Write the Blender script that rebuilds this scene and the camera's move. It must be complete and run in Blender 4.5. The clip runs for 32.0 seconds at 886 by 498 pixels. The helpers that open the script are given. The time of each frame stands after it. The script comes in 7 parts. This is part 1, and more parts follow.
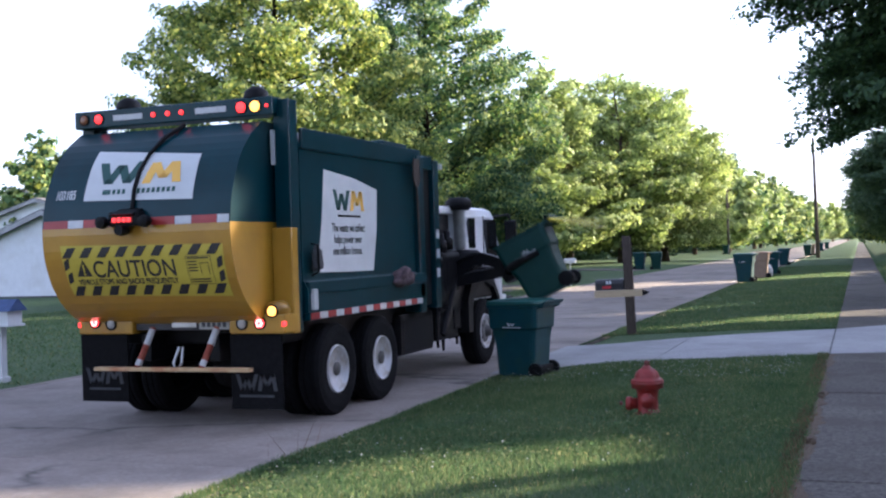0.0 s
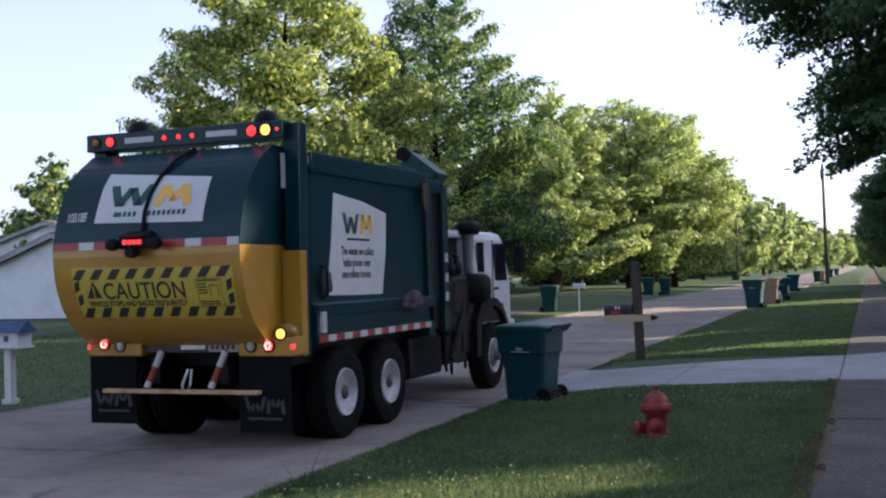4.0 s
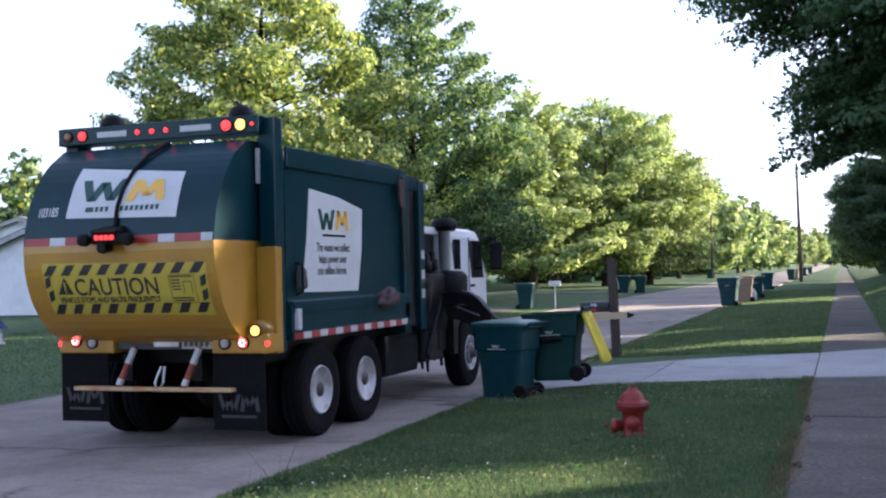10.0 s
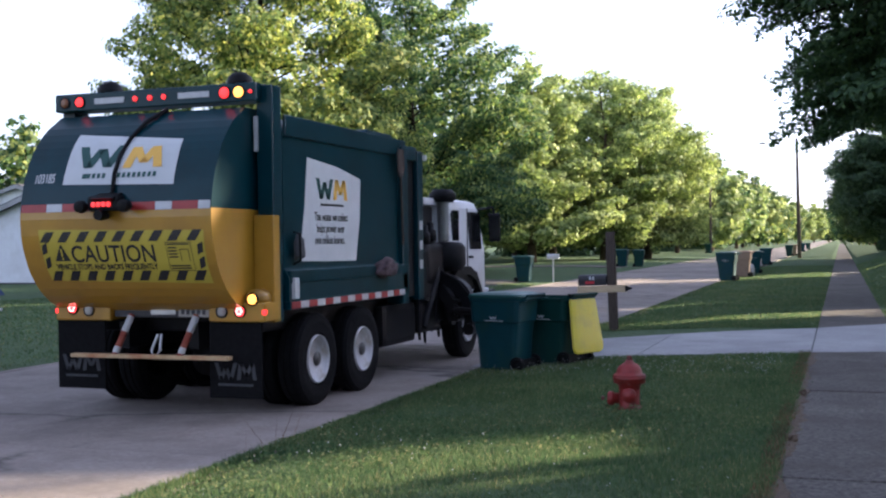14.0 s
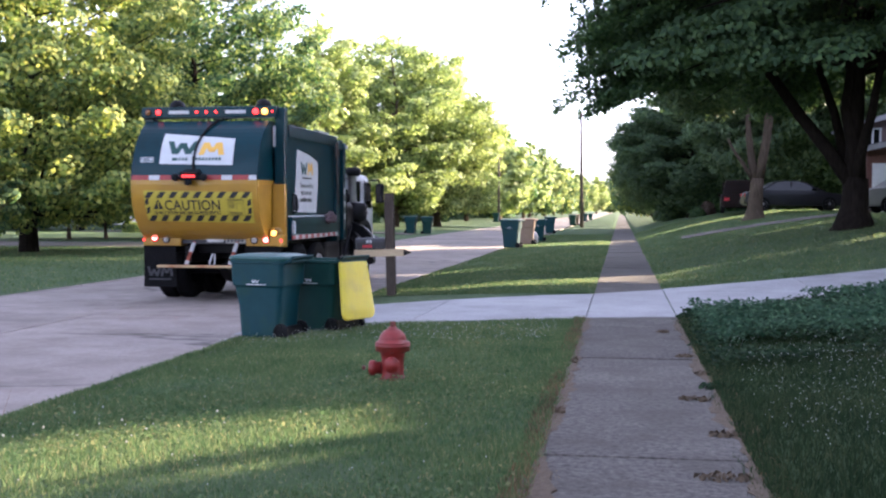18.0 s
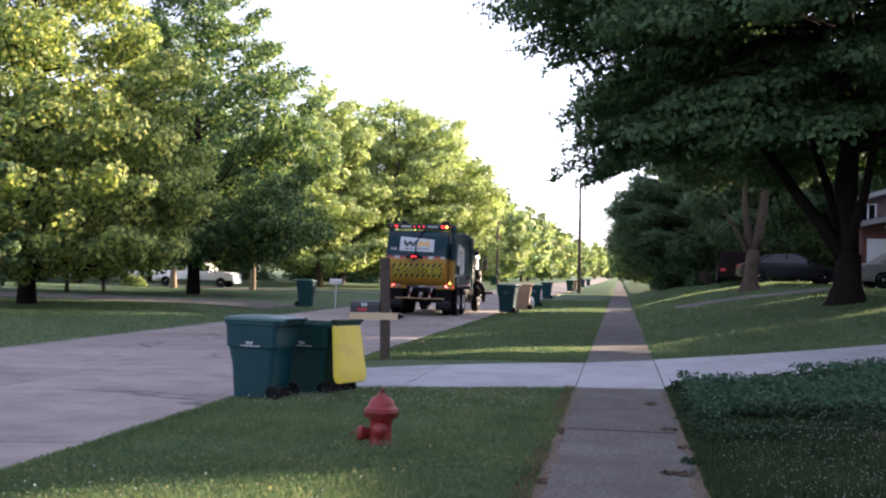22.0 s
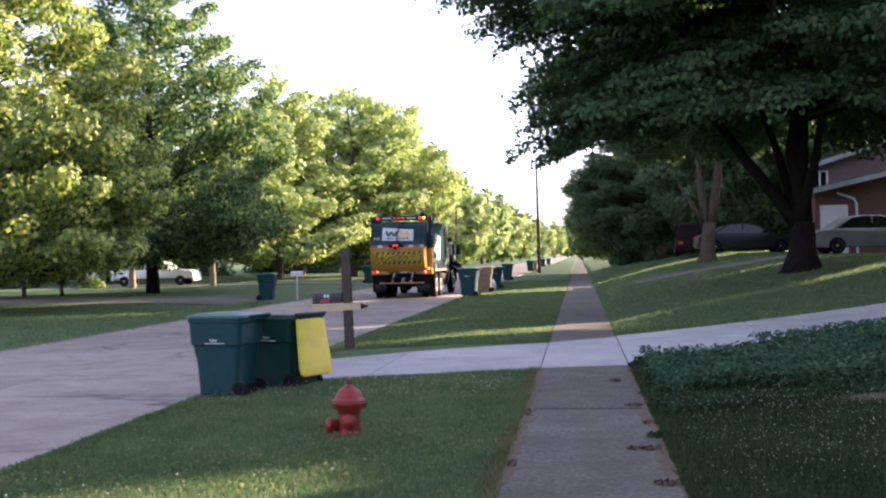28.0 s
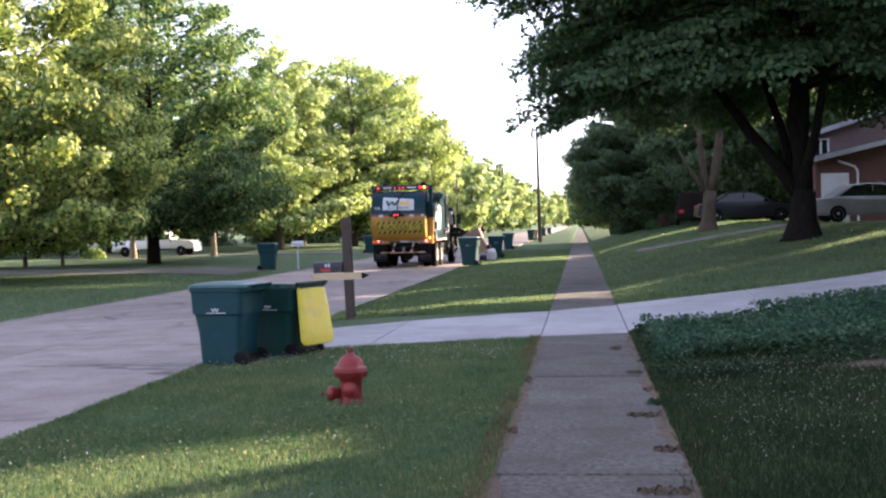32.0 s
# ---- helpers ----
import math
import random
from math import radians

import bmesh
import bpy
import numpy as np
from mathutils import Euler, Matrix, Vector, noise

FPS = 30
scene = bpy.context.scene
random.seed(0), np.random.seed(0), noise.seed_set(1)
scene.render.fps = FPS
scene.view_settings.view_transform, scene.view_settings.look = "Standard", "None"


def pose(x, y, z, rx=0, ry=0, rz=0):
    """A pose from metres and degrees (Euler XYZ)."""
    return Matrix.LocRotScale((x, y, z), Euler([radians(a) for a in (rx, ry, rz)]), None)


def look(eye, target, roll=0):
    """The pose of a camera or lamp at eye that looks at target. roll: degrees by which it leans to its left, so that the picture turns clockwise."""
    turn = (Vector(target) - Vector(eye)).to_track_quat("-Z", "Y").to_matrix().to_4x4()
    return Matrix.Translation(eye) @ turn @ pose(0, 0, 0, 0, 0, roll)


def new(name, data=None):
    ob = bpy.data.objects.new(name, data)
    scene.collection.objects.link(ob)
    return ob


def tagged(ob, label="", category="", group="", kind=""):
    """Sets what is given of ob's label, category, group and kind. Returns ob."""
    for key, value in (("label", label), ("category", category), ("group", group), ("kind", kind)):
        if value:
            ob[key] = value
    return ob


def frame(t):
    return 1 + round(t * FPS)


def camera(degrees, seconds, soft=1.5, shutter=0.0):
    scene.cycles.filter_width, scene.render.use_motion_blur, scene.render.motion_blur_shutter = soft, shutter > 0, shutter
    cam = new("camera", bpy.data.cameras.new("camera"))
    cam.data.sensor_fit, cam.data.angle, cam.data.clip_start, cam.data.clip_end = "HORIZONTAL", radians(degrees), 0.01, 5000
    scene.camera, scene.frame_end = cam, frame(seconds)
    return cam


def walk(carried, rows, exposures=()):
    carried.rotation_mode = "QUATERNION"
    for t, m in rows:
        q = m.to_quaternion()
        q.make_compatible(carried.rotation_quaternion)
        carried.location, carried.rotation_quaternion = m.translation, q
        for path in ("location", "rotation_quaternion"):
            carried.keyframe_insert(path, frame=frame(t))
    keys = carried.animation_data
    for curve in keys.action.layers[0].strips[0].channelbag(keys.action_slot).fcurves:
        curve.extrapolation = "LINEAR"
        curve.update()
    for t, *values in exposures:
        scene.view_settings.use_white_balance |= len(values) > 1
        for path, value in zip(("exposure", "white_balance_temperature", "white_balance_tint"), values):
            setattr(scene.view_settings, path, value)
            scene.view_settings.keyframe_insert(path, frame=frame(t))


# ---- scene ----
cam = camera(43.1, 32.0, soft=2.2, shutter=0.5)
PATH = [
    (0, (0.078, -0.112, 1.642), (-0.619, 1.763, 1.643), -1.8),
    (0.5, (0.076, -0.081, 1.618), (-0.623, 1.793, 1.615), -1.6),
    (1, (0.09, -0.112, 1.646), (-0.61, 1.761, 1.637), -1.8),
    (1.5, (0.083, -0.124, 1.638), (-0.59, 1.759, 1.638), -1.8),
    (2, (0.083, -0.106, 1.631), (-0.603, 1.772, 1.655), -1.8),
    (2.5, (0.074, -0.088, 1.631), (-0.637, 1.779, 1.711), -1.6),
    (3, (0.084, -0.036, 1.612), (-0.648, 1.823, 1.694), -1.6),
    (3.5, (0.088, -0.146, 1.631), (-0.625, 1.722, 1.676), -1.9),
    (5.5, (0.046, -0.053, 1.631), (-0.677, 1.808, 1.735), -0.2),
    (6, (0.04, -0.045, 1.625), (-0.671, 1.819, 1.765), -0.1),
    (6.5, (0.053, -0.069, 1.624), (-0.638, 1.802, 1.773), -0.7),
    (7, (0.048, -0.049, 1.621), (-0.655, 1.822, 1.705), -1.2),
    (7.5, (0.057, -0.08, 1.627), (-0.657, 1.788, 1.683), -1.5),
    (8, (0.054, -0.07, 1.616), (-0.632, 1.808, 1.658), -1.8),
    (8.5, (0.063, -0.079, 1.618), (-0.604, 1.807, 1.639), -1.5),
    (9, (0.056, -0.075, 1.617), (-0.598, 1.815, 1.648), -1.4),
    (9.5, (0.05, -0.056, 1.612), (-0.614, 1.83, 1.654), -1.4),
    (10, (0.05, -0.058, 1.622), (-0.62, 1.826, 1.662), -1.4),
    (10.5, (0.048, -0.061, 1.617), (-0.622, 1.823, 1.632), -1.6),
    (11, (0.052, -0.063, 1.617), (-0.614, 1.823, 1.636), -1.5),
    (11.5, (0.045, -0.055, 1.616), (-0.611, 1.834, 1.639), -1.1),
    (12, (0.052, -0.076, 1.625), (-0.591, 1.817, 1.69), -0.7),
    (12.5, (0.047, -0.058, 1.618), (-0.578, 1.841, 1.699), -0.5),
    (13, (0.058, -0.091, 1.62), (-0.558, 1.811, 1.667), -0.1),
    (13.5, (0.041, -0.063, 1.614), (-0.628, 1.821, 1.603), -0.8),
    (15.5, (0.074, 0.051, 1.585), (-0.562, 1.947, 1.586), -0.7),
    (16, (0.158, -0.234, 1.574), (-0.29, 1.715, 1.552), -1.0),
    (16.5, (0.154, 0.197, 1.546), (-0.351, 2.13, 1.47), 1.3),
    (17, (0.075, 0.48, 1.523), (-0.219, 2.454, 1.389), 2.5),
    (17.5, (0.11, 0.92, 1.502), (-0.306, 2.876, 1.54), 0.7),
    (18, (0.097, 1.055, 1.49), (-0.216, 3.029, 1.42), 0.1),
    (18.5, (0.07, 1.093, 1.477), (-0.267, 3.065, 1.471), -0.9),
    (19, (0.187, 0.836, 1.547), (-0.165, 2.805, 1.561), -0.7),
    (19.5, (0.197, 0.829, 1.544), (-0.147, 2.799, 1.524), -0.0),
    (20, (0.215, 0.831, 1.541), (-0.12, 2.802, 1.575), -0.3),
    (20.5, (0.181, 0.824, 1.551), (-0.12, 2.802, 1.522), 1.4),
    (21, (0.196, 0.801, 1.532), (-0.15, 2.771, 1.526), 0.4),
    (21.5, (0.219, 0.774, 1.593), (-0.092, 2.749, 1.642), 0.8),
    (22, (0.195, 0.835, 1.572), (-0.117, 2.81, 1.611), 1.7),
    (22.5, (0.217, 0.785, 1.605), (-0.074, 2.761, 1.704), 1.1),
    (23, (0.246, 0.752, 1.601), (-0.046, 2.728, 1.691), -0.6),
    (23.5, (0.214, 0.786, 1.593), (-0.119, 2.758, 1.63), 0.4),
    (24, (0.193, 0.8, 1.583), (-0.13, 2.774, 1.601), 0.1),
    (24.5, (0.191, 0.794, 1.583), (-0.1, 2.769, 1.703), 0.1),
    (25, (0.189, 0.82, 1.579), (-0.137, 2.793, 1.637), -0.7),
    (25.5, (0.193, 0.781, 1.608), (-0.092, 2.761, 1.638), -0.8),
    (26, (0.191, 0.773, 1.575), (-0.082, 2.754, 1.627), -0.9),
    (26.5, (0.212, 0.748, 1.584), (-0.047, 2.731, 1.609), -0.6),
    (28.5, (0.203, 0.767, 1.6), (-0.035, 2.753, 1.613), -1.2),
    (29, (0.21, 0.748, 1.598), (-0.04, 2.732, 1.614), -1.3),
    (29.5, (0.205, 0.764, 1.584), (-0.042, 2.748, 1.598), -0.9),
    (30, (0.215, 0.757, 1.584), (-0.048, 2.74, 1.584), -1.2),
    (30.5, (0.214, 0.745, 1.591), (-0.037, 2.73, 1.566), -1.0),
    (31, (0.212, 0.759, 1.592), (-0.044, 2.743, 1.569), -1.0),
    (31.5, (0.202, 0.754, 1.589), (-0.049, 2.738, 1.574), -0.8),
    (32, (0.205, 0.756, 1.589), (-0.038, 2.741, 1.548), -1.3),
]
EXPOSURES = [(t, ev + 0.60, (6300 if 5 < t < 7.2 else 5250) if t < 14 else (5600 if t < 18.5 else 5720), (22 if 5 < t < 7.2 else 24) if t < 16.5 else 29) for t, ev in (
    (0, 1.7), (1, 1.62), (2, 1.7), (3, 1.1), (3.5, 1.05), (5.5, 0.95), (6, 0.66), (6.4, 0.46), (6.8, 0.32), (7, 0.35), (7.25, 0.6), (7.6, 1.1), (8, 1.38), (9, 1.6), (10, 1.65),
    (11, 1.6), (12, 1.62), (13, 1.42), (15.5, 1.5), (16, 1.6), (17, 2.42), (18, 2.35), (19, 2.1), (20, 2.0), (22, 1.80), (23, 1.62), (24, 1.57), (25, 1.60), (26, 1.74), (29, 1.98), (32, 2.1))]
walk(cam, [(t, look(eye, target, roll)) for t, eye, target, roll in PATH], EXPOSURES)

# ---- light: low sun from the far side of the houses on the high side of the street ----
SUN_EL, SUN_AZ = radians(16.0), radians(40.0)     # azimuth measured from +x towards +y
sun_way = Vector((math.cos(SUN_EL) * math.cos(SUN_AZ), math.cos(SUN_EL) * math.sin(SUN_AZ), math.sin(SUN_EL)))
world = bpy.data.worlds.new("world")
scene.world = world
world.use_nodes = True
wn = world.node_tree
sky = wn.nodes.new("ShaderNodeTexSky")
sky.sky_type = "NISHITA"
sky.sun_disc = False
sky.sun_elevation = SUN_EL
sky.sun_rotation = radians(90.0) - SUN_AZ
sky.air_density, sky.dust_density, sky.ozone_density = 1.0, 1.4, 1.0
haze = wn.nodes.new("ShaderNodeHueSaturation")
haze.inputs["Saturation"].default_value = 0.4
wn.links.new(sky.outputs[0], haze.inputs["Color"])
wn.links.new(haze.outputs[0], wn.nodes["Background"].inputs[0])
wn.nodes["Background"].inputs[1].default_value = 0.095
sun = bpy.data.lights.new("sun", "SUN")
sun.energy, sun.angle, sun.color = 5.0, radians(0.7), (1.0, 0.80, 0.45)
sun_ob = new("sun", sun)
sun_ob.matrix_world = look((0, 0, 30), Vector((0, 0, 30)) - sun_way)
scene.view_settings.exposure = 2.1

# ---- materials ----
def node_mat(name):
    m = bpy.data.materials.new(name)
    m.use_nodes = True
    nt = m.node_tree
    return m, nt, nt.nodes["Principled BSDF"]


def ramp(nt, fac, stops):
    r = nt.nodes.new("ShaderNodeValToRGB")
    while len(r.color_ramp.elements) < len(stops):
        r.color_ramp.elements.new(0.5)
    for e, (p, c) in zip(r.color_ramp.elements, stops):
        e.position, e.color = p, (*c, 1)
    nt.links.new(fac, r.inputs[0])
    return r.outputs[0]


def noise_tex(nt, scale, detail=4.0, rough=0.6, coord="Object", stretch=None):
    tc = nt.nodes.new("ShaderNodeTexCoord")
    n = nt.nodes.new("ShaderNodeTexNoise")
    n.inputs["Scale"].default_value, n.inputs["Detail"].default_value, n.inputs["Roughness"].default_value = scale, detail, rough
    src = tc.outputs[coord]
    if stretch:
        mp = nt.nodes.new("ShaderNodeMapping")
        mp.inputs["Scale"].default_value = stretch
        nt.links.new(src, mp.inputs[0])
        src = mp.outputs[0]
    nt.links.new(src, n.inputs["Vector"])
    return n.outputs["Fac"]


def mix(nt, fac, a, b, kind="MIX"):
    x = nt.nodes.new("ShaderNodeMix")
    x.data_type, x.blend_type = "RGBA", kind
    for sock, v in ((x.inputs[0], fac), (x.inputs[6], a), (x.inputs[7], b)):
        if isinstance(v, (int, float)):
            sock.default_value = v
        elif isinstance(v, tuple):
            sock.default_value = (*v, 1)
        else:
            nt.links.new(v, sock)
    return x.outputs[2]


def bump(nt, bsdf, height, strength=0.3, dist=0.02):
    b = nt.nodes.new("ShaderNodeBump")
    b.inputs["Strength"].default_value, b.inputs["Distance"].default_value = strength, dist
    nt.links.new(height, b.inputs["Height"])
    nt.links.new(b.outputs[0], bsdf.inputs["Normal"])


def surface(name, c1, c2, scale=8.0, rough=0.6, metal=0.0, stain=None, stain_scale=0.8, bumps=0.0, vary=0.0, coat=0.0, stretch=None, spec=0.5):
    """Two-tone grain, larger stains and fine relief."""
    m, nt, b = node_mat(name)
    fine = noise_tex(nt, scale, 5, 0.65, stretch=stretch)
    col = ramp(nt, fine, [(0.3, c1), (0.7, c2)])
    if stain:
        big = noise_tex(nt, stain_scale, 4, 0.6)
        col = mix(nt, ramp(nt, big, [(0.48, (0, 0, 0)), (0.68, (1, 1, 1))]), col, stain)
    if vary:
        oi = nt.nodes.new("ShaderNodeObjectInfo")
        v = ramp(nt, oi.outputs["Random"], [(0.0, (1 - vary,) * 3), (1.0, (1 + vary,) * 3)])
        col = mix(nt, 1.0, col, v, "MULTIPLY")
    nt.links.new(col, b.inputs["Base Color"])
    b.inputs["Roughness"].default_value, b.inputs["Metallic"].default_value = rough, metal
    b.inputs["Coat Weight"].default_value = coat
    b.inputs["Specular IOR Level"].default_value = spec
    if bumps:
        bump(nt, b, fine, bumps, 0.02)
    return m


def glow(name, col, power):
    m, nt, b = node_mat(name)
    b.inputs["Base Color"].default_value = (*col, 1)
    b.inputs["Emission Color"].default_value = (*col, 1)
    b.inputs["Emission Strength"].default_value = power
    return m


def leaf_material(name, dark, light, warm):
    m, nt, b = node_mat(name)
    geo = nt.nodes.new("ShaderNodeNewGeometry")
    oi = nt.nodes.new("ShaderNodeObjectInfo")
    col = ramp(nt, geo.outputs["Random Per Island"], [(0.0, dark), (0.6, light), (1.0, warm)])
    big = noise_tex(nt, 0.35, 2, 0.5)
    col = mix(nt, ramp(nt, big, [(0.4, (0.25,) * 3), (0.65, (0, 0, 0))]), col, dark)
    v = ramp(nt, oi.outputs["Random"], [(0.0, (0.85, 0.9, 0.85)), (1.0, (1.15, 1.1, 1.0))])
    col = mix(nt, 1.0, col, v, "MULTIPLY")
    nt.links.new(col, b.inputs["Base Color"])
    b.inputs["Roughness"].default_value = 0.6
    b.inputs["Specular IOR Level"].default_value = 0.12
    tr = nt.nodes.new("ShaderNodeBsdfTranslucent")
    nt.links.new(mix(nt, 1.0, col, (1.4, 1.45, 0.85), "MULTIPLY"), tr.inputs["Color"])
    ms = nt.nodes.new("ShaderNodeMixShader")
    ms.inputs[0].default_value = 0.36
    nt.links.new(b.outputs[0], ms.inputs[1])
    nt.links.new(tr.outputs[0], ms.inputs[2])
    nt.links.new(ms.outputs[0], nt.nodes["Material Output"].inputs["Surface"])
    return m


def grass_material(name):
    m, nt, b = node_mat(name)
    fine = noise_tex(nt, 60.0, 4, 0.7)
    mid = noise_tex(nt, 2.2, 4, 0.6)
    big = noise_tex(nt, 0.22, 3, 0.6)
    col = ramp(nt, fine, [(0.3, (0.053, 0.084, 0.038)), (0.7, (0.097, 0.143, 0.067))])
    col = mix(nt, ramp(nt, mid, [(0.42, (0, 0, 0)), (0.7, (0.6,) * 3)]), col, (0.104, 0.162, 0.076))
    col = mix(nt, ramp(nt, big, [(0.45, (0, 0, 0)), (0.7, (0.5,) * 3)]), col, (0.05, 0.108, 0.042))
    nt.links.new(col, b.inputs["Base Color"])
    b.inputs["Roughness"].default_value = 0.9
    b.inputs["Specular IOR Level"].default_value = 0.15
    bump(nt, b, noise_tex(nt, 35.0, 5, 0.7), 0.8, 0.05)
    return m


def blade_material(name, a, c, tip):
    m, nt, b = node_mat(name)
    geo = nt.nodes.new("ShaderNodeNewGeometry")
    col = ramp(nt, geo.outputs["Random Per Island"], [(0.0, a), (0.75, c), (1.0, tip)])
    patch = noise_tex(nt, 0.9, 4, 0.65)
    col = mix(nt, 1.0, col, ramp(nt, patch, [(0.36, (0.82, 0.9, 0.86)), (0.64, (1.34, 1.2, 1.12))]), "MULTIPLY")
    nt.links.new(col, b.inputs["Base Color"])
    b.inputs["Roughness"].default_value = 0.7
    b.inputs["Specular IOR Level"].default_value = 0.15
    tr = nt.nodes.new("ShaderNodeBsdfTranslucent")
    nt.links.new(col, tr.inputs["Color"])
    ms = nt.nodes.new("ShaderNodeMixShader")
    ms.inputs[0].default_value = 0.5
    nt.links.new(b.outputs[0], ms.inputs[1])
    nt.links.new(tr.outputs[0], ms.inputs[2])
    nt.links.new(ms.outputs[0], nt.nodes["Material Output"].inputs["Surface"])
    return m


def world_noise(nt, scale, detail=4.0, rough=0.6):
    geo = nt.nodes.new("ShaderNodeNewGeometry")
    n = nt.nodes.new("ShaderNodeTexNoise")
    n.inputs["Scale"].default_value, n.inputs["Detail"].default_value, n.inputs["Roughness"].default_value = scale, detail, rough
    nt.links.new(geo.outputs["Position"], n.inputs["Vector"])
    return n.outputs["Fac"]


def concrete_material(name, c1, c2, stain, crack=0.0, stain_amount=0.75):
    m, nt, b = node_mat(name)
    fine = world_noise(nt, 22.0, 6, 0.75)
    mid = world_noise(nt, 1.5, 5, 0.65)
    big = world_noise(nt, 0.35, 3, 0.6)
    col = ramp(nt, fine, [(0.36, c1), (0.64, c2)])
    col = mix(nt, ramp(nt, mid, [(0.44, (0, 0, 0)), (0.66, (stain_amount,) * 3)]), col, stain)
    col = mix(nt, 1.0, col, ramp(nt, big, [(0.35, (0.85,) * 3), (0.65, (1.12,) * 3)]), "MULTIPLY")
    oi = nt.nodes.new("ShaderNodeObjectInfo")
    v = ramp(nt, oi.outputs["Random"], [(0.0, (0.88,) * 3), (1.0, (1.08,) * 3)])
    col = mix(nt, 1.0, col, v, "MULTIPLY")
    if crack:
        geo = nt.nodes.new("ShaderNodeNewGeometry")
        mp = nt.nodes.new("ShaderNodeMapping")
        mp.inputs["Scale"].default_value = (0.5, 1.0, 1.0)
        nt.links.new(geo.outputs["Position"], mp.inputs[0])
        vo = nt.nodes.new("ShaderNodeTexVoronoi")
        vo.feature = "DISTANCE_TO_EDGE"
        vo.inputs["Scale"].default_value = 0.24
        warp = nt.nodes.new("ShaderNodeTexNoise")
        warp.inputs["Scale"].default_value, warp.inputs["Detail"].default_value = 1.1, 5.0
        nt.links.new(mp.outputs[0], warp.inputs["Vector"])
        add = nt.nodes.new("ShaderNodeMix")
        add.data_type, add.blend_type = "RGBA", "ADD"
        add.inputs[0].default_value = 1.0
        nt.links.new(mp.outputs[0], add.inputs[6])
        nt.links.new(warp.outputs["Color"], add.inputs[7])
        nt.links.new(add.outputs[2], vo.inputs["Vector"])
        line = ramp(nt, vo.outputs["Distance"], [(0.0, (crack,) * 3), (0.011, (0, 0, 0))])
        gate = ramp(nt, world_noise(nt, 0.5, 3, 0.6), [(0.40, (0, 0, 0)), (0.52, (1, 1, 1))])
        col = mix(nt, mix(nt, 1.0, line, gate, "MULTIPLY"), col, (0.05, 0.045, 0.04))
    nt.links.new(col, b.inputs["Base Color"])
    b.inputs["Roughness"].default_value = 0.9
    b.inputs["Specular IOR Level"].default_value = 0.25
    bump(nt, b, fine, 0.5, 0.014)
    return m


M = {}
M["grass"] = grass_material("grass")
M["blade"] = blade_material("grass_blade", (0.0610, 0.115, 0.048), (0.120, 0.188, 0.084), (0.251, 0.249, 0.122))
# Coarse weeds and grass beside the sidewalk, with shade put into the colour
M["blade_shade"] = blade_material("coarse_weed_shaded", (0.018, 0.037, 0.017), (0.038, 0.068, 0.031), (0.085, 0.10, 0.048))
M["dry_grass"] = blade_material("dry_grass", (0.10, 0.07, 0.04), (0.19, 0.14, 0.085), (0.26, 0.20, 0.12))
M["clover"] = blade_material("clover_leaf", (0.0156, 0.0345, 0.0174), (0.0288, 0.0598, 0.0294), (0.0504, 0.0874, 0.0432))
M["weed_leaf"] = blade_material("weed_leaf", (0.027, 0.0648, 0.0371), (0.0574, 0.121, 0.0709), (0.101, 0.179, 0.101))
M["clover_white"] = surface("clover_flower", (0.36, 0.38, 0.34), (0.5, 0.52, 0.47), 40, 0.8)
M["soil"] = surface("soil_edge", (0.06, 0.042, 0.026), (0.13, 0.095, 0.06), 30, 0.95, bumps=0.6)
M["road"] = concrete_material("road_concrete", (0.233, 0.201, 0.18), (0.317, 0.275, 0.251), (0.189, 0.158, 0.141), 0.75)
M["walk"] = concrete_material("sidewalk_concrete", (0.0504, 0.0475, 0.0437), (0.179, 0.162, 0.144), (0.0735, 0.0653, 0.0551))
M["drive"] = concrete_material("driveway_concrete", (0.30, 0.298, 0.30), (0.40, 0.398, 0.40), (0.28, 0.278, 0.272))
M["bark"] = surface("bark", (0.055, 0.042, 0.032), (0.13, 0.10, 0.075), 6, 0.95, bumps=0.9, stretch=(3, 3, 0.5), spec=0.05)
# Pale bark; sunlight on the far trunks is put into the colour
M["bark_sunlit"] = surface("bark_sunlit", (0.14, 0.11, 0.08), (0.30, 0.24, 0.17), 6, 0.9, bumps=0.9, stretch=(3, 3, 0.5), spec=0.05)
M["leaf_maple"] = leaf_material("leaf_maple", (0.0325, 0.0725, 0.04), (0.119, 0.194, 0.0938), (0.425, 0.463, 0.156))
M["leaf_yellow"] = leaf_material("leaf_yellow_green", (0.0512, 0.0952, 0.0415), (0.244, 0.317, 0.107), (0.573, 0.573, 0.183))
# Near-black bark: shade on the backlit trunks is put into the colour
M["bark_shaded"] = surface("bark_shaded", (0.00715, 0.00585, 0.0052), (0.0221, 0.0175, 0.0143), 6, 0.95, bumps=0.9, stretch=(3, 3, 0.5), spec=0.05)
# Distant leaves made paler: haze and sun glare are mixed into their colour
M["leaf_far_hazy"] = leaf_material("leaf_far_hazy", (0.122, 0.165, 0.0732), (0.354, 0.427, 0.189), (0.598, 0.647, 0.305))
# Darker greens for trees seen against the sun; their shade is in the colour
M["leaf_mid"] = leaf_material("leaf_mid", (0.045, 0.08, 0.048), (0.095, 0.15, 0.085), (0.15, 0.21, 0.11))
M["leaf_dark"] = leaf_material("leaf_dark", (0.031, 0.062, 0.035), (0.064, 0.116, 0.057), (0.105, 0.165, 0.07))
M["truck_green"] = surface("truck_green", (0.001, 0.025, 0.034), (0.0015, 0.032, 0.043), 3, 0.3, stain=(0.002, 0.022, 0.028), stain_scale=1.3, coat=0.05, spec=0.2)
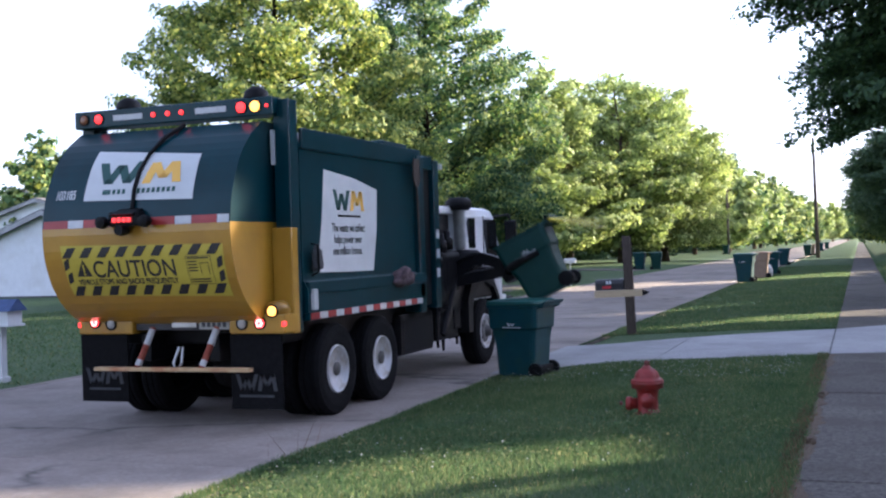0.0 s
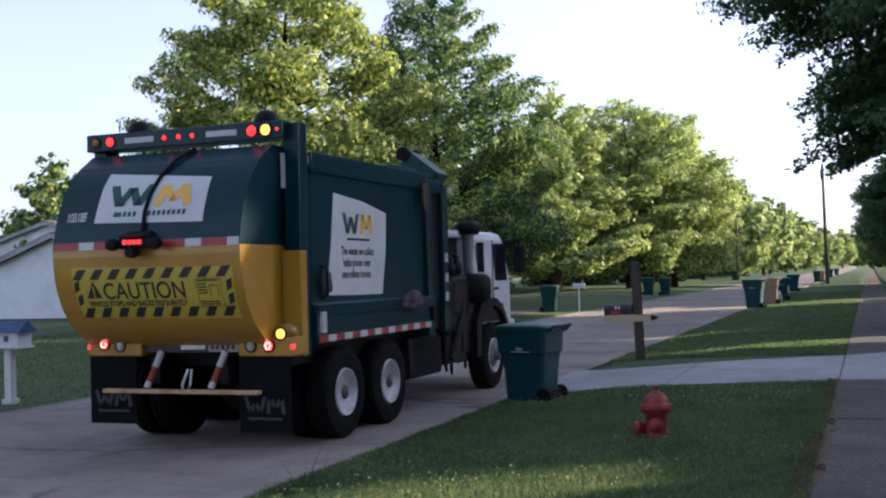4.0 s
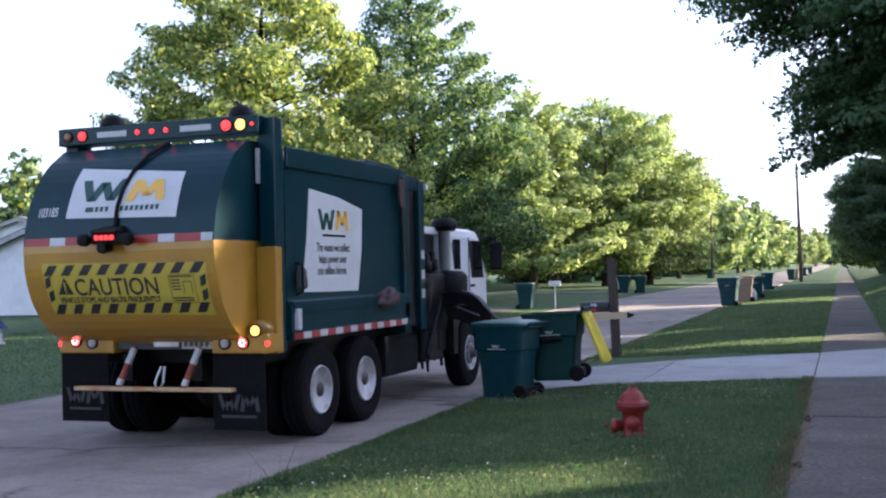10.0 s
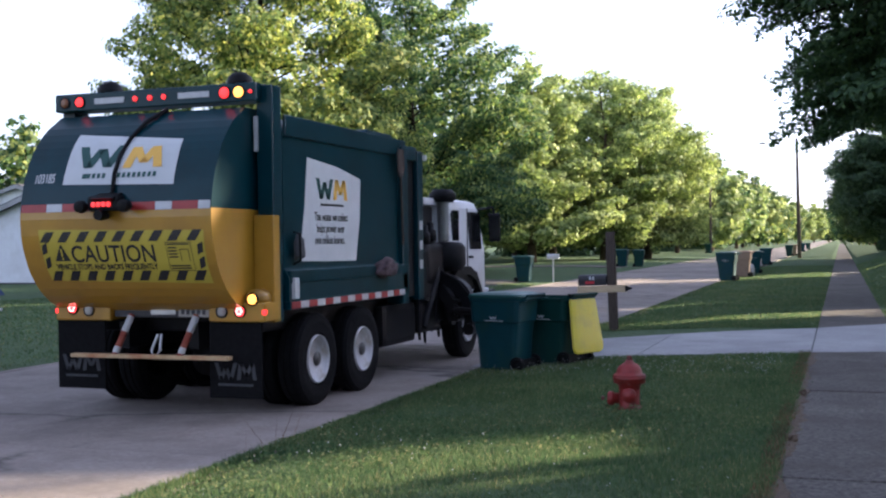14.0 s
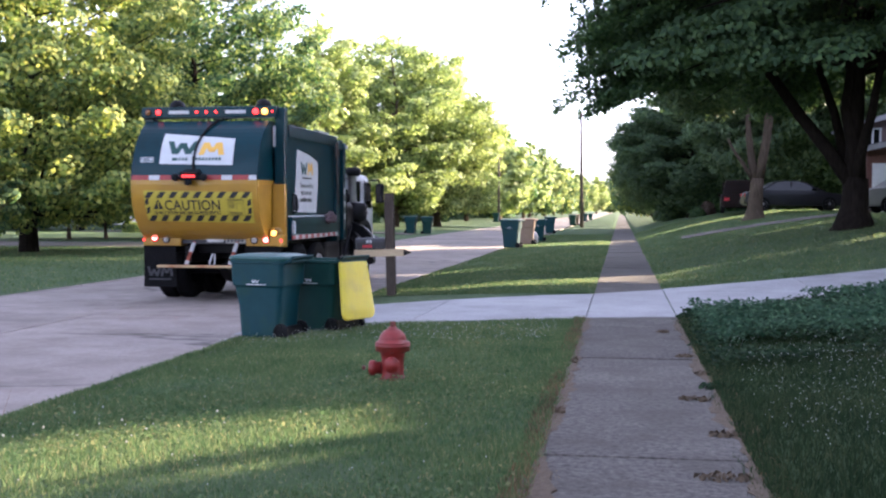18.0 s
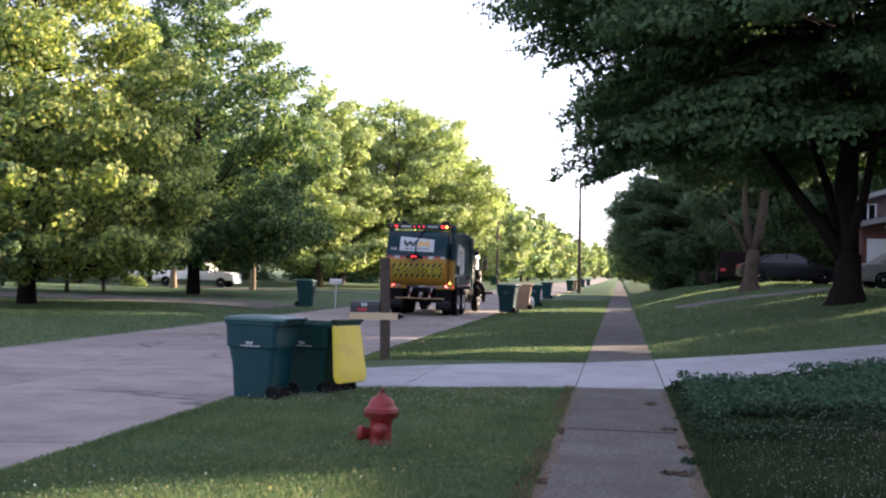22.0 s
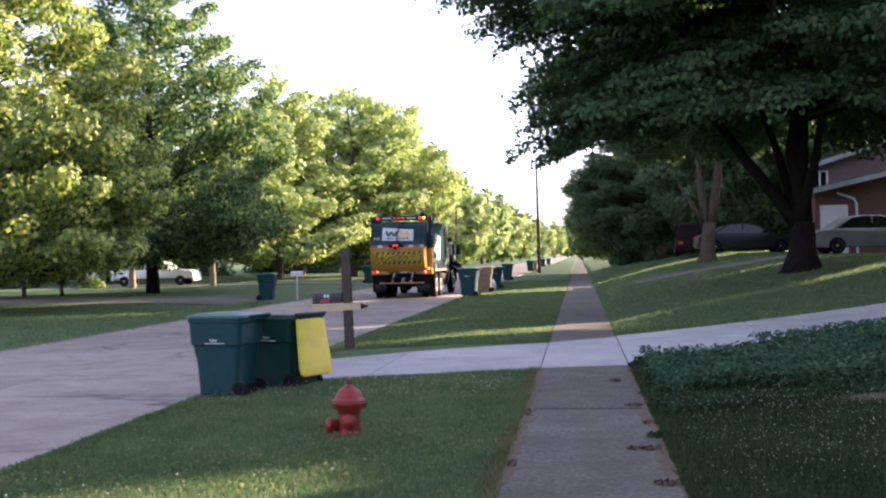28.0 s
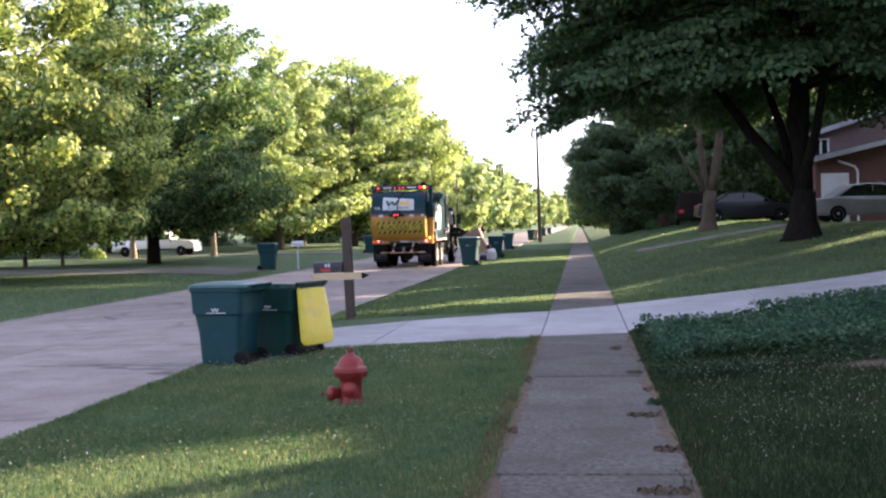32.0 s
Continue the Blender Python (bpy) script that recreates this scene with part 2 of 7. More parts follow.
M["truck_yellow"] = surface("truck_yellow", (0.36, 0.190, 0.012), (0.41, 0.225, 0.016), 3, 0.36, stain=(0.29, 0.150, 0.014), stain_scale=1.1, coat=0.2)
M["white_paint"] = surface("white_paint", (0.60, 0.61, 0.63), (0.68, 0.69, 0.70), 4, 0.4, stain=(0.54, 0.53, 0.51))
M["white_sheet"] = surface("white_decal", (0.50, 0.52, 0.53), (0.57, 0.59, 0.60), 3, 0.5)
M["black"] = surface("black_plastic", (0.006, 0.006, 0.007), (0.010, 0.010, 0.011), 12, 0.5, spec=0.12)
M["black_metal"] = surface("black_greasy_steel", (0.004, 0.004, 0.006), (0.008, 0.008, 0.010), 7, 0.45, 0.0, stain=(0.014, 0.012, 0.011), spec=0.14)
M["rubber"] = surface("rubber", (0.006, 0.006, 0.007), (0.011, 0.011, 0.012), 20, 0.85, bumps=0.2, spec=0.08)
M["steel"] = surface("worn_steel", (0.42, 0.42, 0.42), (0.58, 0.58, 0.57), 9, 0.4, 0.7, stain=(0.28, 0.2, 0.13))
M["wheel_white"] = surface("wheel_white", (0.46, 0.46, 0.48), (0.58, 0.58, 0.60), 9, 0.45, stain=(0.34, 0.3, 0.25), stain_scale=5)
M["wheel_disc"] = surface("wheel_disc", (0.12, 0.113, 0.11), (0.21, 0.203, 0.2), 9, 0.55, stain=(0.07, 0.06, 0.053), stain_scale=6)
M["hub_grease"] = surface("hub_grease", (0.03, 0.028, 0.027), (0.07, 0.066, 0.063), 9, 0.5)
M["rust"] = surface("rusty_paint", (0.20, 0.035, 0.022), (0.30, 0.08, 0.045), 10, 0.8, bumps=0.2)
M["bar_wood"] = surface("worn_tan_paint", (0.42, 0.27, 0.13), (0.60, 0.44, 0.25), 14, 0.7, stain=(0.38, 0.13, 0.05), stain_scale=3)
M["glass_dark"] = surface("dark_glass", (0.008, 0.009, 0.011), (0.012, 0.013, 0.015), 2, 0.06)
M["decal_black"] = surface("decal_black", (0.013, 0.013, 0.013), (0.02, 0.02, 0.02), 8, 0.5)
M["decal_yellow"] = surface("decal_yellow_green", (0.43, 0.345, 0.03), (0.48, 0.39, 0.038), 5, 0.45)
M["decal_orange"] = surface("decal_orange", (0.75, 0.42, 0.06), (0.80, 0.47, 0.08), 5, 0.5)
M["decal_green"] = surface("decal_dark_green", (0.006, 0.06, 0.05), (0.01, 0.07, 0.06), 5, 0.5)
M["tape_red"] = surface("tape_red", (0.26, 0.02, 0.018), (0.34, 0.03, 0.025), 12, 0.4)
M["tape_white"] = surface("tape_white", (0.44, 0.45, 0.46), (0.54, 0.55, 0.56), 12, 0.4)
M["red_lamp"] = glow("red_lamp_lit", (1.0, 0.035, 0.025), 0.55)
M["amber_lamp"] = glow("amber_lamp_lit", (1.0, 0.42, 0.05), 0.9)
M["amber_off"] = surface("amber_lens", (0.16, 0.06, 0.02), (0.24, 0.09, 0.025), 10, 0.2)
M["clear_lens"] = surface("clear_lens", (0.3, 0.29, 0.27), (0.42, 0.41, 0.39), 10, 0.15)
M["bin_green"] = surface("bin_green", (0.003, 0.040, 0.050), (0.005, 0.049, 0.061), 5, 0.5, spec=0.25, stain=(0.01, 0.048, 0.042), stain_scale=3, bumps=0.04)
M["bin_green_dark"] = surface("bin_dark_green", (0.003, 0.036, 0.032), (0.005, 0.044, 0.038), 5, 0.5, spec=0.25, stain=(0.006, 0.042, 0.03), stain_scale=3, bumps=0.04)
M["bin_lid"] = surface("bin_lid_green", (0.006, 0.062, 0.056), (0.01, 0.076, 0.066), 5, 0.42)
M["lid_yellow"] = surface("lid_yellow", (0.56, 0.47, 0.01), (0.63, 0.54, 0.02), 4, 0.45, stain=(0.5, 0.42, 0.03), stain_scale=4)
M["bin_tan"] = surface("bin_tan", (0.22, 0.15, 0.11), (0.29, 0.20, 0.15), 5, 0.6)
M["hydrant_red"] = surface("hydrant_red", (0.187, 0.0145, 0.0119), (0.264, 0.0238, 0.0187), 14, 0.5, stain=(0.128, 0.0255, 0.0187), stain_scale=7, bumps=0.1)
M["hydrant_dark"] = surface("hydrant_nut", (0.10, 0.02, 0.016), (0.16, 0.03, 0.022), 20, 0.5)
M["post_wood"] = surface("weathered_post", (0.05, 0.04, 0.033), (0.10, 0.08, 0.066), 10, 0.9, bumps=0.5, stretch=(6, 6, 0.6), spec=0.1)
M["plank"] = surface("pale_plank", (0.42, 0.32, 0.19), (0.56, 0.44, 0.28), 9, 0.8, bumps=0.3, stretch=(0.6, 6, 6))
M["mailbox_black"] = surface("mailbox_black", (0.012, 0.012, 0.014), (0.02, 0.02, 0.022), 14, 0.4)
M["mail_red"] = surface("mailbox_red", (0.42, 0.02, 0.03), (0.5, 0.03, 0.04), 9, 0.5)
M["mail_blue"] = surface("roof_blue", (0.03, 0.06, 0.16), (0.05, 0.09, 0.22), 10, 0.6)
M["siding_white"] = surface("siding_white", (0.66, 0.67, 0.69), (0.74, 0.75, 0.77), 3, 0.6, stain=(0.6, 0.6, 0.6))
M["roof_grey"] = surface("shingle_grey", (0.075, 0.075, 0.085), (0.15, 0.15, 0.16), 18, 0.95, bumps=0.5)
M["roof_dark"] = surface("shingle_dark", (0.05, 0.05, 0.058), (0.10, 0.10, 0.11), 18, 0.95, bumps=0.5)
M["fascia"] = surface("fascia_paint", (0.30, 0.30, 0.31), (0.38, 0.38, 0.39), 6, 0.6, stain=(0.22, 0.21, 0.2))
M["brick"] = surface("brick", (0.11, 0.05, 0.042), (0.17, 0.078, 0.064), 10, 0.9, vary=0.25)
M["siding_pink"] = surface("siding_tan_red", (0.125, 0.082, 0.078), (0.155, 0.103, 0.097), 3, 0.7)
M["car_grey"] = surface("car_grey", (0.014, 0.015, 0.018), (0.02, 0.021, 0.025), 2, 0.35, 0.0, spec=0.35)
M["car_silver"] = surface("car_champagne", (0.23, 0.225, 0.225), (0.28, 0.275, 0.27), 2, 0.32, 0.4, coat=0.4)
M["car_black"] = surface("car_dark_red", (0.008, 0.005, 0.005), (0.013, 0.006, 0.006), 2, 0.45, spec=0.12)
M["car_white"] = surface("car_white", (0.68, 0.69, 0.70), (0.75, 0.76, 0.77), 2, 0.3, 0.0, coat=0.5)
M["pole_wood"] = surface("pole_wood", (0.06, 0.05, 0.043), (0.12, 0.10, 0.085), 8, 0.95, bumps=0.4, stretch=(5, 5, 0.4), spec=0.1)
M["bag_white"] = surface("bag_white", (0.6, 0.6, 0.62), (0.72, 0.72, 0.74), 9, 0.4, bumps=0.5)
M["bag_purple"] = surface("bag_purple", (0.05, 0.04, 0.10), (0.10, 0.08, 0.17), 9, 0.4, bumps=0.5)
M["flap_grey"] = surface("flap_grey", (0.05, 0.05, 0.055), (0.08, 0.08, 0.085), 9, 0.8)
M["red_core"] = glow("red_lamp_cell", (1.0, 0.25, 0.18), 2.2)
M["flap_mark"] = surface("flap_mark", (0.035, 0.036, 0.04), (0.055, 0.056, 0.06), 9, 0.8)
M["rag"] = surface("dull_rag", (0.02, 0.012, 0.014), (0.15, 0.10, 0.11), 12, 0.9, bumps=0.8)

# ---- building blocks ----
def part(name, bm, material, parent=None, label="", smooth=False, at=None):
    """Links a bmesh as one mesh object under a thing or a part."""
    me = bpy.data.meshes.new(name)
    bmesh.ops.recalc_face_normals(bm, faces=bm.faces)
    bm.to_mesh(me)
    bm.free()
    me.materials.append(material if not isinstance(material, str) else M[material])
    if smooth:
        me.shade_smooth()
    ob = new(name, me)
    if parent:
        ob.parent = parent
    if at:
        ob.matrix_basis = at
    if label:
        ob["label"] = label
    return ob


def share(name, mesh, parent, m, label=""):
    ob = new(name, mesh)
    ob.parent = parent
    ob.matrix_basis = m
    if label:
        ob["label"] = label
    return ob


def thing(name, label, category, m=None, group="", kind=""):
    ob = tagged(new(name), label, category, group, kind)
    ob.empty_display_size = 0.2
    if m:
        ob.matrix_basis = m
    return ob


def box(x0, x1, y0, y1, z0, z1, bevel=0.0, bm=None, segs=2):
    own = bm is None
    b = bmesh.new()
    bmesh.ops.create_cube(b, size=1.0)
    for v in b.verts:
        v.co = Vector((x0 + (v.co.x + 0.5) * (x1 - x0), y0 + (v.co.y + 0.5) * (y1 - y0), z0 + (v.co.z + 0.5) * (z1 - z0)))
    if bevel:
        bmesh.ops.bevel(b, geom=b.edges[:], offset=bevel, segments=segs, affect="EDGES", profile=0.6)
    if own:
        return b
    return join(bm, b)


def join(bm, other, m=None):
    if m:
        other.transform(m)
    me = bpy.data.meshes.new("tmp")
    other.to_mesh(me)
    other.free()
    bm.from_mesh(me)
    bpy.data.meshes.remove(me)
    return bm


def loft(rings, cap=True, bm=None):
    """Closed rings of equal length, skinned in order."""
    b = bm or bmesh.new()
    vs = [[b.verts.new(p) for p in r] for r in rings]
    n = len(rings[0])
    for a, c in zip(vs, vs[1:]):
        for i in range(n):
            j = (i + 1) % n
            b.faces.new((a[i], a[j], c[j], c[i]))
    if cap:
        b.faces.new(vs[0][::-1])
        b.faces.new(vs[-1])
    return b


def round_rect(w, d, r, z, cx=0.0, cy=0.0, n=3):
    pts = []
    for sx, sy, a0 in ((1, 1, 0), (-1, 1, 90), (-1, -1, 180), (1, -1, 270)):
        for k in range(n + 1):
            a = radians(a0 + 90.0 * k / n)
            pts.append((cx + sx * (w / 2 - r) + r * math.cos(a), cy + sy * (d / 2 - r) + r * math.sin(a), z))
    return pts


def tube(pts, radii, n=8, bm=None, cap=True):
    pts = [Vector(p) for p in pts]
    if not isinstance(radii, (list, tuple)):
        radii = [radii] * len(pts)
    rings, up = [], Vector((0.37, 0.21, 0.9)).normalized()
    for i, p in enumerate(pts):
        d = (pts[min(i + 1, len(pts) - 1)] - pts[max(i - 1, 0)]).normalized()
        a = d.cross(up)
        if a.length < 0.05:
            a = d.cross(Vector((1, 0, 0)))
        a.normalize()
        c = d.cross(a)
        rings.append([p + (a * math.cos(2 * math.pi * k / n) + c * math.sin(2 * math.pi * k / n)) * radii[i] for k in range(n)])
    return loft(rings, cap, bm)


def lathe(profile, n=24, axis="z", bm=None):
    rings = []
    for r, h in profile:
        ring = []
        for k in range(n):
            a = 2 * math.pi * k / n
            u, v = max(r, 0.0005) * math.cos(a), max(r, 0.0005) * math.sin(a)
            ring.append({"z": (u, v, h), "x": (h, u, v), "y": (u, h, v)}[axis])
        rings.append(ring)
    return loft(rings, True, bm)


def extrude_poly(pts, x0, x1, axis="x"):
    """A closed outline in (a, b), extruded along an axis."""
    rings = []
    for h in (x0, x1):
        rings.append([{"x": (h, a, b), "y": (a, h, b), "z": (a, b, h)}[axis] for a, b in pts])
    return loft(rings, True)


def text_mesh(words, size, align="CENTER", space=1.0, depth=0.0, bold=0.014):
    cu = bpy.data.curves.new("words", "FONT")
    cu.body, cu.size, cu.align_x, cu.extrude, cu.space_character, cu.offset = words, size, align, depth, space, size * bold
    ob = bpy.data.objects.new("words", cu)
    scene.collection.objects.link(ob)
    bpy.context.view_layer.update()
    me = bpy.data.meshes.new_from_object(ob.evaluated_get(bpy.context.evaluated_depsgraph_get()))
    bpy.data.objects.remove(ob)
    bpy.data.curves.remove(cu)
    bm = bmesh.new()
    bm.from_mesh(me)
    bpy.data.meshes.remove(me)
    return bm


def array_mesh(name, verts, faces_per, material):
    """A mesh of many separate flat faces, each with faces_per corners."""
    verts = np.asarray(verts, dtype=np.float32).reshape(-1, 3)
    n = len(verts)
    me = bpy.data.meshes.new(name)
    me.vertices.add(n)
    me.vertices.foreach_set("co", verts.ravel())
    me.loops.add(n)
    me.loops.foreach_set("vertex_index", np.arange(n, dtype=np.int32))
    k = n // faces_per
    me.polygons.add(k)
    me.polygons.foreach_set("loop_start", np.arange(0, n, faces_per, dtype=np.int32))
    me.update(calc_edges=True)
    me.materials.append(M[material])
    return me



def lumpy(seed, sx, sy, sz, amp=1.0):
    b = bmesh.new()
    bmesh.ops.create_icosphere(b, subdivisions=3, radius=1.0)
    for v in b.verts:
        k = 1 + amp * (0.22 * noise.noise(v.co * 1.7 + Vector((seed, 0, 0))) + 0.14 * noise.noise(v.co * 4.5 + Vector((seed, 3, 0))))
        v.co = Vector((v.co.x * sx * k, v.co.y * sy * k, max(v.co.z, -0.75) * sz * k + sz * 0.72))
    return b

# ---- the ground and the paved strips ----
ROAD_R, ROAD_L, WALK_L, WALK_R = -4.70, -11.25, -0.37, 0.87


def smooth01(t):
    t = min(max(t, 0.0), 1.0)
    return t * t * (3 - 2 * t)


def road_z(y):
    return -0.15 + 0.0012 * min(max(y - 15.0, 0.0), 60.0)


def ground_z(x, y):
    rz = road_z(y)
    if x < -60:
        return 0.1
    if x < ROAD_L:
        return rz + 0.02 + (0.05 - rz) * smooth01((ROAD_L - x) / 5.0) * 0.9
    if x < ROAD_R:
        return rz - 0.12
    if x < WALK_L:
        t = (x - ROAD_R) / (WALK_L - ROAD_R)
        return (rz + 0.01) * (1 - t) ** 1.2 - 0.01 + 0.025 * math.sin(math.pi * t)
    if x < WALK_R:
        return -0.05
    d = x - WALK_R
    low = 0.048 * d
    high = 1.33 * (min(d, 7.2) / 7.2) ** 0.75 + 0.006 * max(d - 7.2, 0.0) + 0.008 * min(max(y - 44.0, 0.0), 26.0) * smooth01(d / 4.0)
    k = smooth01((y - 21.0) / 16.0) * (1 - 0.6 * smooth01((y - 75.0) / 60.0))
    return min(low * (1 - k) + high * k, 2.2)


def spread(a, b, step0, grow):
    out, s = [a], step0
    while out[-1] < b:
        out.append(out[-1] + s)
        s *= grow
    return out


xs = [-3000, -900, -300, -120, -80, -60.01] + list(np.arange(-58, -16, 4.0)) + [-15, -13.5, -12.3, -11.4, ROAD_L - 0.05, ROAD_L, ROAD_L + 0.02, ROAD_R - 0.02, ROAD_R] + list(np.linspace(-4.8, -0.8, 9)) + [
    WALK_L - 0.02, WALK_L, WALK_R - 0.001, WALK_R, 1.2, 1.8, 2.6, 3.4, 4.2, 5, 6, 7, 8.5, 10, 13, 17, 22, 30, 45, 70, 120, 300, 900, 3000]
ys = [-3000, -800, -200, -60, -20] + list(np.arange(-8, 30, 1.0)) + spread(30, 120, 2.0, 1.06) + [140, 170, 220, 300, 450, 800, 1500, 3000]
rng = np.random.default_rng(4)


def build_ground():
    bm = bmesh.new()
    grid = [[bm.verts.new((x, y, ground_z(x + 1e-6, y) + (0.012 * noise.noise((x * 0.9, y * 0.9, 0)) if -5 < x < -0.6 or 0.8 < x < 20 else 0))) for x in xs] for y in ys]
    for a, c in zip(grid, grid[1:]):
        for i in range(len(xs) - 1):
            bm.faces.new((a[i], a[i + 1], c[i + 1], c[i]))
    ob = part("ground", bm, "grass", smooth=True)
    tagged(ob, "mown green lawn with clover reaching far out", "lawn", kind="structure")
    return ob


ground = build_ground()


def slab_mesh(name, w, l, t, material, bevel=0.012):
    b = box(-w / 2, w / 2, -l / 2, l / 2, -t, 0, bevel)
    me = bpy.data.meshes.new(name)
    b.to_mesh(me)
    b.free()
    me.materials.append(M[material])
    return me


def build_road():
    road = thing("road", "pale worn concrete street with cracks and joints", "road", kind="structure")
    lane, length = (ROAD_R - ROAD_L) / 2, 4.6
    me = slab_mesh("road_slab", lane - 0.012, length - 0.014, 0.2, "road")
    for k in range(-4, 62):
        y = k * length + 1.3
        for side in (0, 1):
            x = ROAD_L + lane * (side + 0.5)
            share("road_slab", me, road, pose(x, y, road_z(y), 0.06, 0, 0) @ Matrix.Translation((0, 0, rng.uniform(-0.004, 0.004))))
    bm = bmesh.new()
    box(ROAD_L, ROAD_R, 286, 2500, road_z(300) - 0.2, road_z(300), 0, bm)
    part("road_far", bm, "road", road)
    bm = bmesh.new()
    box(ROAD_L, ROAD_R, -600, -19.5, -0.4, -0.15, 0, bm)
    part("road_behind", bm, "road", road)
    # low rolled kerb on the far side
    kerb = bmesh.new()
    rings = []
    for y in spread(-60, 400, 6.0, 1.05):
        z = road_z(y)
        rings.append([(ROAD_L - 0.06, y, z - 0.1), (ROAD_L, y, z - 0.1), (ROAD_L, y, z + 0.006), (ROAD_L - 0.04, y, z + 0.018), (ROAD_L - 0.06, y, z + 0.02)])
    loft(rings, True, kerb)
    part("kerb", kerb, "road", road)
    return road


road = build_road()


def build_sidewalk():
    walk_ob = thing("pavement", "narrow stained concrete sidewalk with grassy edges", "sidewalk", kind="structure")
    l = 1.52
    me = slab_mesh("slab", WALK_R - WALK_L, l - 0.016, 0.1, "walk", 0.015)
    cx = (WALK_L + WALK_R) / 2
    for k in range(-8, 70):
        y = 17.0 - 0.76 - k * l if k >= 0 else 21.15 + 0.76 + (-k - 1) * l
        if k >= 0 and y < -14:
            continue
        share("slab", me, walk_ob, pose(cx, y, rng.uniform(-0.006, 0.006), rng.uniform(-0.25, 0.25), rng.uniform(-0.3, 0.3), 0))
    for k in range(8, 70):
        y = 21.15 + 0.76 + k * l
        share("slab", me, walk_ob, pose(cx, y, rng.uniform(-0.006, 0.006), rng.uniform(-0.2, 0.2), rng.uniform(-0.2, 0.2), 0))
    y0 = 21.15 + 70 * l
    bm = bmesh.new()
    box(WALK_L, WALK_R, y0, y0 + 220, -0.1, 0, 0, bm)
    part("far_strip", bm, "walk", walk_ob)
    return walk_ob


sidewalk = build_sidewalk()


def sheet(rows, thick=0.08):
    """A paved sheet through rows of points, with an underside."""
    bm = bmesh.new()
    vs = [[bm.verts.new(p) for p in r] for r in rows]
    lo = [[bm.verts.new((p[0], p[1], p[2] - thick)) for p in r] for r in rows]
    for a, c, d in ((vs, vs, 0), (lo, lo, 1)):
        for r0, r1 in zip(a, a[1:]):
            for i in range(len(r0) - 1):
                bm.faces.new((r0[i], r0[i + 1], r1[i + 1], r1[i]))
    n = len(rows[0]) - 1
    for r0, r1, l0, l1 in zip(vs, vs[1:], lo, lo[1:]):
        bm.faces.new((r0[0], r1[0], l1[0], l0[0]))
        bm.faces.new((r0[n], r1[n], l1[n], l0[n]))
    for k in (0, -1):
        for i in range(n):
            bm.faces.new((vs[k][i], vs[k][i + 1], lo[k][i + 1], lo[k][i]))
    return bm


def build_driveway():
    d = thing("driveway", "pale clean concrete driveway crossing the sidewalk", "driveway", kind="structure")
    def near(x):
        if x > WALK_L:
            return 16.55 + 0.35 * min((x - WALK_L) / 1.24, 1.0) + 0.74 * max(x - WALK_R, 0.0)
        return 16.5 + 0.17 * max(x, -3.2) - 0.9 * smooth01((-3.2 - x) / 1.7)
    def far(x):
        if x > WALK_R:
            return 22.25 + 0.52 * (x - WALK_R)
        if x > WALK_L:
            return 21.05 + 0.97 * (x - WALK_L)
        return 21.05 + 0.48 * (x - WALK_L) + 0.5 * smooth01((-4.0 - x) / 1.0)
    cuts = [-5.0, -2.75, WALK_L, WALK_R, 3.4, 6.4, 9.6, 13.0, 17.0]
    for x0, x1 in zip(cuts, cuts[1:]):
        rows = []
        for k in range(7):
            x = x0 + 0.008 + (x1 - x0 - 0.016) * k / 6
            row = []
            for j in range(5):
                y = near(x) + (far(x) - near(x)) * j / 4
                z = 0.012 if WALK_L <= x <= WALK_R else max(ground_z(x, y), ground_z(x, 18)) + 0.03
                if x < WALK_L:
                    t = (x - ROAD_R) / (WALK_L - ROAD_R)
                    z = (road_z(y) + 0.012) * (1 - t) + 0.012 * t + 0.03 * math.sin(math.pi * t)
                row.append((x, y, z))
            rows.append(row)
        part("panel", sheet(rows, 0.1), "drive", d)
    return d


build_driveway()


def lawn_drive(name, label, x0, x1, y0, y1, material, lift=0.02, skew=0.0):
    rows = []
    for k in range(13):
        x = x0 + (x1 - x0) * k / 12
        rows.append([(x, y + skew * (x - x0), ground_z(x, y) + lift) for y in np.linspace(y0, y1, 5)])
    ob = part(name, sheet(rows, 0.08), material)
    tagged(ob, label, "driveway", kind="structure")
    return ob


lawn_drive("driveway_2", "grey concrete driveway on the far side of the street", -34, ROAD_L + 0.02, 41.0, 46.5, "walk", 0.03)
lawn_drive("driveway_3", "concrete driveway crossing the raised lawn to the garage", 2.4, 12.5, 43.6, 46.4, "walk", 0.012)
lawn_drive("driveway_4", "shaded concrete driveway by the white garage", -34, ROAD_L + 0.02, 68.0, 72.0, "walk", 0.03)


# ---- trees ----
def crown_profile(kind, u):
    """Radius of the crown, from its foot (0) to its tip (1)."""
    if kind == "pyramid":
        return min(1.0, 0.86 + 0.9 * u) * (1 - u * u) ** 0.72
    if kind == "maple":
        return (math.sin(math.pi * min(u * 0.92 + 0.10, 1.0)) ** 0.75) * (1.0 - 0.42 * u)
    return math.sin(math.pi * (0.12 + 0.86 * u)) ** 0.6


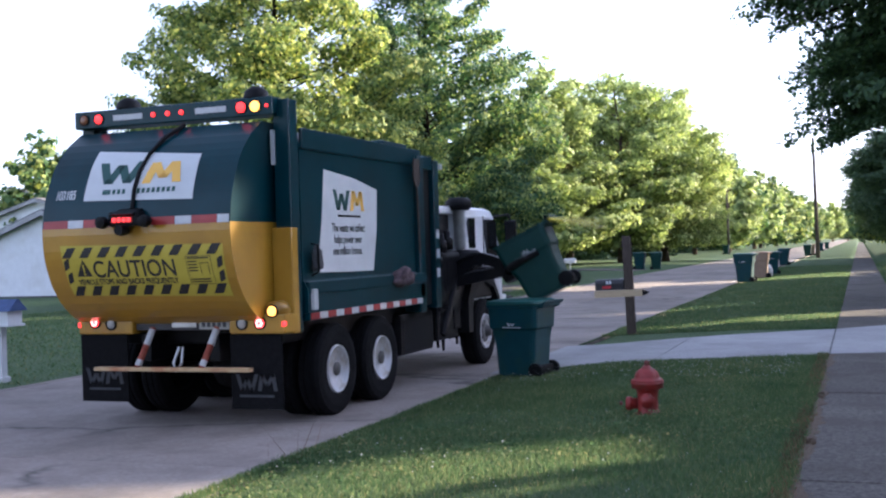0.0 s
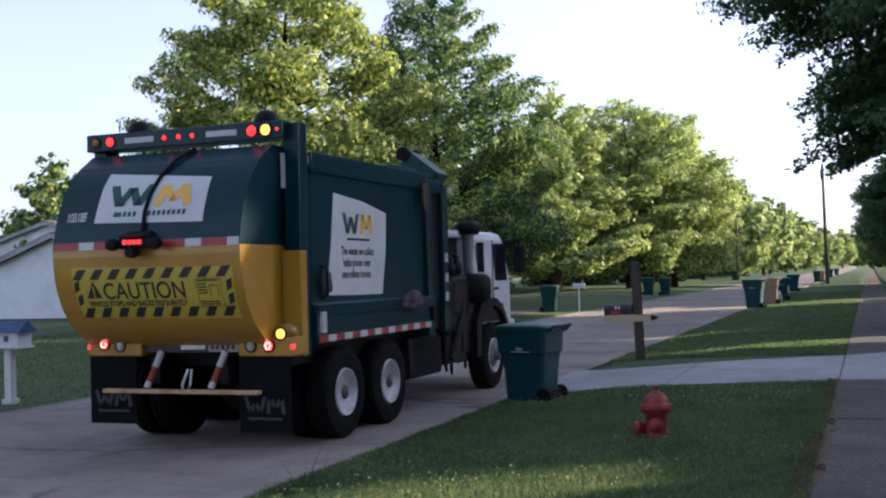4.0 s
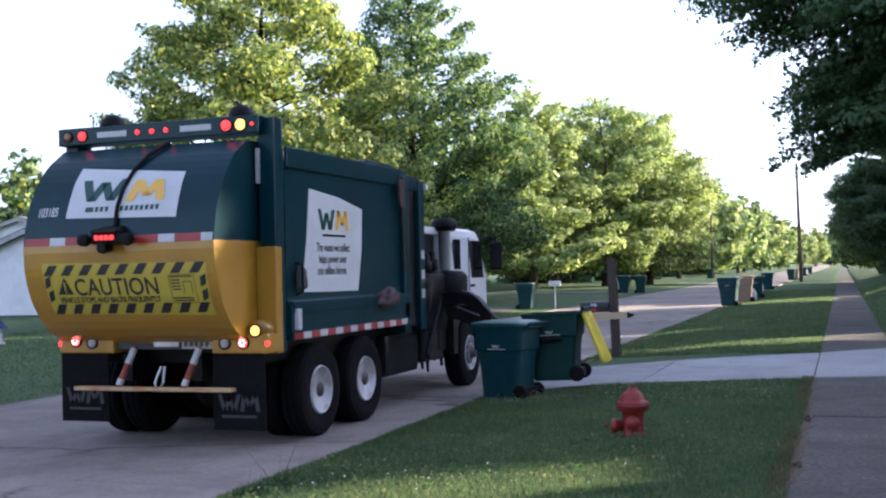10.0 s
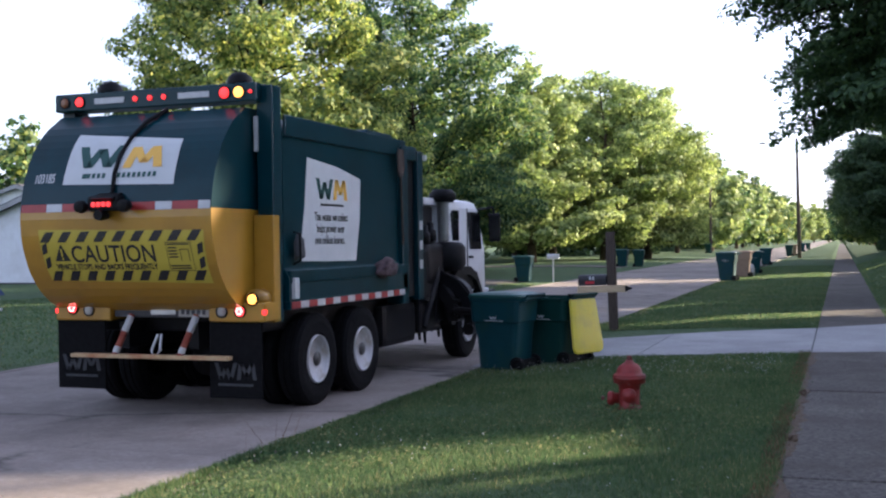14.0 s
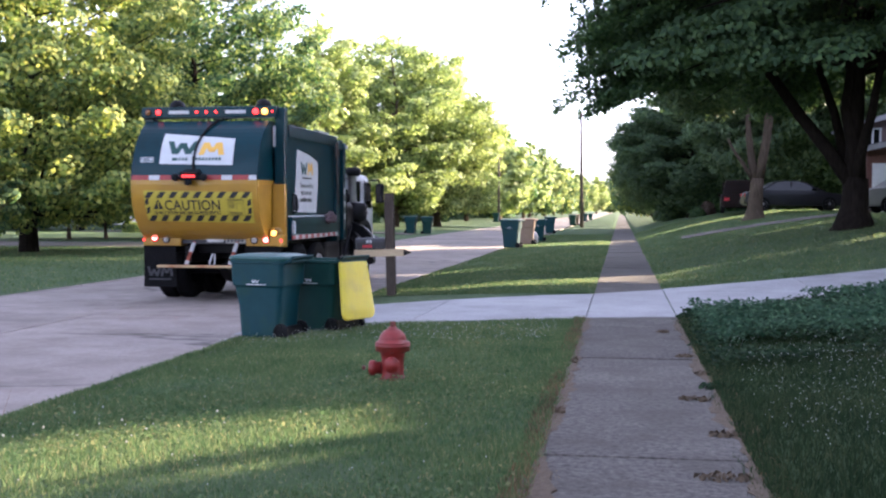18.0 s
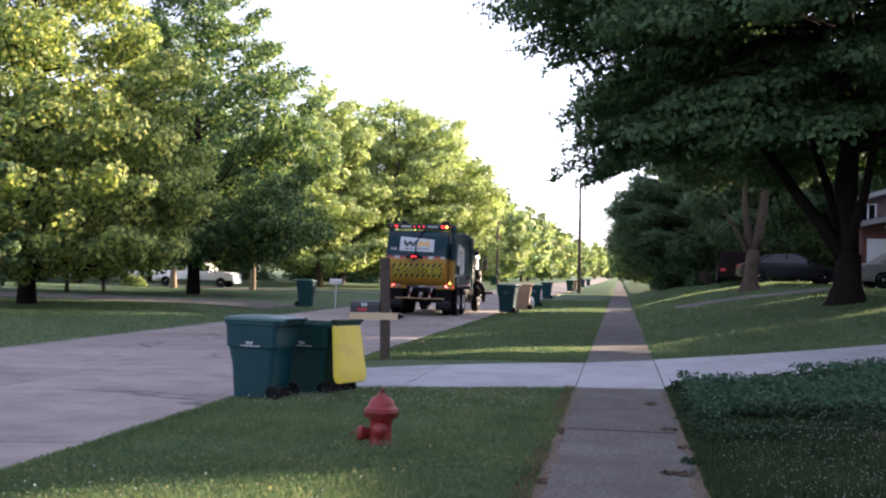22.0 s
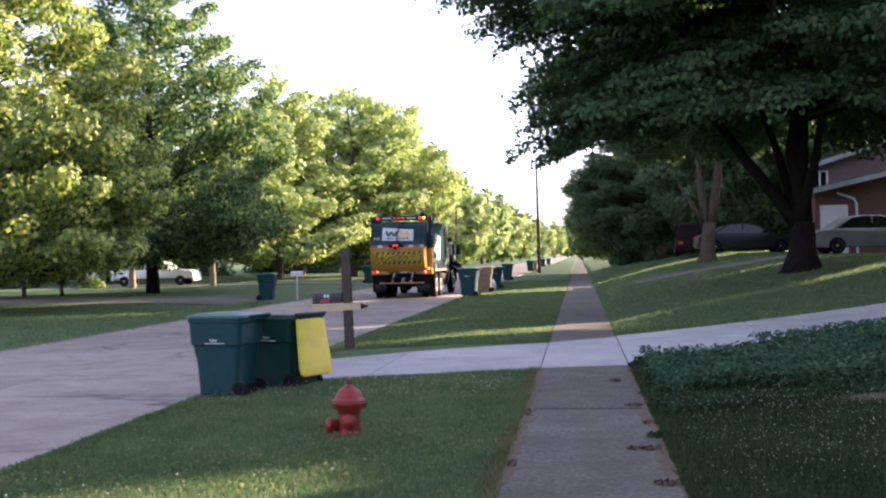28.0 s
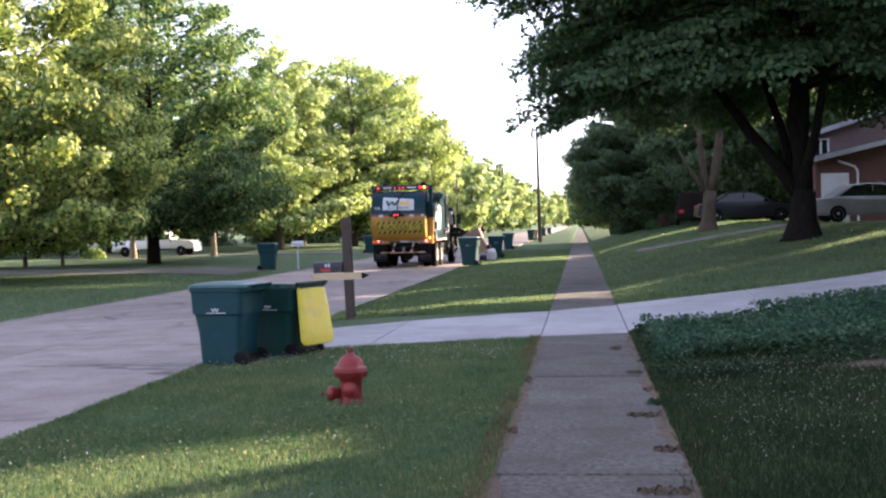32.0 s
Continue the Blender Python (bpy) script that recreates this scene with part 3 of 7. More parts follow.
def tree_meshes(seed, kind, H, R, foot, leaves, leaf, leaf_mat, trunk_r, rise=0.45, flat=0.8, limbs=64, clump=0.62, ragged=0.14):
    """Trunk, rising or drooping limbs, and clumps of leaves along the limbs."""
    r = np.random.default_rng(seed)
    bm = bmesh.new()
    top = H * 0.94
    trunk = [(0.25 * math.sin(k * 1.3 + seed) * k / 7, 0.2 * math.cos(k * 1.7 + seed) * k / 7, top * k / 7) for k in range(8)]
    rad = [trunk_r * (1.35 if k == 0 else 1.0) * (1 - 0.9 * (k / 7) ** 0.8) + 0.015 for k in range(8)]
    tube([(trunk[0][0], trunk[0][1], -0.25)] + trunk, [trunk_r * 1.7] + rad, 10, bm)
    cs, sz, ax = [], [], []
    for i in range(limbs):
        u = ((i + 0.5) / limbs) ** 1.25
        a = i * 2.39996 + r.uniform(-0.5, 0.5)
        reach = R * crown_profile(kind, u) * (1 + r.uniform(-1.6, 0.8) * ragged)
        z1 = foot + (H - foot) * u + r.uniform(-0.3, 0.3)
        z0 = min(max(foot * 0.8, z1 - rise * reach), top * 0.97)
        k = min(int(z0 / top * 7), 6)
        base = Vector(trunk[k]).lerp(Vector(trunk[k + 1]), z0 / top * 7 - k)
        tip = Vector((base.x + math.cos(a) * reach, base.y + math.sin(a) * reach, z1))
        mid = base.lerp(tip, 0.5) + Vector((0, 0, (-0.06 if rise > 0 else 0.2) * reach))
        br = max(0.018, trunk_r * 0.32 * (1 - 0.75 * u))
        tube([base, mid, tip], [br, br * 0.6, 0.012], 5, bm)
        out = Vector((math.cos(a), math.sin(a), 0))
        across = Vector((-out.y, out.x, 0))
        steps = max(2, int(reach / (0.85 if R < 7 else 1.0)))
        for s in range(steps):
            w = 0.3 + 0.7 * (s + r.uniform(0.3, 1.0)) / steps
            p = base.lerp(mid, w * 2) if w < 0.5 else mid.lerp(tip, w * 2 - 1)
            for side in ((-1, 0, 1) if w > (0.68 if R < 7 else 0.55) and reach > 1.6 else (0,)):
                q = p + across * side * reach * r.uniform(0.10, 0.26) - out * abs(side) * r.uniform(0, 0.5) + Vector((0, 0, r.uniform(-0.25, 0.3)))
                cs.append(tuple(q))
                sz.append(clump * r.uniform(0.65, 1.3) * (0.75 + 0.25 * w) * (0.6 + 0.4 * min(reach / 2.5, 1)))
                ax.append(tuple(out))
    trunk_me = bpy.data.meshes.new("trunk")
    bmesh.ops.recalc_face_normals(bm, faces=bm.faces)
    bm.to_mesh(trunk_me)
    bm.free()
    trunk_me.shade_smooth()
    cs, sz, ax = np.array(cs), np.array(sz), np.array(ax)
    w = sz ** 2
    idx = r.choice(len(cs), leaves, p=w / w.sum())
    d = r.normal(size=(leaves, 3))
    d /= np.linalg.norm(d, axis=1)[:, None]
    d[:, 2] = np.where((d[:, 2] < 0) & (r.uniform(size=leaves) < 0.55), -d[:, 2], d[:, 2])
    rr = sz[idx] * r.uniform(0.15, 1.0, leaves) ** 0.45
    off = d * rr[:, None] * np.array([1.0, 1.0, flat])
    # clumps are longer outwards, and point up or down with the limb
    o = (off * ax[idx]).sum(1)
    off += ax[idx] * (o * 0.35)[:, None]
    off[:, 2] += o * (0.35 if rise > 0 else -0.35)
    pos = cs[idx] + off
    nrm = d * 1.1 + ax[idx] * 0.3 + np.array([0, 0, 0.25]) + r.normal(size=(leaves, 3)) * 0.28
    nrm /= np.linalg.norm(nrm, axis=1)[:, None]
    t = np.cross(nrm, r.normal(size=(leaves, 3)))
    t /= np.linalg.norm(t, axis=1)[:, None]
    b = np.cross(nrm, t)
    L = leaf * r.uniform(0.6, 1.25, leaves)[:, None]
    v = np.stack([pos - t * L * 0.55, pos + b * L * 0.38 + nrm * L * 0.1, pos + t * L * 0.55, pos - b * L * 0.38 + nrm * L * 0.1], 1)
    crown = array_mesh("crown", v, 4, leaf_mat)
    return trunk_me, crown


def make_tree(meshes, bark, label, m, category="tree", name="tree", group=""):
    t = thing(name, label, category, m, group)
    trunk_me, crown = meshes
    if not trunk_me.materials:
        trunk_me.materials.append(M[bark])
    share("trunk", trunk_me, t, Matrix.Identity(4))
    share("crown", crown, t, Matrix.Identity(4))
    return t


big_a = tree_meshes(11, "pyramid", 13.8, 6.1, 1.6, 125000, 0.165, "leaf_yellow", 0.24, limbs=130, clump=0.52, ragged=0.11)
big_b = tree_meshes(12, "pyramid", 16.8, 7.3, 2.15, 115000, 0.19, "leaf_maple", 0.26, limbs=140, clump=0.56, ragged=0.13)
mid_c = tree_meshes(13, "pyramid", 16.0, 5.2, 1.8, 52000, 0.26, "leaf_far_hazy", 0.25, limbs=90, clump=0.68, ragged=0.2)
mid_d = tree_meshes(14, "round", 15.0, 5.7, 1.8, 60000, 0.25, "leaf_far_hazy", 0.27, limbs=110, clump=0.68, ragged=0.2)
far_e = tree_meshes(15, "maple", 12.0, 5.2, 1.6, 8500, 0.62, "leaf_far_hazy", 0.25, limbs=44, clump=1.0)
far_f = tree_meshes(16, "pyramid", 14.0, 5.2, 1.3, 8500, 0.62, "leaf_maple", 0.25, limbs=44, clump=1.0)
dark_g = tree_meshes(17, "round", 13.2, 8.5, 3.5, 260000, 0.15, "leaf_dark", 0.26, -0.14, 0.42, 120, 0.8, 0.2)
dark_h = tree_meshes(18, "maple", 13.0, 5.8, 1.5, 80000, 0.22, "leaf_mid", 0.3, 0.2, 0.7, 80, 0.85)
# Coarse crown, used only for unseen trees that block the sun
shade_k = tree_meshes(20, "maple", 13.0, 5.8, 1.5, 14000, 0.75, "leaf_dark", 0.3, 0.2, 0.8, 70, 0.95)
high_h = tree_meshes(21, "maple", 12.0, 4.2, 3.4, 9000, 0.5, "leaf_yellow", 0.2, limbs=40, clump=0.8)
young_i = tree_meshes(19, "maple", 5.2, 1.9, 1.2, 7000, 0.2, "leaf_maple", 0.06, limbs=26, clump=0.4)


def plant(meshes, bark, label, x, y, turn=0.0, size=1.0, wide=1.0, z=None):
    z = ground_z(x, y) if z is None else z
    return make_tree(meshes, bark, label, pose(x, y, z, 0, 0, turn) @ Matrix.Diagonal((size * wide, size * wide, size, 1)), group="street trees")


MAPLE = "tall leafy maple catching low sun on its crown"
plant(big_a, "bark_shaded", "broad maple with yellow-green sunlit leaves on the lawn", -19.5, 36.0, 20)
plant(big_b, "bark_shaded", "tall maple with dense dark-green crown on the lawn", -20.7, 54.0, 130)
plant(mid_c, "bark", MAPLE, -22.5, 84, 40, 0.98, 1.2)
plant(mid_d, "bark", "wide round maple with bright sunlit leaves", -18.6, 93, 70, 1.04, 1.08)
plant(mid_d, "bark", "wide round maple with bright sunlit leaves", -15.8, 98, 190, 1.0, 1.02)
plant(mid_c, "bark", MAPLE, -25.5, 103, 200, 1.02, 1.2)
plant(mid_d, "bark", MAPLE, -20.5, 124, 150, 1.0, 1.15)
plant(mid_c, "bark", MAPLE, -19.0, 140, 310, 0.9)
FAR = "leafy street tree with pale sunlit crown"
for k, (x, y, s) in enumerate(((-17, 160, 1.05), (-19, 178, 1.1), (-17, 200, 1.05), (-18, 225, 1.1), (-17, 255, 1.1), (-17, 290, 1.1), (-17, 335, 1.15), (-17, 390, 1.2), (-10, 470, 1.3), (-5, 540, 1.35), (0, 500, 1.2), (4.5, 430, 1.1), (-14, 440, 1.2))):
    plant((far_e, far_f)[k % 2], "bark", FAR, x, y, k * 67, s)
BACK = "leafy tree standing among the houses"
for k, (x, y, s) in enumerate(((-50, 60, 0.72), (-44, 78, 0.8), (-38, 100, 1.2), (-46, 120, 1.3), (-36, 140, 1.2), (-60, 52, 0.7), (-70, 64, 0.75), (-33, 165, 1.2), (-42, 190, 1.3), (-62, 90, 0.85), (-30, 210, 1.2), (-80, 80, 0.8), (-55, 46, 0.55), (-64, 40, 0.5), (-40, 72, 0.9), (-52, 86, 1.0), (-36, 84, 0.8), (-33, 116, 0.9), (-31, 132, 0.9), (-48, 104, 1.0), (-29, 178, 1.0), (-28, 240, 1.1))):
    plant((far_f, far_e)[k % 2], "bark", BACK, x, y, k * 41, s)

# ---- the garbage truck: origin on the road under its rear posts, nose towards +y ----
truck = thing("garbage_truck", "green and yellow side-loading garbage truck with white cab", "garbage truck", pose(-6.67, 10.2, -0.15))
BARREL = [(0.06, 3.20), (-0.14, 3.18), (-0.42, 3.04), (-0.66, 2.78), (-0.82, 2.45), (-0.89, 2.13), (-0.87, 1.82), (-0.76, 1.52), (-0.56, 1.27), (-0.28, 1.10), (0.02, 1.02), (0.06, 1.02)]


def barrel_y(z):
    for (ya, za), (yb, zb) in zip(BARREL, BARREL[1:]):
        if za >= z >= zb and za > zb:
            t = (za - z) / (za - zb)
            return ya + (yb - ya) * t
    return 0.0


def fine_profile(z_hi, z_lo):
    pts = []
    n = 14
    for k in range(n + 1):
        z = z_hi + (z_lo - z_hi) * k / n
        # round the corners of the outline a little
        pts.append((sum(barrel_y(min(max(z + d, 1.03), 3.18)) for d in (-0.08, -0.04, 0, 0.04, 0.08)) / 5, z))
    return pts


def barrel_part(name, z_hi, z_lo, material, label):
    pr = fine_profile(z_hi, z_lo)
    outline = pr + [(0.08, z_lo), (0.08, z_hi)]
    return part(name, extrude_poly(outline, -1.17, 1.06), material, truck, label)


upper = barrel_part("tailgate_upper", 3.16, 2.13, "truck_green", "rounded dark-green upper tailgate")
lower = barrel_part("tailgate_lower", 2.13, 1.03, "truck_yellow", "rounded yellow lower tailgate")


def on_barrel(bm, lift=0.006):
    """Wraps flat artwork (x, z as x, y) onto the round tailgate."""
    for v in bm.verts:
        x, z = v.co.x, v.co.y
        y = sum(barrel_y(min(max(z + d, 1.03), 3.18)) for d in (-0.08, -0.04, 0, 0.04, 0.08)) / 5
        v.co = Vector((x + 0.07, y - lift, z))
    return bm


def flat_poly(pts, bm=None, cuts=6):
    """A flat outline of four corners, cut into strips so that it can bend."""
    b = bm or bmesh.new()
    (x0, z0), (x1, z1), (x2, z2), (x3, z3) = pts      # bottom left, bottom right, top right, top left
    prev = None
    for k in range(cuts + 1):
        t = k / cuts
        a = b.verts.new((x0 + (x3 - x0) * t, z0 + (z3 - z0) * t, 0))
        c = b.verts.new((x1 + (x2 - x1) * t, z1 + (z2 - z1) * t, 0))
        if prev:
            b.faces.new((prev[0], prev[1], c, a))
        prev = (a, c)
    return b


def decal(name, pts, material, lift, parent, label="", cuts=6):
    return part(name, on_barrel(flat_poly(pts, None, cuts), lift), material, parent, label)


# tail lettering and signs
def zigzag(pts, w, bm=None, cuts=6):
    """A broad zigzag band of slanted strokes."""
    bm = bm or bmesh.new()
    for (x0, z0), (x1, z1) in zip(pts, pts[1:]):
        lo, hi = ((x0, z0), (x1, z1)) if z0 < z1 else ((x1, z1), (x0, z0))
        flat_poly([(lo[0] - w / 2, lo[1]), (lo[0] + w / 2, lo[1]), (hi[0] + w / 2, hi[1]), (hi[0] - w / 2, hi[1])], bm, cuts)
    return bm


ZIG_DARK = [(-0.60, 2.79), (-0.49, 2.565), (-0.37, 2.76), (-0.26, 2.565), (-0.13, 2.79)]
ZIG_ORANGE = [(-0.03, 2.55), (0.04, 2.765), (0.155, 2.60), (0.27, 2.765), (0.33, 2.55)]
logo = decal("logo_panel", [(-0.75, 2.40), (0.55, 2.37), (0.53, 2.83), (-0.76, 2.93)], "white_sheet", 0.005, upper, "white logo panel with dark and orange marks", 10)
part("logo_mark_dark", on_barrel(zigzag(ZIG_DARK, 0.105), 0.009), "decal_green", logo)
part("logo_mark_orange", on_barrel(zigzag(ZIG_ORANGE, 0.10), 0.011), "decal_orange", logo)
for k, w in enumerate((0.07, 0.05, 0.05, 0.05, 0.05, 0, 0.06, 0.05, 0.05, 0.05, 0.05, 0.05, 0.05, 0.05, 0.05)):
    if w:
        x0 = -0.53 + 0.059 * k
        bm = bmesh.new()
        flat_poly([(x0, 2.455), (x0 + w - 0.012, 2.455), (x0 + w - 0.012, 2.505), (x0, 2.505)], bm, 2)
        part("name_bar", on_barrel(bm, 0.009), "decal_green", logo)
bm = text_mesh("103185", 0.155, "LEFT", 0.9)
bm.transform(Matrix.Translation((-1.11, 2.425, 0)) @ Matrix.Diagonal((0.60, 0.85, 1, 1)))
part("fleet_number", on_barrel(bm, 0.007), "white_sheet", upper, "white stencilled number")
sign = decal("caution_sign", [(-1.0, 1.43), (0.88, 1.40), (0.90, 1.92), (-1.02, 1.95)], "decal_yellow", 0.005, lower, "yellow and black caution sign", 8)
bm = bmesh.new()
for row, z0, z1 in ((0, 1.82, 1.925), (1, 1.43, 1.53)):
    n = 9
    for k in range(n):
        left, right = (-1.01, 0.89) if row == 0 else (-0.99, 0.87)
        x = left + (right - left - 0.19) * k / (n - 1)
        flat_poly([(x, z0), (x + 0.105, z0), (x + 0.185, z1), (x + 0.08, z1)], bm, 3)
for x, z in ((-0.995, 1.69), (-0.985, 1.55), (0.815, 1.68), (0.81, 1.54)):
    flat_poly([(x - 0.01, z), (x + 0.055, z + 0.03), (x + 0.065, z + 0.13), (x, z + 0.10)], bm, 3)
part("hazard_stripes", on_barrel(bm, 0.009), "decal_black", sign)
bm = text_mesh("CAUTION", 0.255, "LEFT", 1.02)
bm.transform(Matrix.Translation((-0.66, 1.62, 0)) @ Matrix.Diagonal((0.85, 0.93, 1, 1)))
part("caution_word", on_barrel(bm, 0.009), "decal_black", sign)
bm = text_mesh("VEHICLE STOPS AND BACKS FREQUENTLY", 0.092, "LEFT", 1.0, 0.0, 0.03)
bm.transform(Matrix.Translation((-0.87, 1.545, 0)) @ Matrix.Diagonal((0.68, 0.86, 1, 1)))
part("caution_line", on_barrel(bm, 0.009), "decal_black", sign)
bm = bmesh.new()
v = [bm.verts.new(p) for p in ((-0.87, 1.63, 0), (-0.68, 1.63, 0), (-0.765, 1.805, 0))]
bm.faces.new(v)
part("warning_triangle", on_barrel(bm, 0.009), "decal_black", sign)
bm = bmesh.new()
flat_poly([(-0.778, 1.675), (-0.758, 1.675), (-0.758, 1.755), (-0.778, 1.755)], bm, 2)
flat_poly([(-0.778, 1.642), (-0.758, 1.642), (-0.758, 1.662), (-0.778, 1.662)], bm, 1)
part("warning_mark", on_barrel(bm, 0.012), "decal_yellow", sign)
bm = bmesh.new()
for z, w in ((1.80, 0.24), (1.765, 0.10), (1.735, 0.10), (1.705, 0.10), (1.675, 0.10), (1.59, 0.22), (1.565, 0.22)):
    z -= 0.02
    flat_poly([(0.48, z), (0.48 + w, z), (0.48 + w, z + 0.013), (0.48, z + 0.013)], bm, 1)
for x0, z0, x1, z1 in ((0.38, 1.545, 0.386, 1.825), (0.66, 1.545, 0.666, 1.825), (0.38, 1.82, 0.666, 1.826), (0.38, 1.545, 0.666, 1.551), (0.53, 1.64, 0.537, 1.76), (0.53, 1.753, 0.63, 1.76), (0.623, 1.64, 0.63, 1.76)):
    flat_poly([(x0 + 0.08, z0 - 0.02), (x1 + 0.08, z0 - 0.02), (x1 + 0.08, z1 - 0.02), (x0 + 0.08, z1 - 0.02)], bm, 3)
part("small_print", on_barrel(bm, 0.009), "decal_black", sign, "rows of unreadable small print")
# reflective tape over the seam
TAPE = (-1.22, -0.91, -0.72, -0.42, -0.30, 0.08, 0.37, 0.56, 0.85, 0.985)
for k, (x0, x1) in enumerate(zip(TAPE, TAPE[1:])):
    decal("tape_piece", [(x0, 2.125), (x1 - 0.004, 2.125), (x1 - 0.004, 2.205), (x0, 2.205)], "tape_white" if k in (1, 6, 8) else "tape_red", 0.006, upper, "", 2)
bm = bmesh.new()
tube([(x, barrel_y(min(z, 3.15)) - 0.025, z) for x, z in ((0.16, 3.18), (0.06, 3.04), (-0.02, 2.86), (-0.06, 2.68), (-0.07, 2.5), (-0.06, 2.30))], 0.022, 6, bm)
part("cable", bm, "black", upper)
cam_box = part("camera_housing", box(-0.27, 0.09, -1.00, -0.86, 2.12, 2.27, 0.03), "black", upper, "black rear camera and lamp housing")
part("camera_hood", extrude_poly([(-1.06, 2.24), (-0.88, 2.30), (-0.86, 2.27), (-0.98, 2.21)], -0.2, 0.06), "black", cam_box)
part("camera_eye", lathe([(0.05, -1.06), (0.055, -1.0), (0.04, -0.92)], 12, "y"), "black", cam_box, at=pose(-0.10, 0, 2.08))
for k in range(2):
    part("work_lamp", lathe([(0.02, -1.06), (0.058, -1.05), (0.064, -0.99), (0.04, -0.93)], 14, "y"), "black", cam_box, at=pose(-0.33 + 0.50 * k, 0, 2.165))
strip = part("stop_strip", box(-0.215, 0.03, -1.012, -1.0, 2.155, 2.215, 0.006), "tape_red", cam_box, "lit red stop lamp strip")
for k in range(4):
    part("stop_cell", lathe([(0.024, -1.012), (0.024, -1.02), (0.0, -1.022)], 8, "y"), "red_lamp", strip, at=pose(-0.18 + 0.058 * k, 0, 2.185))

# rear frame
post_r = part("rear_post", box(1.10, 1.285, -0.05, 0.14, 0.98, 3.40, 0.015), "truck_green", truck)
part("rear_post", box(-1.28, -1.12, -0.05, 0.20, 0.98, 3.36, 0.015), "truck_green", truck)
part("post_yellow", box(1.065, 1.292, -0.075, 0.06, 0.98, 2.07, 0.012), "truck_yellow", truck)
part("post_yellow", box(-1.288, -1.11, -0.075, 0.10, 0.98, 2.07, 0.012), "truck_yellow", truck)
part("post_reflector", box(1.085, 1.125, -0.085, -0.056, 2.72, 3.08), "tape_white", post_r, "white reflector strip")
bar = part("light_bar", box(-1.29, 1.16, -0.16, 0.12, 3.23, 3.42, 0.015), "truck_green", truck, "green light bar across the top")
for x, mat, r in ((-1.16, "amber_off", 0.05), (-0.97, "red_lamp", 0.05), (0.80, "red_lamp", 0.056), (0.965, "amber_lamp", 0.056), (-0.27, "red_lamp", 0.026), (-0.09, "red_lamp", 0.026), (0.08, "red_lamp", 0.026), (1.10, "red_lamp", 0.018)):
    part("marker_lamp", lathe([(r, -0.165), (r, -0.175), (r * 0.6, -0.19), (0.0, -0.192)], 14, "y"), mat, bar, at=pose(x, 0, 3.325))
    if r > 0.03:
        part("lamp_ring", lathe([(r + 0.002, -0.163), (r + 0.002, -0.174), (r + 0.014, -0.174), (r + 0.014, -0.163)], 16, "y"), "black", bar, at=pose(x, 0, 3.325))
for x in (-0.78, 0.25):
    part("bar_reflector", box(x, x + 0.37, -0.168, -0.158, 3.295, 3.355), "tape_white", bar)
for x in (-0.68, 0.90):
    part("beacon", lathe([(0.14, 3.40), (0.14, 3.44), (0.12, 3.50), (0.06, 3.545), (0.0, 3.55)], 16), "black", bar, "black domed beacon", True, pose(x, -0.02, 0))
part("tail_sill", box(-0.52, 0.66, -0.24, 0.06, 1.03, 1.15, 0.02), "flap_grey", truck, "scuffed grey sill under the tailgate")
for x0, x1, lamps in ((-1.21, -0.52, ((-0.99, "red_lamp", 1.125), (-0.785, "clear_lens", 1.105), (-1.13, "amber_off", 1.235))), (0.66, 1.30, ((0.815, "clear_lens", 1.10), (1.025, "red_lamp", 1.105), (1.165, "amber_lamp", 1.225)))):
    beam = part("lamp_box", box(x0, x1, -0.30, 0.02, 0.995, 1.19, 0.02), "truck_yellow", truck, "yellow tail lamp box")
    part("lamp_bulge", lathe([(0.10, -0.305), (0.10, -0.12), (0.07, -0.02)], 18, "y"), "truck_yellow", beam, "", True, pose(1.165 if x1 > 0 else -1.13, 0.02, 1.225))
    for x, mat, z in lamps:
        r = 0.05
        part("lamp_ring", lathe([(r + 0.003, -0.295), (r + 0.003, -0.314), (r + 0.018, -0.314), (r + 0.018, -0.295)], 18, "y"), "black", beam, at=pose(x, 0, z))
        lamp = part("tail_lamp", lathe([(r, -0.29), (r, -0.315), (r - 0.004, -0.318), (r * 0.7, -0.325), (0.0, -0.327)], 16, "y"), mat, beam, at=pose(x, 0, z))
        if mat == "red_lamp":
            for k in range(6):
                a = math.pi * k / 3
                part("lamp_cell", lathe([(0.012, -0.324), (0.012, -0.33), (0.0, -0.331)], 6, "y"), "red_core", lamp, at=pose(0.03 * math.cos(a), 0, 0.03 * math.sin(a)))
    part("side_marker", box(x1 - 0.03, x1 + 0.004, -0.306, -0.25, 1.07, 1.12, 0.006) if x1 > 0 else box(x0 - 0.004, x0 + 0.03, -0.306, -0.25, 1.07, 1.12, 0.006), "red_lamp", beam)
plate = part("plate_holder", box(0.28, 0.64, -0.262, -0.243, 1.04, 1.16, 0.006), "clear_lens", truck, "pale scuffed plate")
b = bmesh.new()
for k in range(5):
    box(0.315 + 0.062 * k, 0.355 + 0.062 * k, -0.268, -0.263, 1.065, 1.13, 0, b)
part("plate_bars", b, "flap_grey", plate)
part("sill_plate", box(-0.06, 0.24, -0.256, -0.243, 1.06, 1.15, 0.006), "steel", truck)
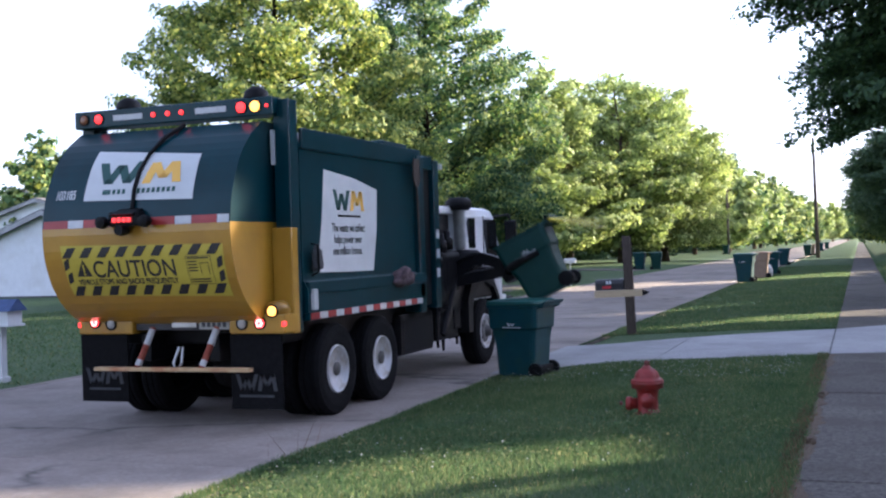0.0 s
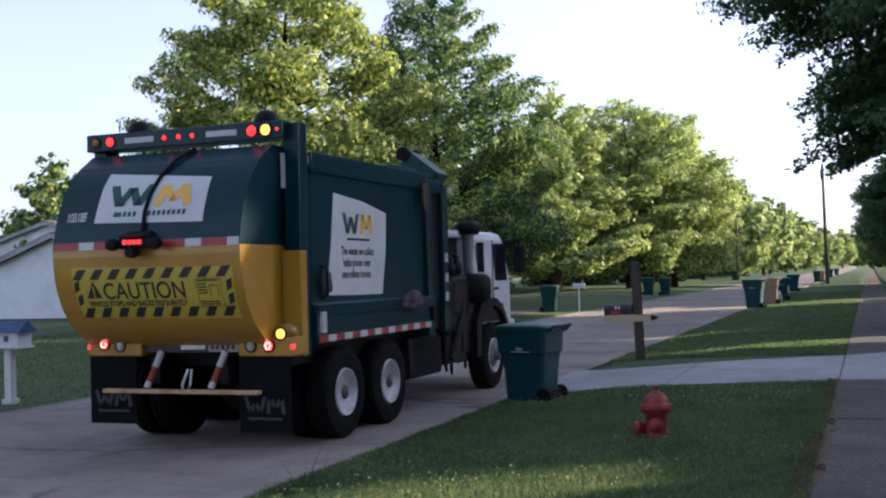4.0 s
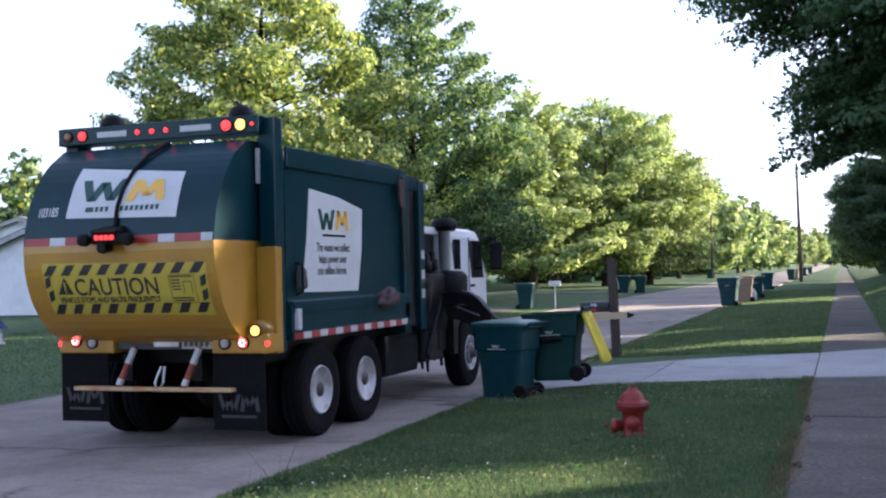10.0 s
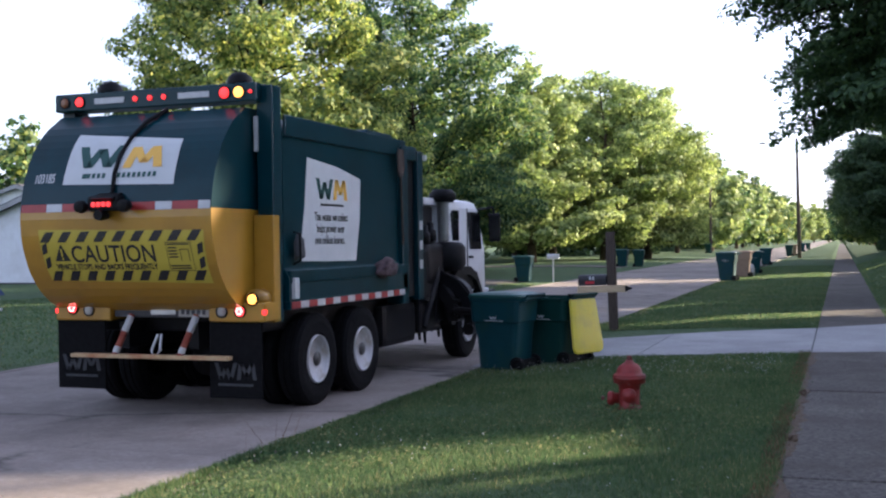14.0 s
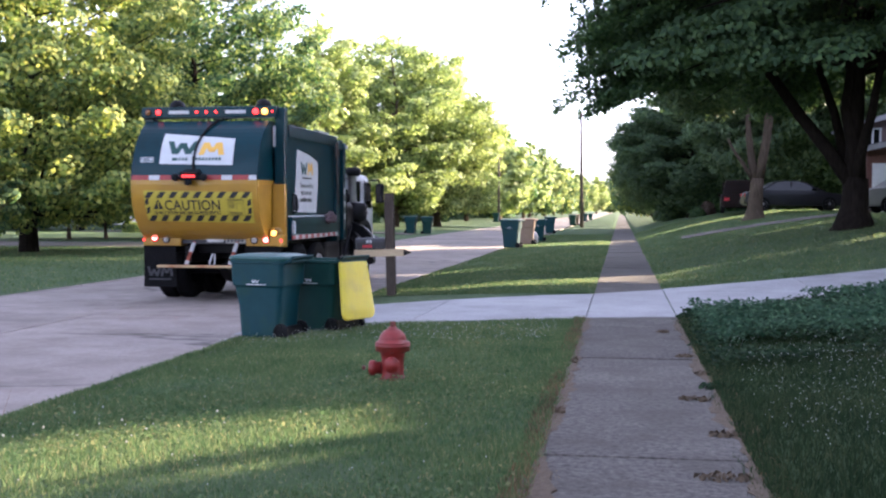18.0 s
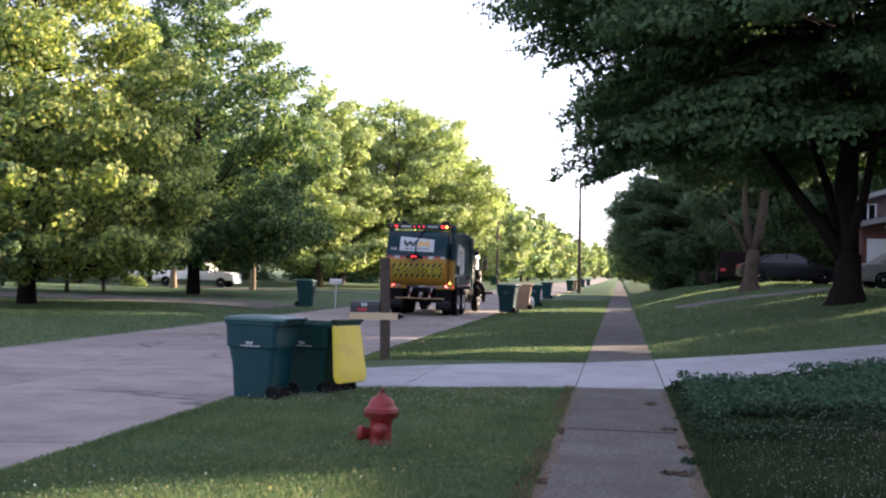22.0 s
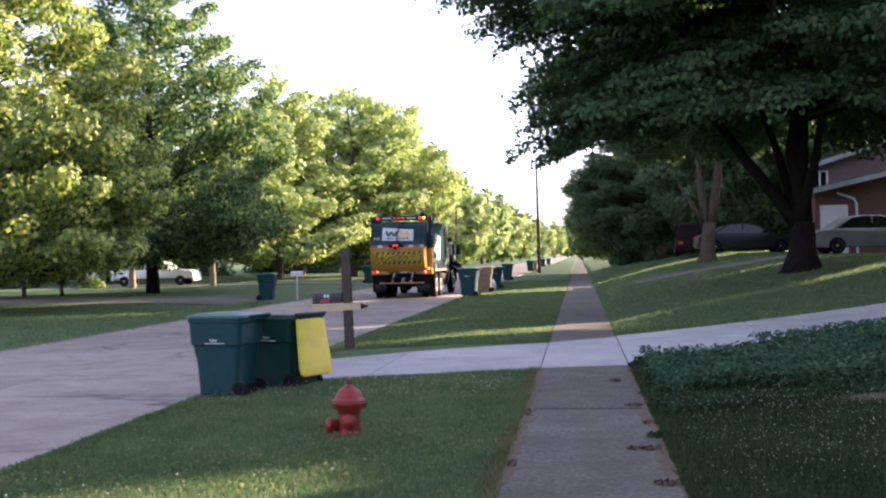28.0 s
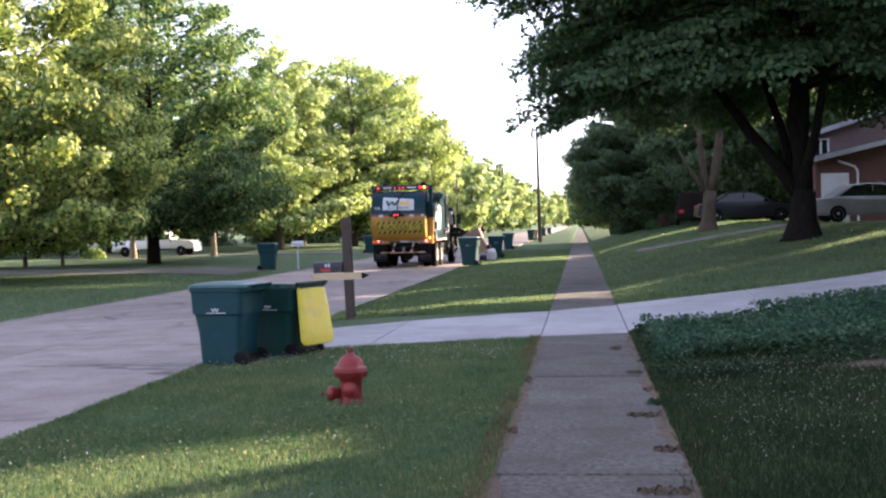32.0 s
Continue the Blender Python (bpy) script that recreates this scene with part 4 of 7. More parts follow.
for x0, x1, zb in ((-1.22, -0.62, 0.27), (0.64, 1.24, 0.22)):
    flap = part("mud_flap", box(x0, x1, -0.26, -0.235, zb, 0.995, 0.008), "rubber", truck, "black rubber mud flap")
    c = (x0 + x1) / 2
    for name, pts in (("flap_mark", [(-0.22, 0.17), (-0.165, 0), (-0.11, 0.12), (-0.055, 0), (0.0, 0.17)]), ("flap_mark", [(0.035, 0), (0.06, 0.17), (0.125, 0.05), (0.19, 0.17), (0.22, 0)])):
        b = zigzag(pts, 0.045, None, 1)
        b.transform(Matrix(((1, 0, 0, c), (0, 0, -1, -0.264), (0, 1, 0, zb + 0.19), (0, 0, 0, 1))))
        part(name, b, "flap_mark", flap)
    part("flap_line", box(c - 0.2, c + 0.2, -0.266, -0.262, zb + 0.125, zb + 0.15), "flap_mark", flap)
part("rear_step", box(-0.88, 0.99, -0.50, -0.40, 0.625, 0.665, 0.008), "bar_wood", truck, "worn tan rear bumper bar")
for x in (-0.32, 0.46):
    strut = part("bumper_strut", tube([(x + 0.03, -0.25, 1.06), (x - 0.05, -0.45, 0.65)], 0.033, 8), "rust", truck, "red and white striped strut")
    part("strut_band", tube([(x + 0.026, -0.26, 1.04), (x - 0.004, -0.335, 0.885)], 0.036, 8), "tape_white", strut)
    part("strut_band", tube([(x - 0.034, -0.41, 0.735), (x - 0.045, -0.437, 0.675)], 0.036, 8), "tape_white", strut)
part("hitch_shackle", tube([(0.06, -0.3, 0.86), (0.02, -0.36, 0.70), (0.06, -0.38, 0.62), (0.12, -0.36, 0.70), (0.10, -0.3, 0.86)], 0.016, 6), "steel", truck, "steel towing shackle")

# body shell
def shell():
    out = [(1.27, 1.52), (1.27, 2.95), (1.20, 3.08), (-1.20, 3.08), (-1.27, 2.95), (-1.27, 1.52), (-1.33, 1.42), (-1.33, 1.18), (-0.6, 1.02), (0.6, 1.02), (1.33, 1.18), (1.33, 1.42)]
    return extrude_poly(out, 0.18, 3.55, "y")


body = part("body", shell(), "truck_green", truck, "dark-green packer body")
part("body_rib", box(1.26, 1.30, 0.2, 3.6, 2.90, 3.12, 0.015), "truck_green", body)
part("body_rib", box(1.26, 1.34, 0.2, 3.6, 1.36, 1.50, 0.02), "truck_green", body)
part("body_rib", box(-1.30, -1.26, 0.2, 3.6, 2.90, 3.12, 0.015), "truck_green", body)
part("roof_hatch", box(-1.1, 1.15, 2.7, 3.5, 3.07, 3.20, 0.03), "truck_green", body)
for k in range(16):
    y0 = 0.22 + 0.2 * k
    part("tape_piece", box(1.335, 1.341, y0, y0 + 0.196, 1.10, 1.17), "tape_red" if k % 2 == 0 else "tape_white", body)
part("side_skirt", box(1.22, 1.334, 0.2, 3.45, 1.09, 1.19, 0.01), "truck_green", body)
panel_pts = [(0.53, 1.59), (2.00, 1.57), (2.16, 2.54), (0.74, 2.71)]
edge = [panel_pts[0], (1.25, 1.575), panel_pts[1], (2.12, 2.05), panel_pts[2], (1.5, 2.65), panel_pts[3], (0.66, 2.15)]
part("side_sign", extrude_poly(edge, 1.268, 1.278), "white_sheet", body, "white slanted slogan panel")
side = body.children[-1]


def word_row(line, size, squeeze, place, space=0.95, bold=0.014, gap=0.26):
    """The words of a line, each its own mesh, laid out from the line's middle; place() sets one word."""
    rows, at = [], 0.0
    for word in line.split():
        b = text_mesh(word, size, "LEFT", space, 0.0, bold)
        rows.append((at, b))
        at += max(v.co.x for v in b.verts) + gap * size
    for x, b in rows:
        b.transform(Matrix.Diagonal((squeeze, 1.0, 1, 1)) @ Matrix.Translation((x - (at - gap * size) / 2, 0, 0)))
        place(b)


def on_side(line, size, y, z):
    def place(b):
        b.transform(Matrix(((0, 0, 0, 1.281), (1, 0, 0, 0), (0, 1, 0, 0), (0, 0, 0, 1))) @ Matrix.Translation((y, z, 0)))
        part("sign_word", b, "decal_black", side)
    word_row(line, size, 0.8, place)


on_side("The waste we collect", 0.135, 1.33, 2.03)
on_side("helps power over", 0.135, 1.31, 1.90)
on_side("one million homes.", 0.135, 1.29, 1.77)
for name, mat, pts in (("side_mark_dark", "decal_green", [(0.98, 0.23), (1.07, 0), (1.16, 0.19), (1.25, 0), (1.34, 0.23)]), ("side_mark_orange", "decal_orange", [(1.42, 0), (1.47, 0.23), (1.57, 0.06), (1.67, 0.23), (1.72, 0)])):
    b = zigzag(pts, 0.085, None, 1)
    b.transform(Matrix(((0, 0, 1, 1.281 if "dark" in name else 1.283), (1, 0, 0, 0), (0, 1, 0, 2.27), (0, 0, 0, 1))))
    part(name, b, mat, side)
part("side_name_bar", box(1.279, 1.282, 1.06, 1.66, 2.195, 2.22), "decal_black", side)
part("rag", lumpy(5, 0.10, 0.27, 0.13, 2.6), "rag", body, "faded cloth stuffed on the sill", True, pose(1.33, 2.72, 1.36, 0, 15, 0))
part("grab_rail", tube([(1.30, 0.34, 1.9), (1.38, 0.34, 1.88), (1.39, 0.33, 1.6), (1.30, 0.34, 1.56)], 0.014, 6), "black", body)
part("glove", lumpy(9, 0.05, 0.07, 0.16, 1.8), "flap_grey", body, "grey work glove hung on the rail", True, pose(1.34, 0.40, 1.62))
part("side_box", box(1.30, 1.37, 0.24, 0.34, 1.20, 1.42, 0.012), "tape_white", body)

# hopper and its frame
hopper = part("hopper", extrude_poly([(1.24, 1.05), (1.24, 2.9), (-1.26, 2.9), (-1.26, 1.05)], 3.56, 4.36, "y"), "black_metal", truck, "dark grimy loading hopper")
part("hopper_post", box(1.10, 1.33, 3.38, 3.60, 0.98, 3.04, 0.015), "truck_green", hopper)
part("hopper_post", box(1.12, 1.31, 4.02, 4.22, 1.00, 3.02, 0.015), "truck_green", hopper)
part("hopper_post", box(-1.33, -1.12, 4.02, 4.22, 1.00, 3.02, 0.015), "truck_green", hopper)
part("hopper_rail", box(1.16, 1.30, 3.6, 4.0, 2.88, 3.06, 0.01), "truck_green", hopper)
part("shovel_handle", tube([(1.37, 3.25, 2.62), (1.37, 3.30, 1.75)], 0.016, 6), "post_wood", hopper)
part("shovel_blade", loft([round_rect(0.02, 0.10, 0.008, 2.62, 1.37, 3.25, 2), round_rect(0.03, 0.22, 0.012, 2.72, 1.37, 3.25, 2), round_rect(0.02, 0.20, 0.008, 2.98, 1.37, 3.25, 2)]), "post_wood", hopper)
for z in (1.42, 1.68, 1.95):
    part("warning_label", box(1.312, 1.318, 4.06, 4.16, z, z + 0.12), "tape_white", hopper)
part("hopper_lamp", box(1.28, 1.34, 4.24, 4.31, 2.9, 2.98, 0.01), "tape_white", hopper)

# chassis, tanks, wheels
part("chassis_rail", box(-0.48, -0.36, -0.2, 7.5, 0.70, 0.98, 0.01), "black_metal", truck)
part("chassis_rail", box(0.36, 0.48, -0.2, 7.5, 0.70, 0.98, 0.01), "black_metal", truck)
part("sub_frame", box(-1.05, 1.05, 0.1, 4.4, 0.86, 1.06, 0.02), "black_metal", truck)
part("fuel_tank", box(0.62, 1.18, 3.05, 4.25, 0.42, 0.98, 0.09), "black_metal", truck)
part("step_box", box(0.66, 1.16, 4.42, 5.3, 0.50, 1.02, 0.05), "black_metal", truck)
part("air_tank", lathe([(0.0, 3.1), (0.13, 3.14), (0.15, 3.2), (0.15, 4.0), (0.13, 4.06), (0.0, 4.1)], 14, "y"), "black_metal", truck, "", True, pose(-0.8, 0, 0.62))
part("axle", lathe([(0.07, -1.0), (0.07, 1.0)], 10, "x"), "black_metal", truck, at=pose(0, 0.93, 0.51))
part("axle", lathe([(0.07, -1.0), (0.07, 1.0)], 10, "x"), "black_metal", truck, at=pose(0, 2.16, 0.51))
part("axle", lathe([(0.06, -1.0), (0.06, 1.0)], 10, "x"), "black_metal", truck, at=pose(0, 6.27, 0.51))
part("differential", lathe([(0.0, -0.28), (0.2, -0.2), (0.24, 0), (0.2, 0.2), (0.0, 0.28)], 14, "y"), "black_metal", truck, "", True, pose(0.02, 0.90, 0.52))


def tyre_mesh(r, w):
    """A hollow tyre with a grooved tread."""
    pr = [(r * 0.505, -w / 2 + 0.03), (r * 0.57, -w / 2 + 0.005), (r * 0.80, -w / 2), (r * 0.95, -w / 2 + 0.012), (r, -w / 2 + 0.05)]
    for x in (-w * 0.14, w * 0.14):
        pr += [(r, x - 0.01), (r - 0.014, x - 0.006), (r - 0.014, x + 0.006), (r, x + 0.01)]
    pr += [(r, w / 2 - 0.05), (r * 0.95, w / 2 - 0.012), (r * 0.80, w / 2), (r * 0.57, w / 2 - 0.005), (r * 0.505, w / 2 - 0.03), (r * 0.505, -w / 2 + 0.03)]
    return loft([[(x, q * math.cos(2 * math.pi * k / 40), q * math.sin(2 * math.pi * k / 40)) for k in range(40)] for q, x in pr], False)


def rim_mesh(r, w, dish):
    """The rolled lip and the deep drop of a steel rim."""
    x = w / 2
    return lathe([(r * 0.53, x - 0.035), (r * 0.51, x + 0.004), (r * 0.49, x), (r * 0.47, x - 0.03), (r * 0.455, x - 0.05), (r * 0.445, x - dish * 0.9), (r * 0.425, x - dish - 0.004), (r * 0.39, x - dish - 0.012)], 36, "x")


def disc_mesh(r, w, dish):
    x = w / 2
    return lathe([(r * 0.428, x - dish - 0.003), (r * 0.34, x - dish - 0.008), (r * 0.32, x - dish + 0.04), (r * 0.2, x - dish + 0.06), (0.0, x - dish + 0.07)], 36, "x")


wheels = []


def wheel(x, y, r, w, dual, dish, name="wheel"):
    s = 1 if x > 0 else -1
    hub = part(name, rim_mesh(r, w, dish), "wheel_white", truck, "white steel wheel with black tyre", True)
    rest = pose(x, y, r, 0, 0, 0 if s > 0 else 180)
    hub.matrix_basis = rest
    part("tyre", tyre_mesh(r, w), "rubber", hub, "black truck tyre")
    part("disc", disc_mesh(r, w, dish), "wheel_disc", hub, "grimy grey wheel disc", True)
    if dual:
        part("inner_tyre", tyre_mesh(r, w), "rubber", hub, at=pose(-w - 0.05, 0, 0))
    b = bmesh.new()
    for k in range(10):
        a = 2 * math.pi * k / 10
        join(b, lathe([(0.018, w / 2 - dish - 0.005), (0.018, w / 2 - dish + 0.035)], 6, "x"), Matrix.Translation((0, r * 0.31 * math.cos(a), r * 0.31 * math.sin(a))))
    part("lug_nuts", b, "black_metal", hub)
    for k in range(5):
        a = 2 * math.pi * (k + 0.5) / 5
        part("hand_hole", lathe([(0.026, w / 2 - dish - 0.012), (0.026, w / 2 - dish + 0.006), (0.0, w / 2 - dish + 0.007)], 12, "x"), "rubber", hub, at=Matrix.Translation((0, r * 0.375 * math.cos(a), r * 0.375 * math.sin(a))))
    part("hub", lathe([(r * 0.22, w / 2 - dish + 0.055), (r * 0.17, w / 2 - dish + 0.07), (r * 0.15, w / 2 - dish + 0.12), (0.0, w / 2 - dish + 0.13)], 20, "x"), "hub_grease", hub, "greasy dark hub", True)
    wheels.append((hub, rest, s, r))
    return hub


for y in (0.93, 2.16):
    wheel(1.16, y, 0.51, 0.27, True, 0.135)
    wheel(-1.16, y, 0.51, 0.27, True, 0.135)
wheel(1.12, 6.27, 0.51, 0.29, False, 0.05)
wheel(-1.12, 6.27, 0.51, 0.29, False, 0.05)

# cab
cab = part("cab", loft([
    [(x, y, 1.0) for x, y in ((-1.16, 4.95), (1.16, 4.95), (1.18, 6.9), (1.02, 7.22), (-1.02, 7.22), (-1.18, 6.9))],
    [(x, y, 1.65) for x, y in ((-1.16, 4.95), (1.16, 4.95), (1.18, 6.9), (1.02, 7.22), (-1.02, 7.22), (-1.18, 6.9))],
    [(x, y, 2.30) for x, y in ((-1.12, 4.97), (1.12, 4.97), (1.12, 6.72), (0.96, 7.02), (-0.96, 7.02), (-1.12, 6.72))],
    [(x, y, 2.40) for x, y in ((-1.09, 4.98), (1.09, 4.98), (1.08, 6.66), (0.92, 6.94), (-0.92, 6.94), (-1.08, 6.66))],
    [(x, y, 2.44) for x, y in ((-1.0, 5.05), (1.0, 5.05), (1.0, 6.55), (0.84, 6.8), (-0.84, 6.8), (-1.0, 6.55))]]), "white_paint", truck, "white low-entry truck cab", at=pose(0, 0.5, 0))
part("roof_cap", box(-1.04, 1.06, 3.95, 5.05, 2.32, 2.43, 0.03), "white_paint", cab)
part("cab_back", box(-1.0, 1.0, 3.95, 4.94, 0.9, 2.31, 0.03), "black_metal", cab)
for s in (-1, 1):
    part("rear_side_window", extrude_poly([(5.38, 1.80), (5.66, 1.80), (5.66, 2.26), (5.42, 2.26), (5.36, 2.2)], s * 1.128, s * 1.165), "glass_dark", cab)
    part("door_window", extrude_poly([(6.16, 1.66), (6.74, 1.66), (6.64, 2.25), (6.18, 2.25)], s * 1.13, s * 1.187), "glass_dark", cab)
    part("door_seam", box(s * 1.178 - 0.006, s * 1.178 + 0.006, 6.02, 6.035, 1.0, 2.3), "decal_black", cab)
    part("door_handle", box(s * 1.19 - 0.02, s * 1.19 + 0.02, 6.1, 6.24, 1.52, 1.56, 0.008), "black", cab)
    mirror = part("mirror_arm", tube([(s * 1.10, 6.75, 2.30), (s * 1.30, 6.98, 2.34), (s * 1.33, 7.0, 2.22)], 0.02, 6), "black", cab)
    part("mirror_head", box(s * 1.33 - 0.10, s * 1.33 + 0.10, 6.96, 7.04, 1.78, 2.24, 0.03), "black", mirror)
    part("mirror_glass", box(s * 1.33 - 0.08, s * 1.33 + 0.08, 6.950, 6.959, 1.82, 2.20), "glass_dark", mirror)
part("windscreen", extrude_poly([(7.20, 1.66), (7.235, 1.66), (7.04, 2.27), (7.0, 2.27)], -0.92, 0.92), "glass_dark", cab)
part("front_bumper", box(-1.2, 1.2, 7.15, 7.5, 0.5, 0.98, 0.05), "black", cab)
part("door_marks", box(1.182, 1.188, 6.2, 6.5, 1.16, 1.3), "decal_green", cab)
part("door_lower", box(-1.17, 1.17, 6.55, 7.18, 0.62, 1.02, 0.03), "white_paint", cab)
for s in (-1, 1):
    b = bmesh.new()
    pts = [(5.42, 0.55), (5.42, 1.05), (5.62, 1.30), (5.95, 1.40), (6.35, 1.40), (6.7, 1.28), (6.95, 1.02), (7.02, 0.7)]
    inner = [(6.92, 0.7), (6.86, 0.98), (6.64, 1.18), (6.33, 1.27), (5.98, 1.27), (5.74, 1.12), (5.62, 0.9), (5.60, 0.55)]
    rings = [[(x, a, c) for a, c in pts + inner] for x in (s * 0.82, s * 1.28)]
    part("fender", loft(rings, True, b), "black", truck)
part("exhaust_pipe", lathe([(0.07, 1.78), (0.09, 1.82), (0.09, 2.34), (0.11, 2.37), (0.14, 2.40), (0.15, 2.46), (0.12, 2.52), (0.0, 2.53)], 18), "steel", truck, "steel exhaust stack with black cap", True, pose(1.13, 5.52, 0))
part("stack_cap", lathe([(0.155, 2.37), (0.20, 2.42), (0.20, 2.50), (0.14, 2.56), (0.0, 2.57)], 18), "black", truck, "", True, pose(1.13, 5.52, 0))
part("air_cleaner", lathe([(0.0, 1.34), (0.18, 1.36), (0.22, 1.44), (0.22, 1.70), (0.17, 1.77), (0.0, 1.79)], 18), "black", truck, "", True, pose(1.17, 5.56, 0) @ Matrix.Diagonal((1.3, 1.3, 1.0, 1)))
part("engine_block", box(0.35, 1.19, 4.45, 5.75, 0.9, 1.70, 0.06), "black_metal", truck)
part("lift_cylinder", tube([(1.16, 4.55, 0.58), (1.2, 5.0, 1.25), (1.2, 5.12, 1.42)], [0.06, 0.06, 0.03], 10), "black_metal", truck, "greasy lift cylinder")
for k, (y, dip) in enumerate(((4.4, 0.42), (4.62, 0.36), (4.9, 0.5), (5.2, 0.4))):
    part("hanging_hose", tube([(1.02, y, 0.95), (1.12, y + 0.05, 0.6), (1.1, y + 0.16, dip), (1.05, y + 0.3, 0.58), (0.98, y + 0.34, 0.9)], 0.022, 6), "black", truck)
for y, z, r in ((4.5, 1.62, 0.10), (4.75, 1.86, 0.085), (5.0, 1.9, 0.09)):
    part("valve_body", lathe([(0.0, -0.12), (r, -0.11), (r, 0.05), (r * 0.6, 0.07), (r * 0.6, 0.16), (0.0, 0.17)], 12), "black_metal", truck, "", True, pose(1.12, y, z, 20 * r, 0, 0))
for k in range(4):
    y = 4.46 + 0.06 * k
    part("hydraulic_hose", tube([(1.05, y, 1.9), (1.18, y + 0.05, 1.65), (1.12, y + 0.02, 1.3), (1.2, y + 0.1, 0.95)], 0.017, 6), "black", truck)

# the lifting arm: slide base, boom, forearm, gripper
ARM_Y = 5.22
SHOULDER = Vector((1.05, ARM_Y, 1.30))
L1, L2 = 0.98, 1.15
part("arm_housing", box(0.72, 1.22, 4.6, 5.4, 1.15, 1.78, 0.14, None, 3), "black_metal", truck, "black grimy arm housing", True)
part("wheel_well", box(0.30, 0.98, 5.62, 6.9, 0.45, 1.32, 0.02), "black_metal", truck)
part("wheel_well", box(1.05, 1.215, 5.56, 6.93, 1.03, 1.30, 0.015), "black_metal", truck)
part("arm_base", box(0.85, 1.18, ARM_Y - 0.16, ARM_Y + 0.16, 0.62, 1.62, 0.03), "black_metal", truck, "black greasy arm mast")


def link(name, length, w0, w1, label, arch=0.0):
    rings = []
    for k in range(9):
        f = k / 8
        x, w, lift = length * f, w0 + (w1 - w0) * f, arch * math.sin(math.pi * f)
        rings.append([(x, -0.085, lift - w), (x, 0.085, lift - w), (x, 0.085, lift + w), (x, -0.085, lift + w)])
    b = loft(rings)
    join(b, lathe([(0.10, -0.11), (0.10, 0.11)], 14, "y"))
    join(b, lathe([(0.085, -0.11), (0.085, 0.11)], 14, "y"), Matrix.Translation((length, 0, 0)))
    return part(name, b, "black_metal", truck, label)


boom = link("boom", L1, 0.105, 0.08, "black arched lifting boom", 0.26)
part("boom_cylinder", tube([(0.12, 0.14, 0.02), (0.5, 0.14, 0.10), (0.8, 0.14, 0.06)], [0.045, 0.045, 0.025], 8), "black_metal", boom)
part("boom_hose", tube([(0.0, -0.11, 0.14), (0.3, -0.12, 0.30), (0.6, -0.11, 0.32), (1.0, -0.1, 0.12)], 0.018, 6), "black", boom)
forearm = link("forearm", L2, 0.085, 0.075, "black forearm of the lifting arm")
part("forearm_plate", box(0.5, 0.95, -0.07, 0.07, 0.078, 0.095, 0.008), "flap_grey", forearm)
gripper = part("gripper", box(-0.10, 0.06, -0.16, 0.16, -0.16, 0.16, 0.02), "black_metal", truck, "black grabber with curved fingers")
for s in (-1, 1):
    part("finger", tube([(0.02, s * 0.14, 0), (0.10, s * 0.30, 0), (0.34, s * 0.36, 0), (0.58, s * 0.30, 0)], [0.06, 0.06, 0.05, 0.035], 8), "black_metal", gripper)
part("gripper_pad", box(0.055, 0.085, -0.14, 0.14, -0.12, 0.12, 0.01), "rubber", gripper)

# ---- wheeled bins ----
def bin_body(material, parent, H=1.08):
    rings = [round_rect(0.55, 0.51, 0.05, 0.02, -0.02), round_rect(0.585, 0.53, 0.06, 0.06, -0.02), round_rect(0.645, 0.565, 0.07, 0.45, -0.02), round_rect(0.695, 0.595, 0.07, H - 0.36, -0.03),
             round_rect(0.77, 0.64, 0.07, H - 0.33, -0.03), round_rect(0.80, 0.66, 0.07, H - 0.06, -0.03), round_rect(0.84, 0.69, 0.08, H - 0.05, -0.03), round_rect(0.84, 0.69, 0.08, H - 0.015, -0.03),
             round_rect(0.78, 0.64, 0.07, H - 0.015, -0.03), round_rect(0.72, 0.59, 0.06, H - 0.35, -0.03), round_rect(0.5, 0.46, 0.05, 0.08, -0.02)]
    return part("body", loft(rings), material, parent, "", False)


def bin_lid_mesh(k=1.0):
    """A lid that reaches from its hinge at the origin along +x, its top facing +z."""
    rings = [round_rect(0.84, 0.68, 0.09, -0.03, 0.42), round_rect(0.88, 0.72, 0.10, 0.0, 0.42), round_rect(0.86, 0.70, 0.10, 0.03, 0.42), round_rect(0.66, 0.54, 0.12, 0.055, 0.40), round_rect(0.5, 0.4, 0.12, 0.06, 0.40)]
    if k < 1.0:
        # the light yellow lid is thinner and widens from its hinge
        return loft([[(x * 0.93, y * (0.80 + 0.22 * x), z * 0.62) for x, y, z in r] for r in rings])
    return loft(rings)


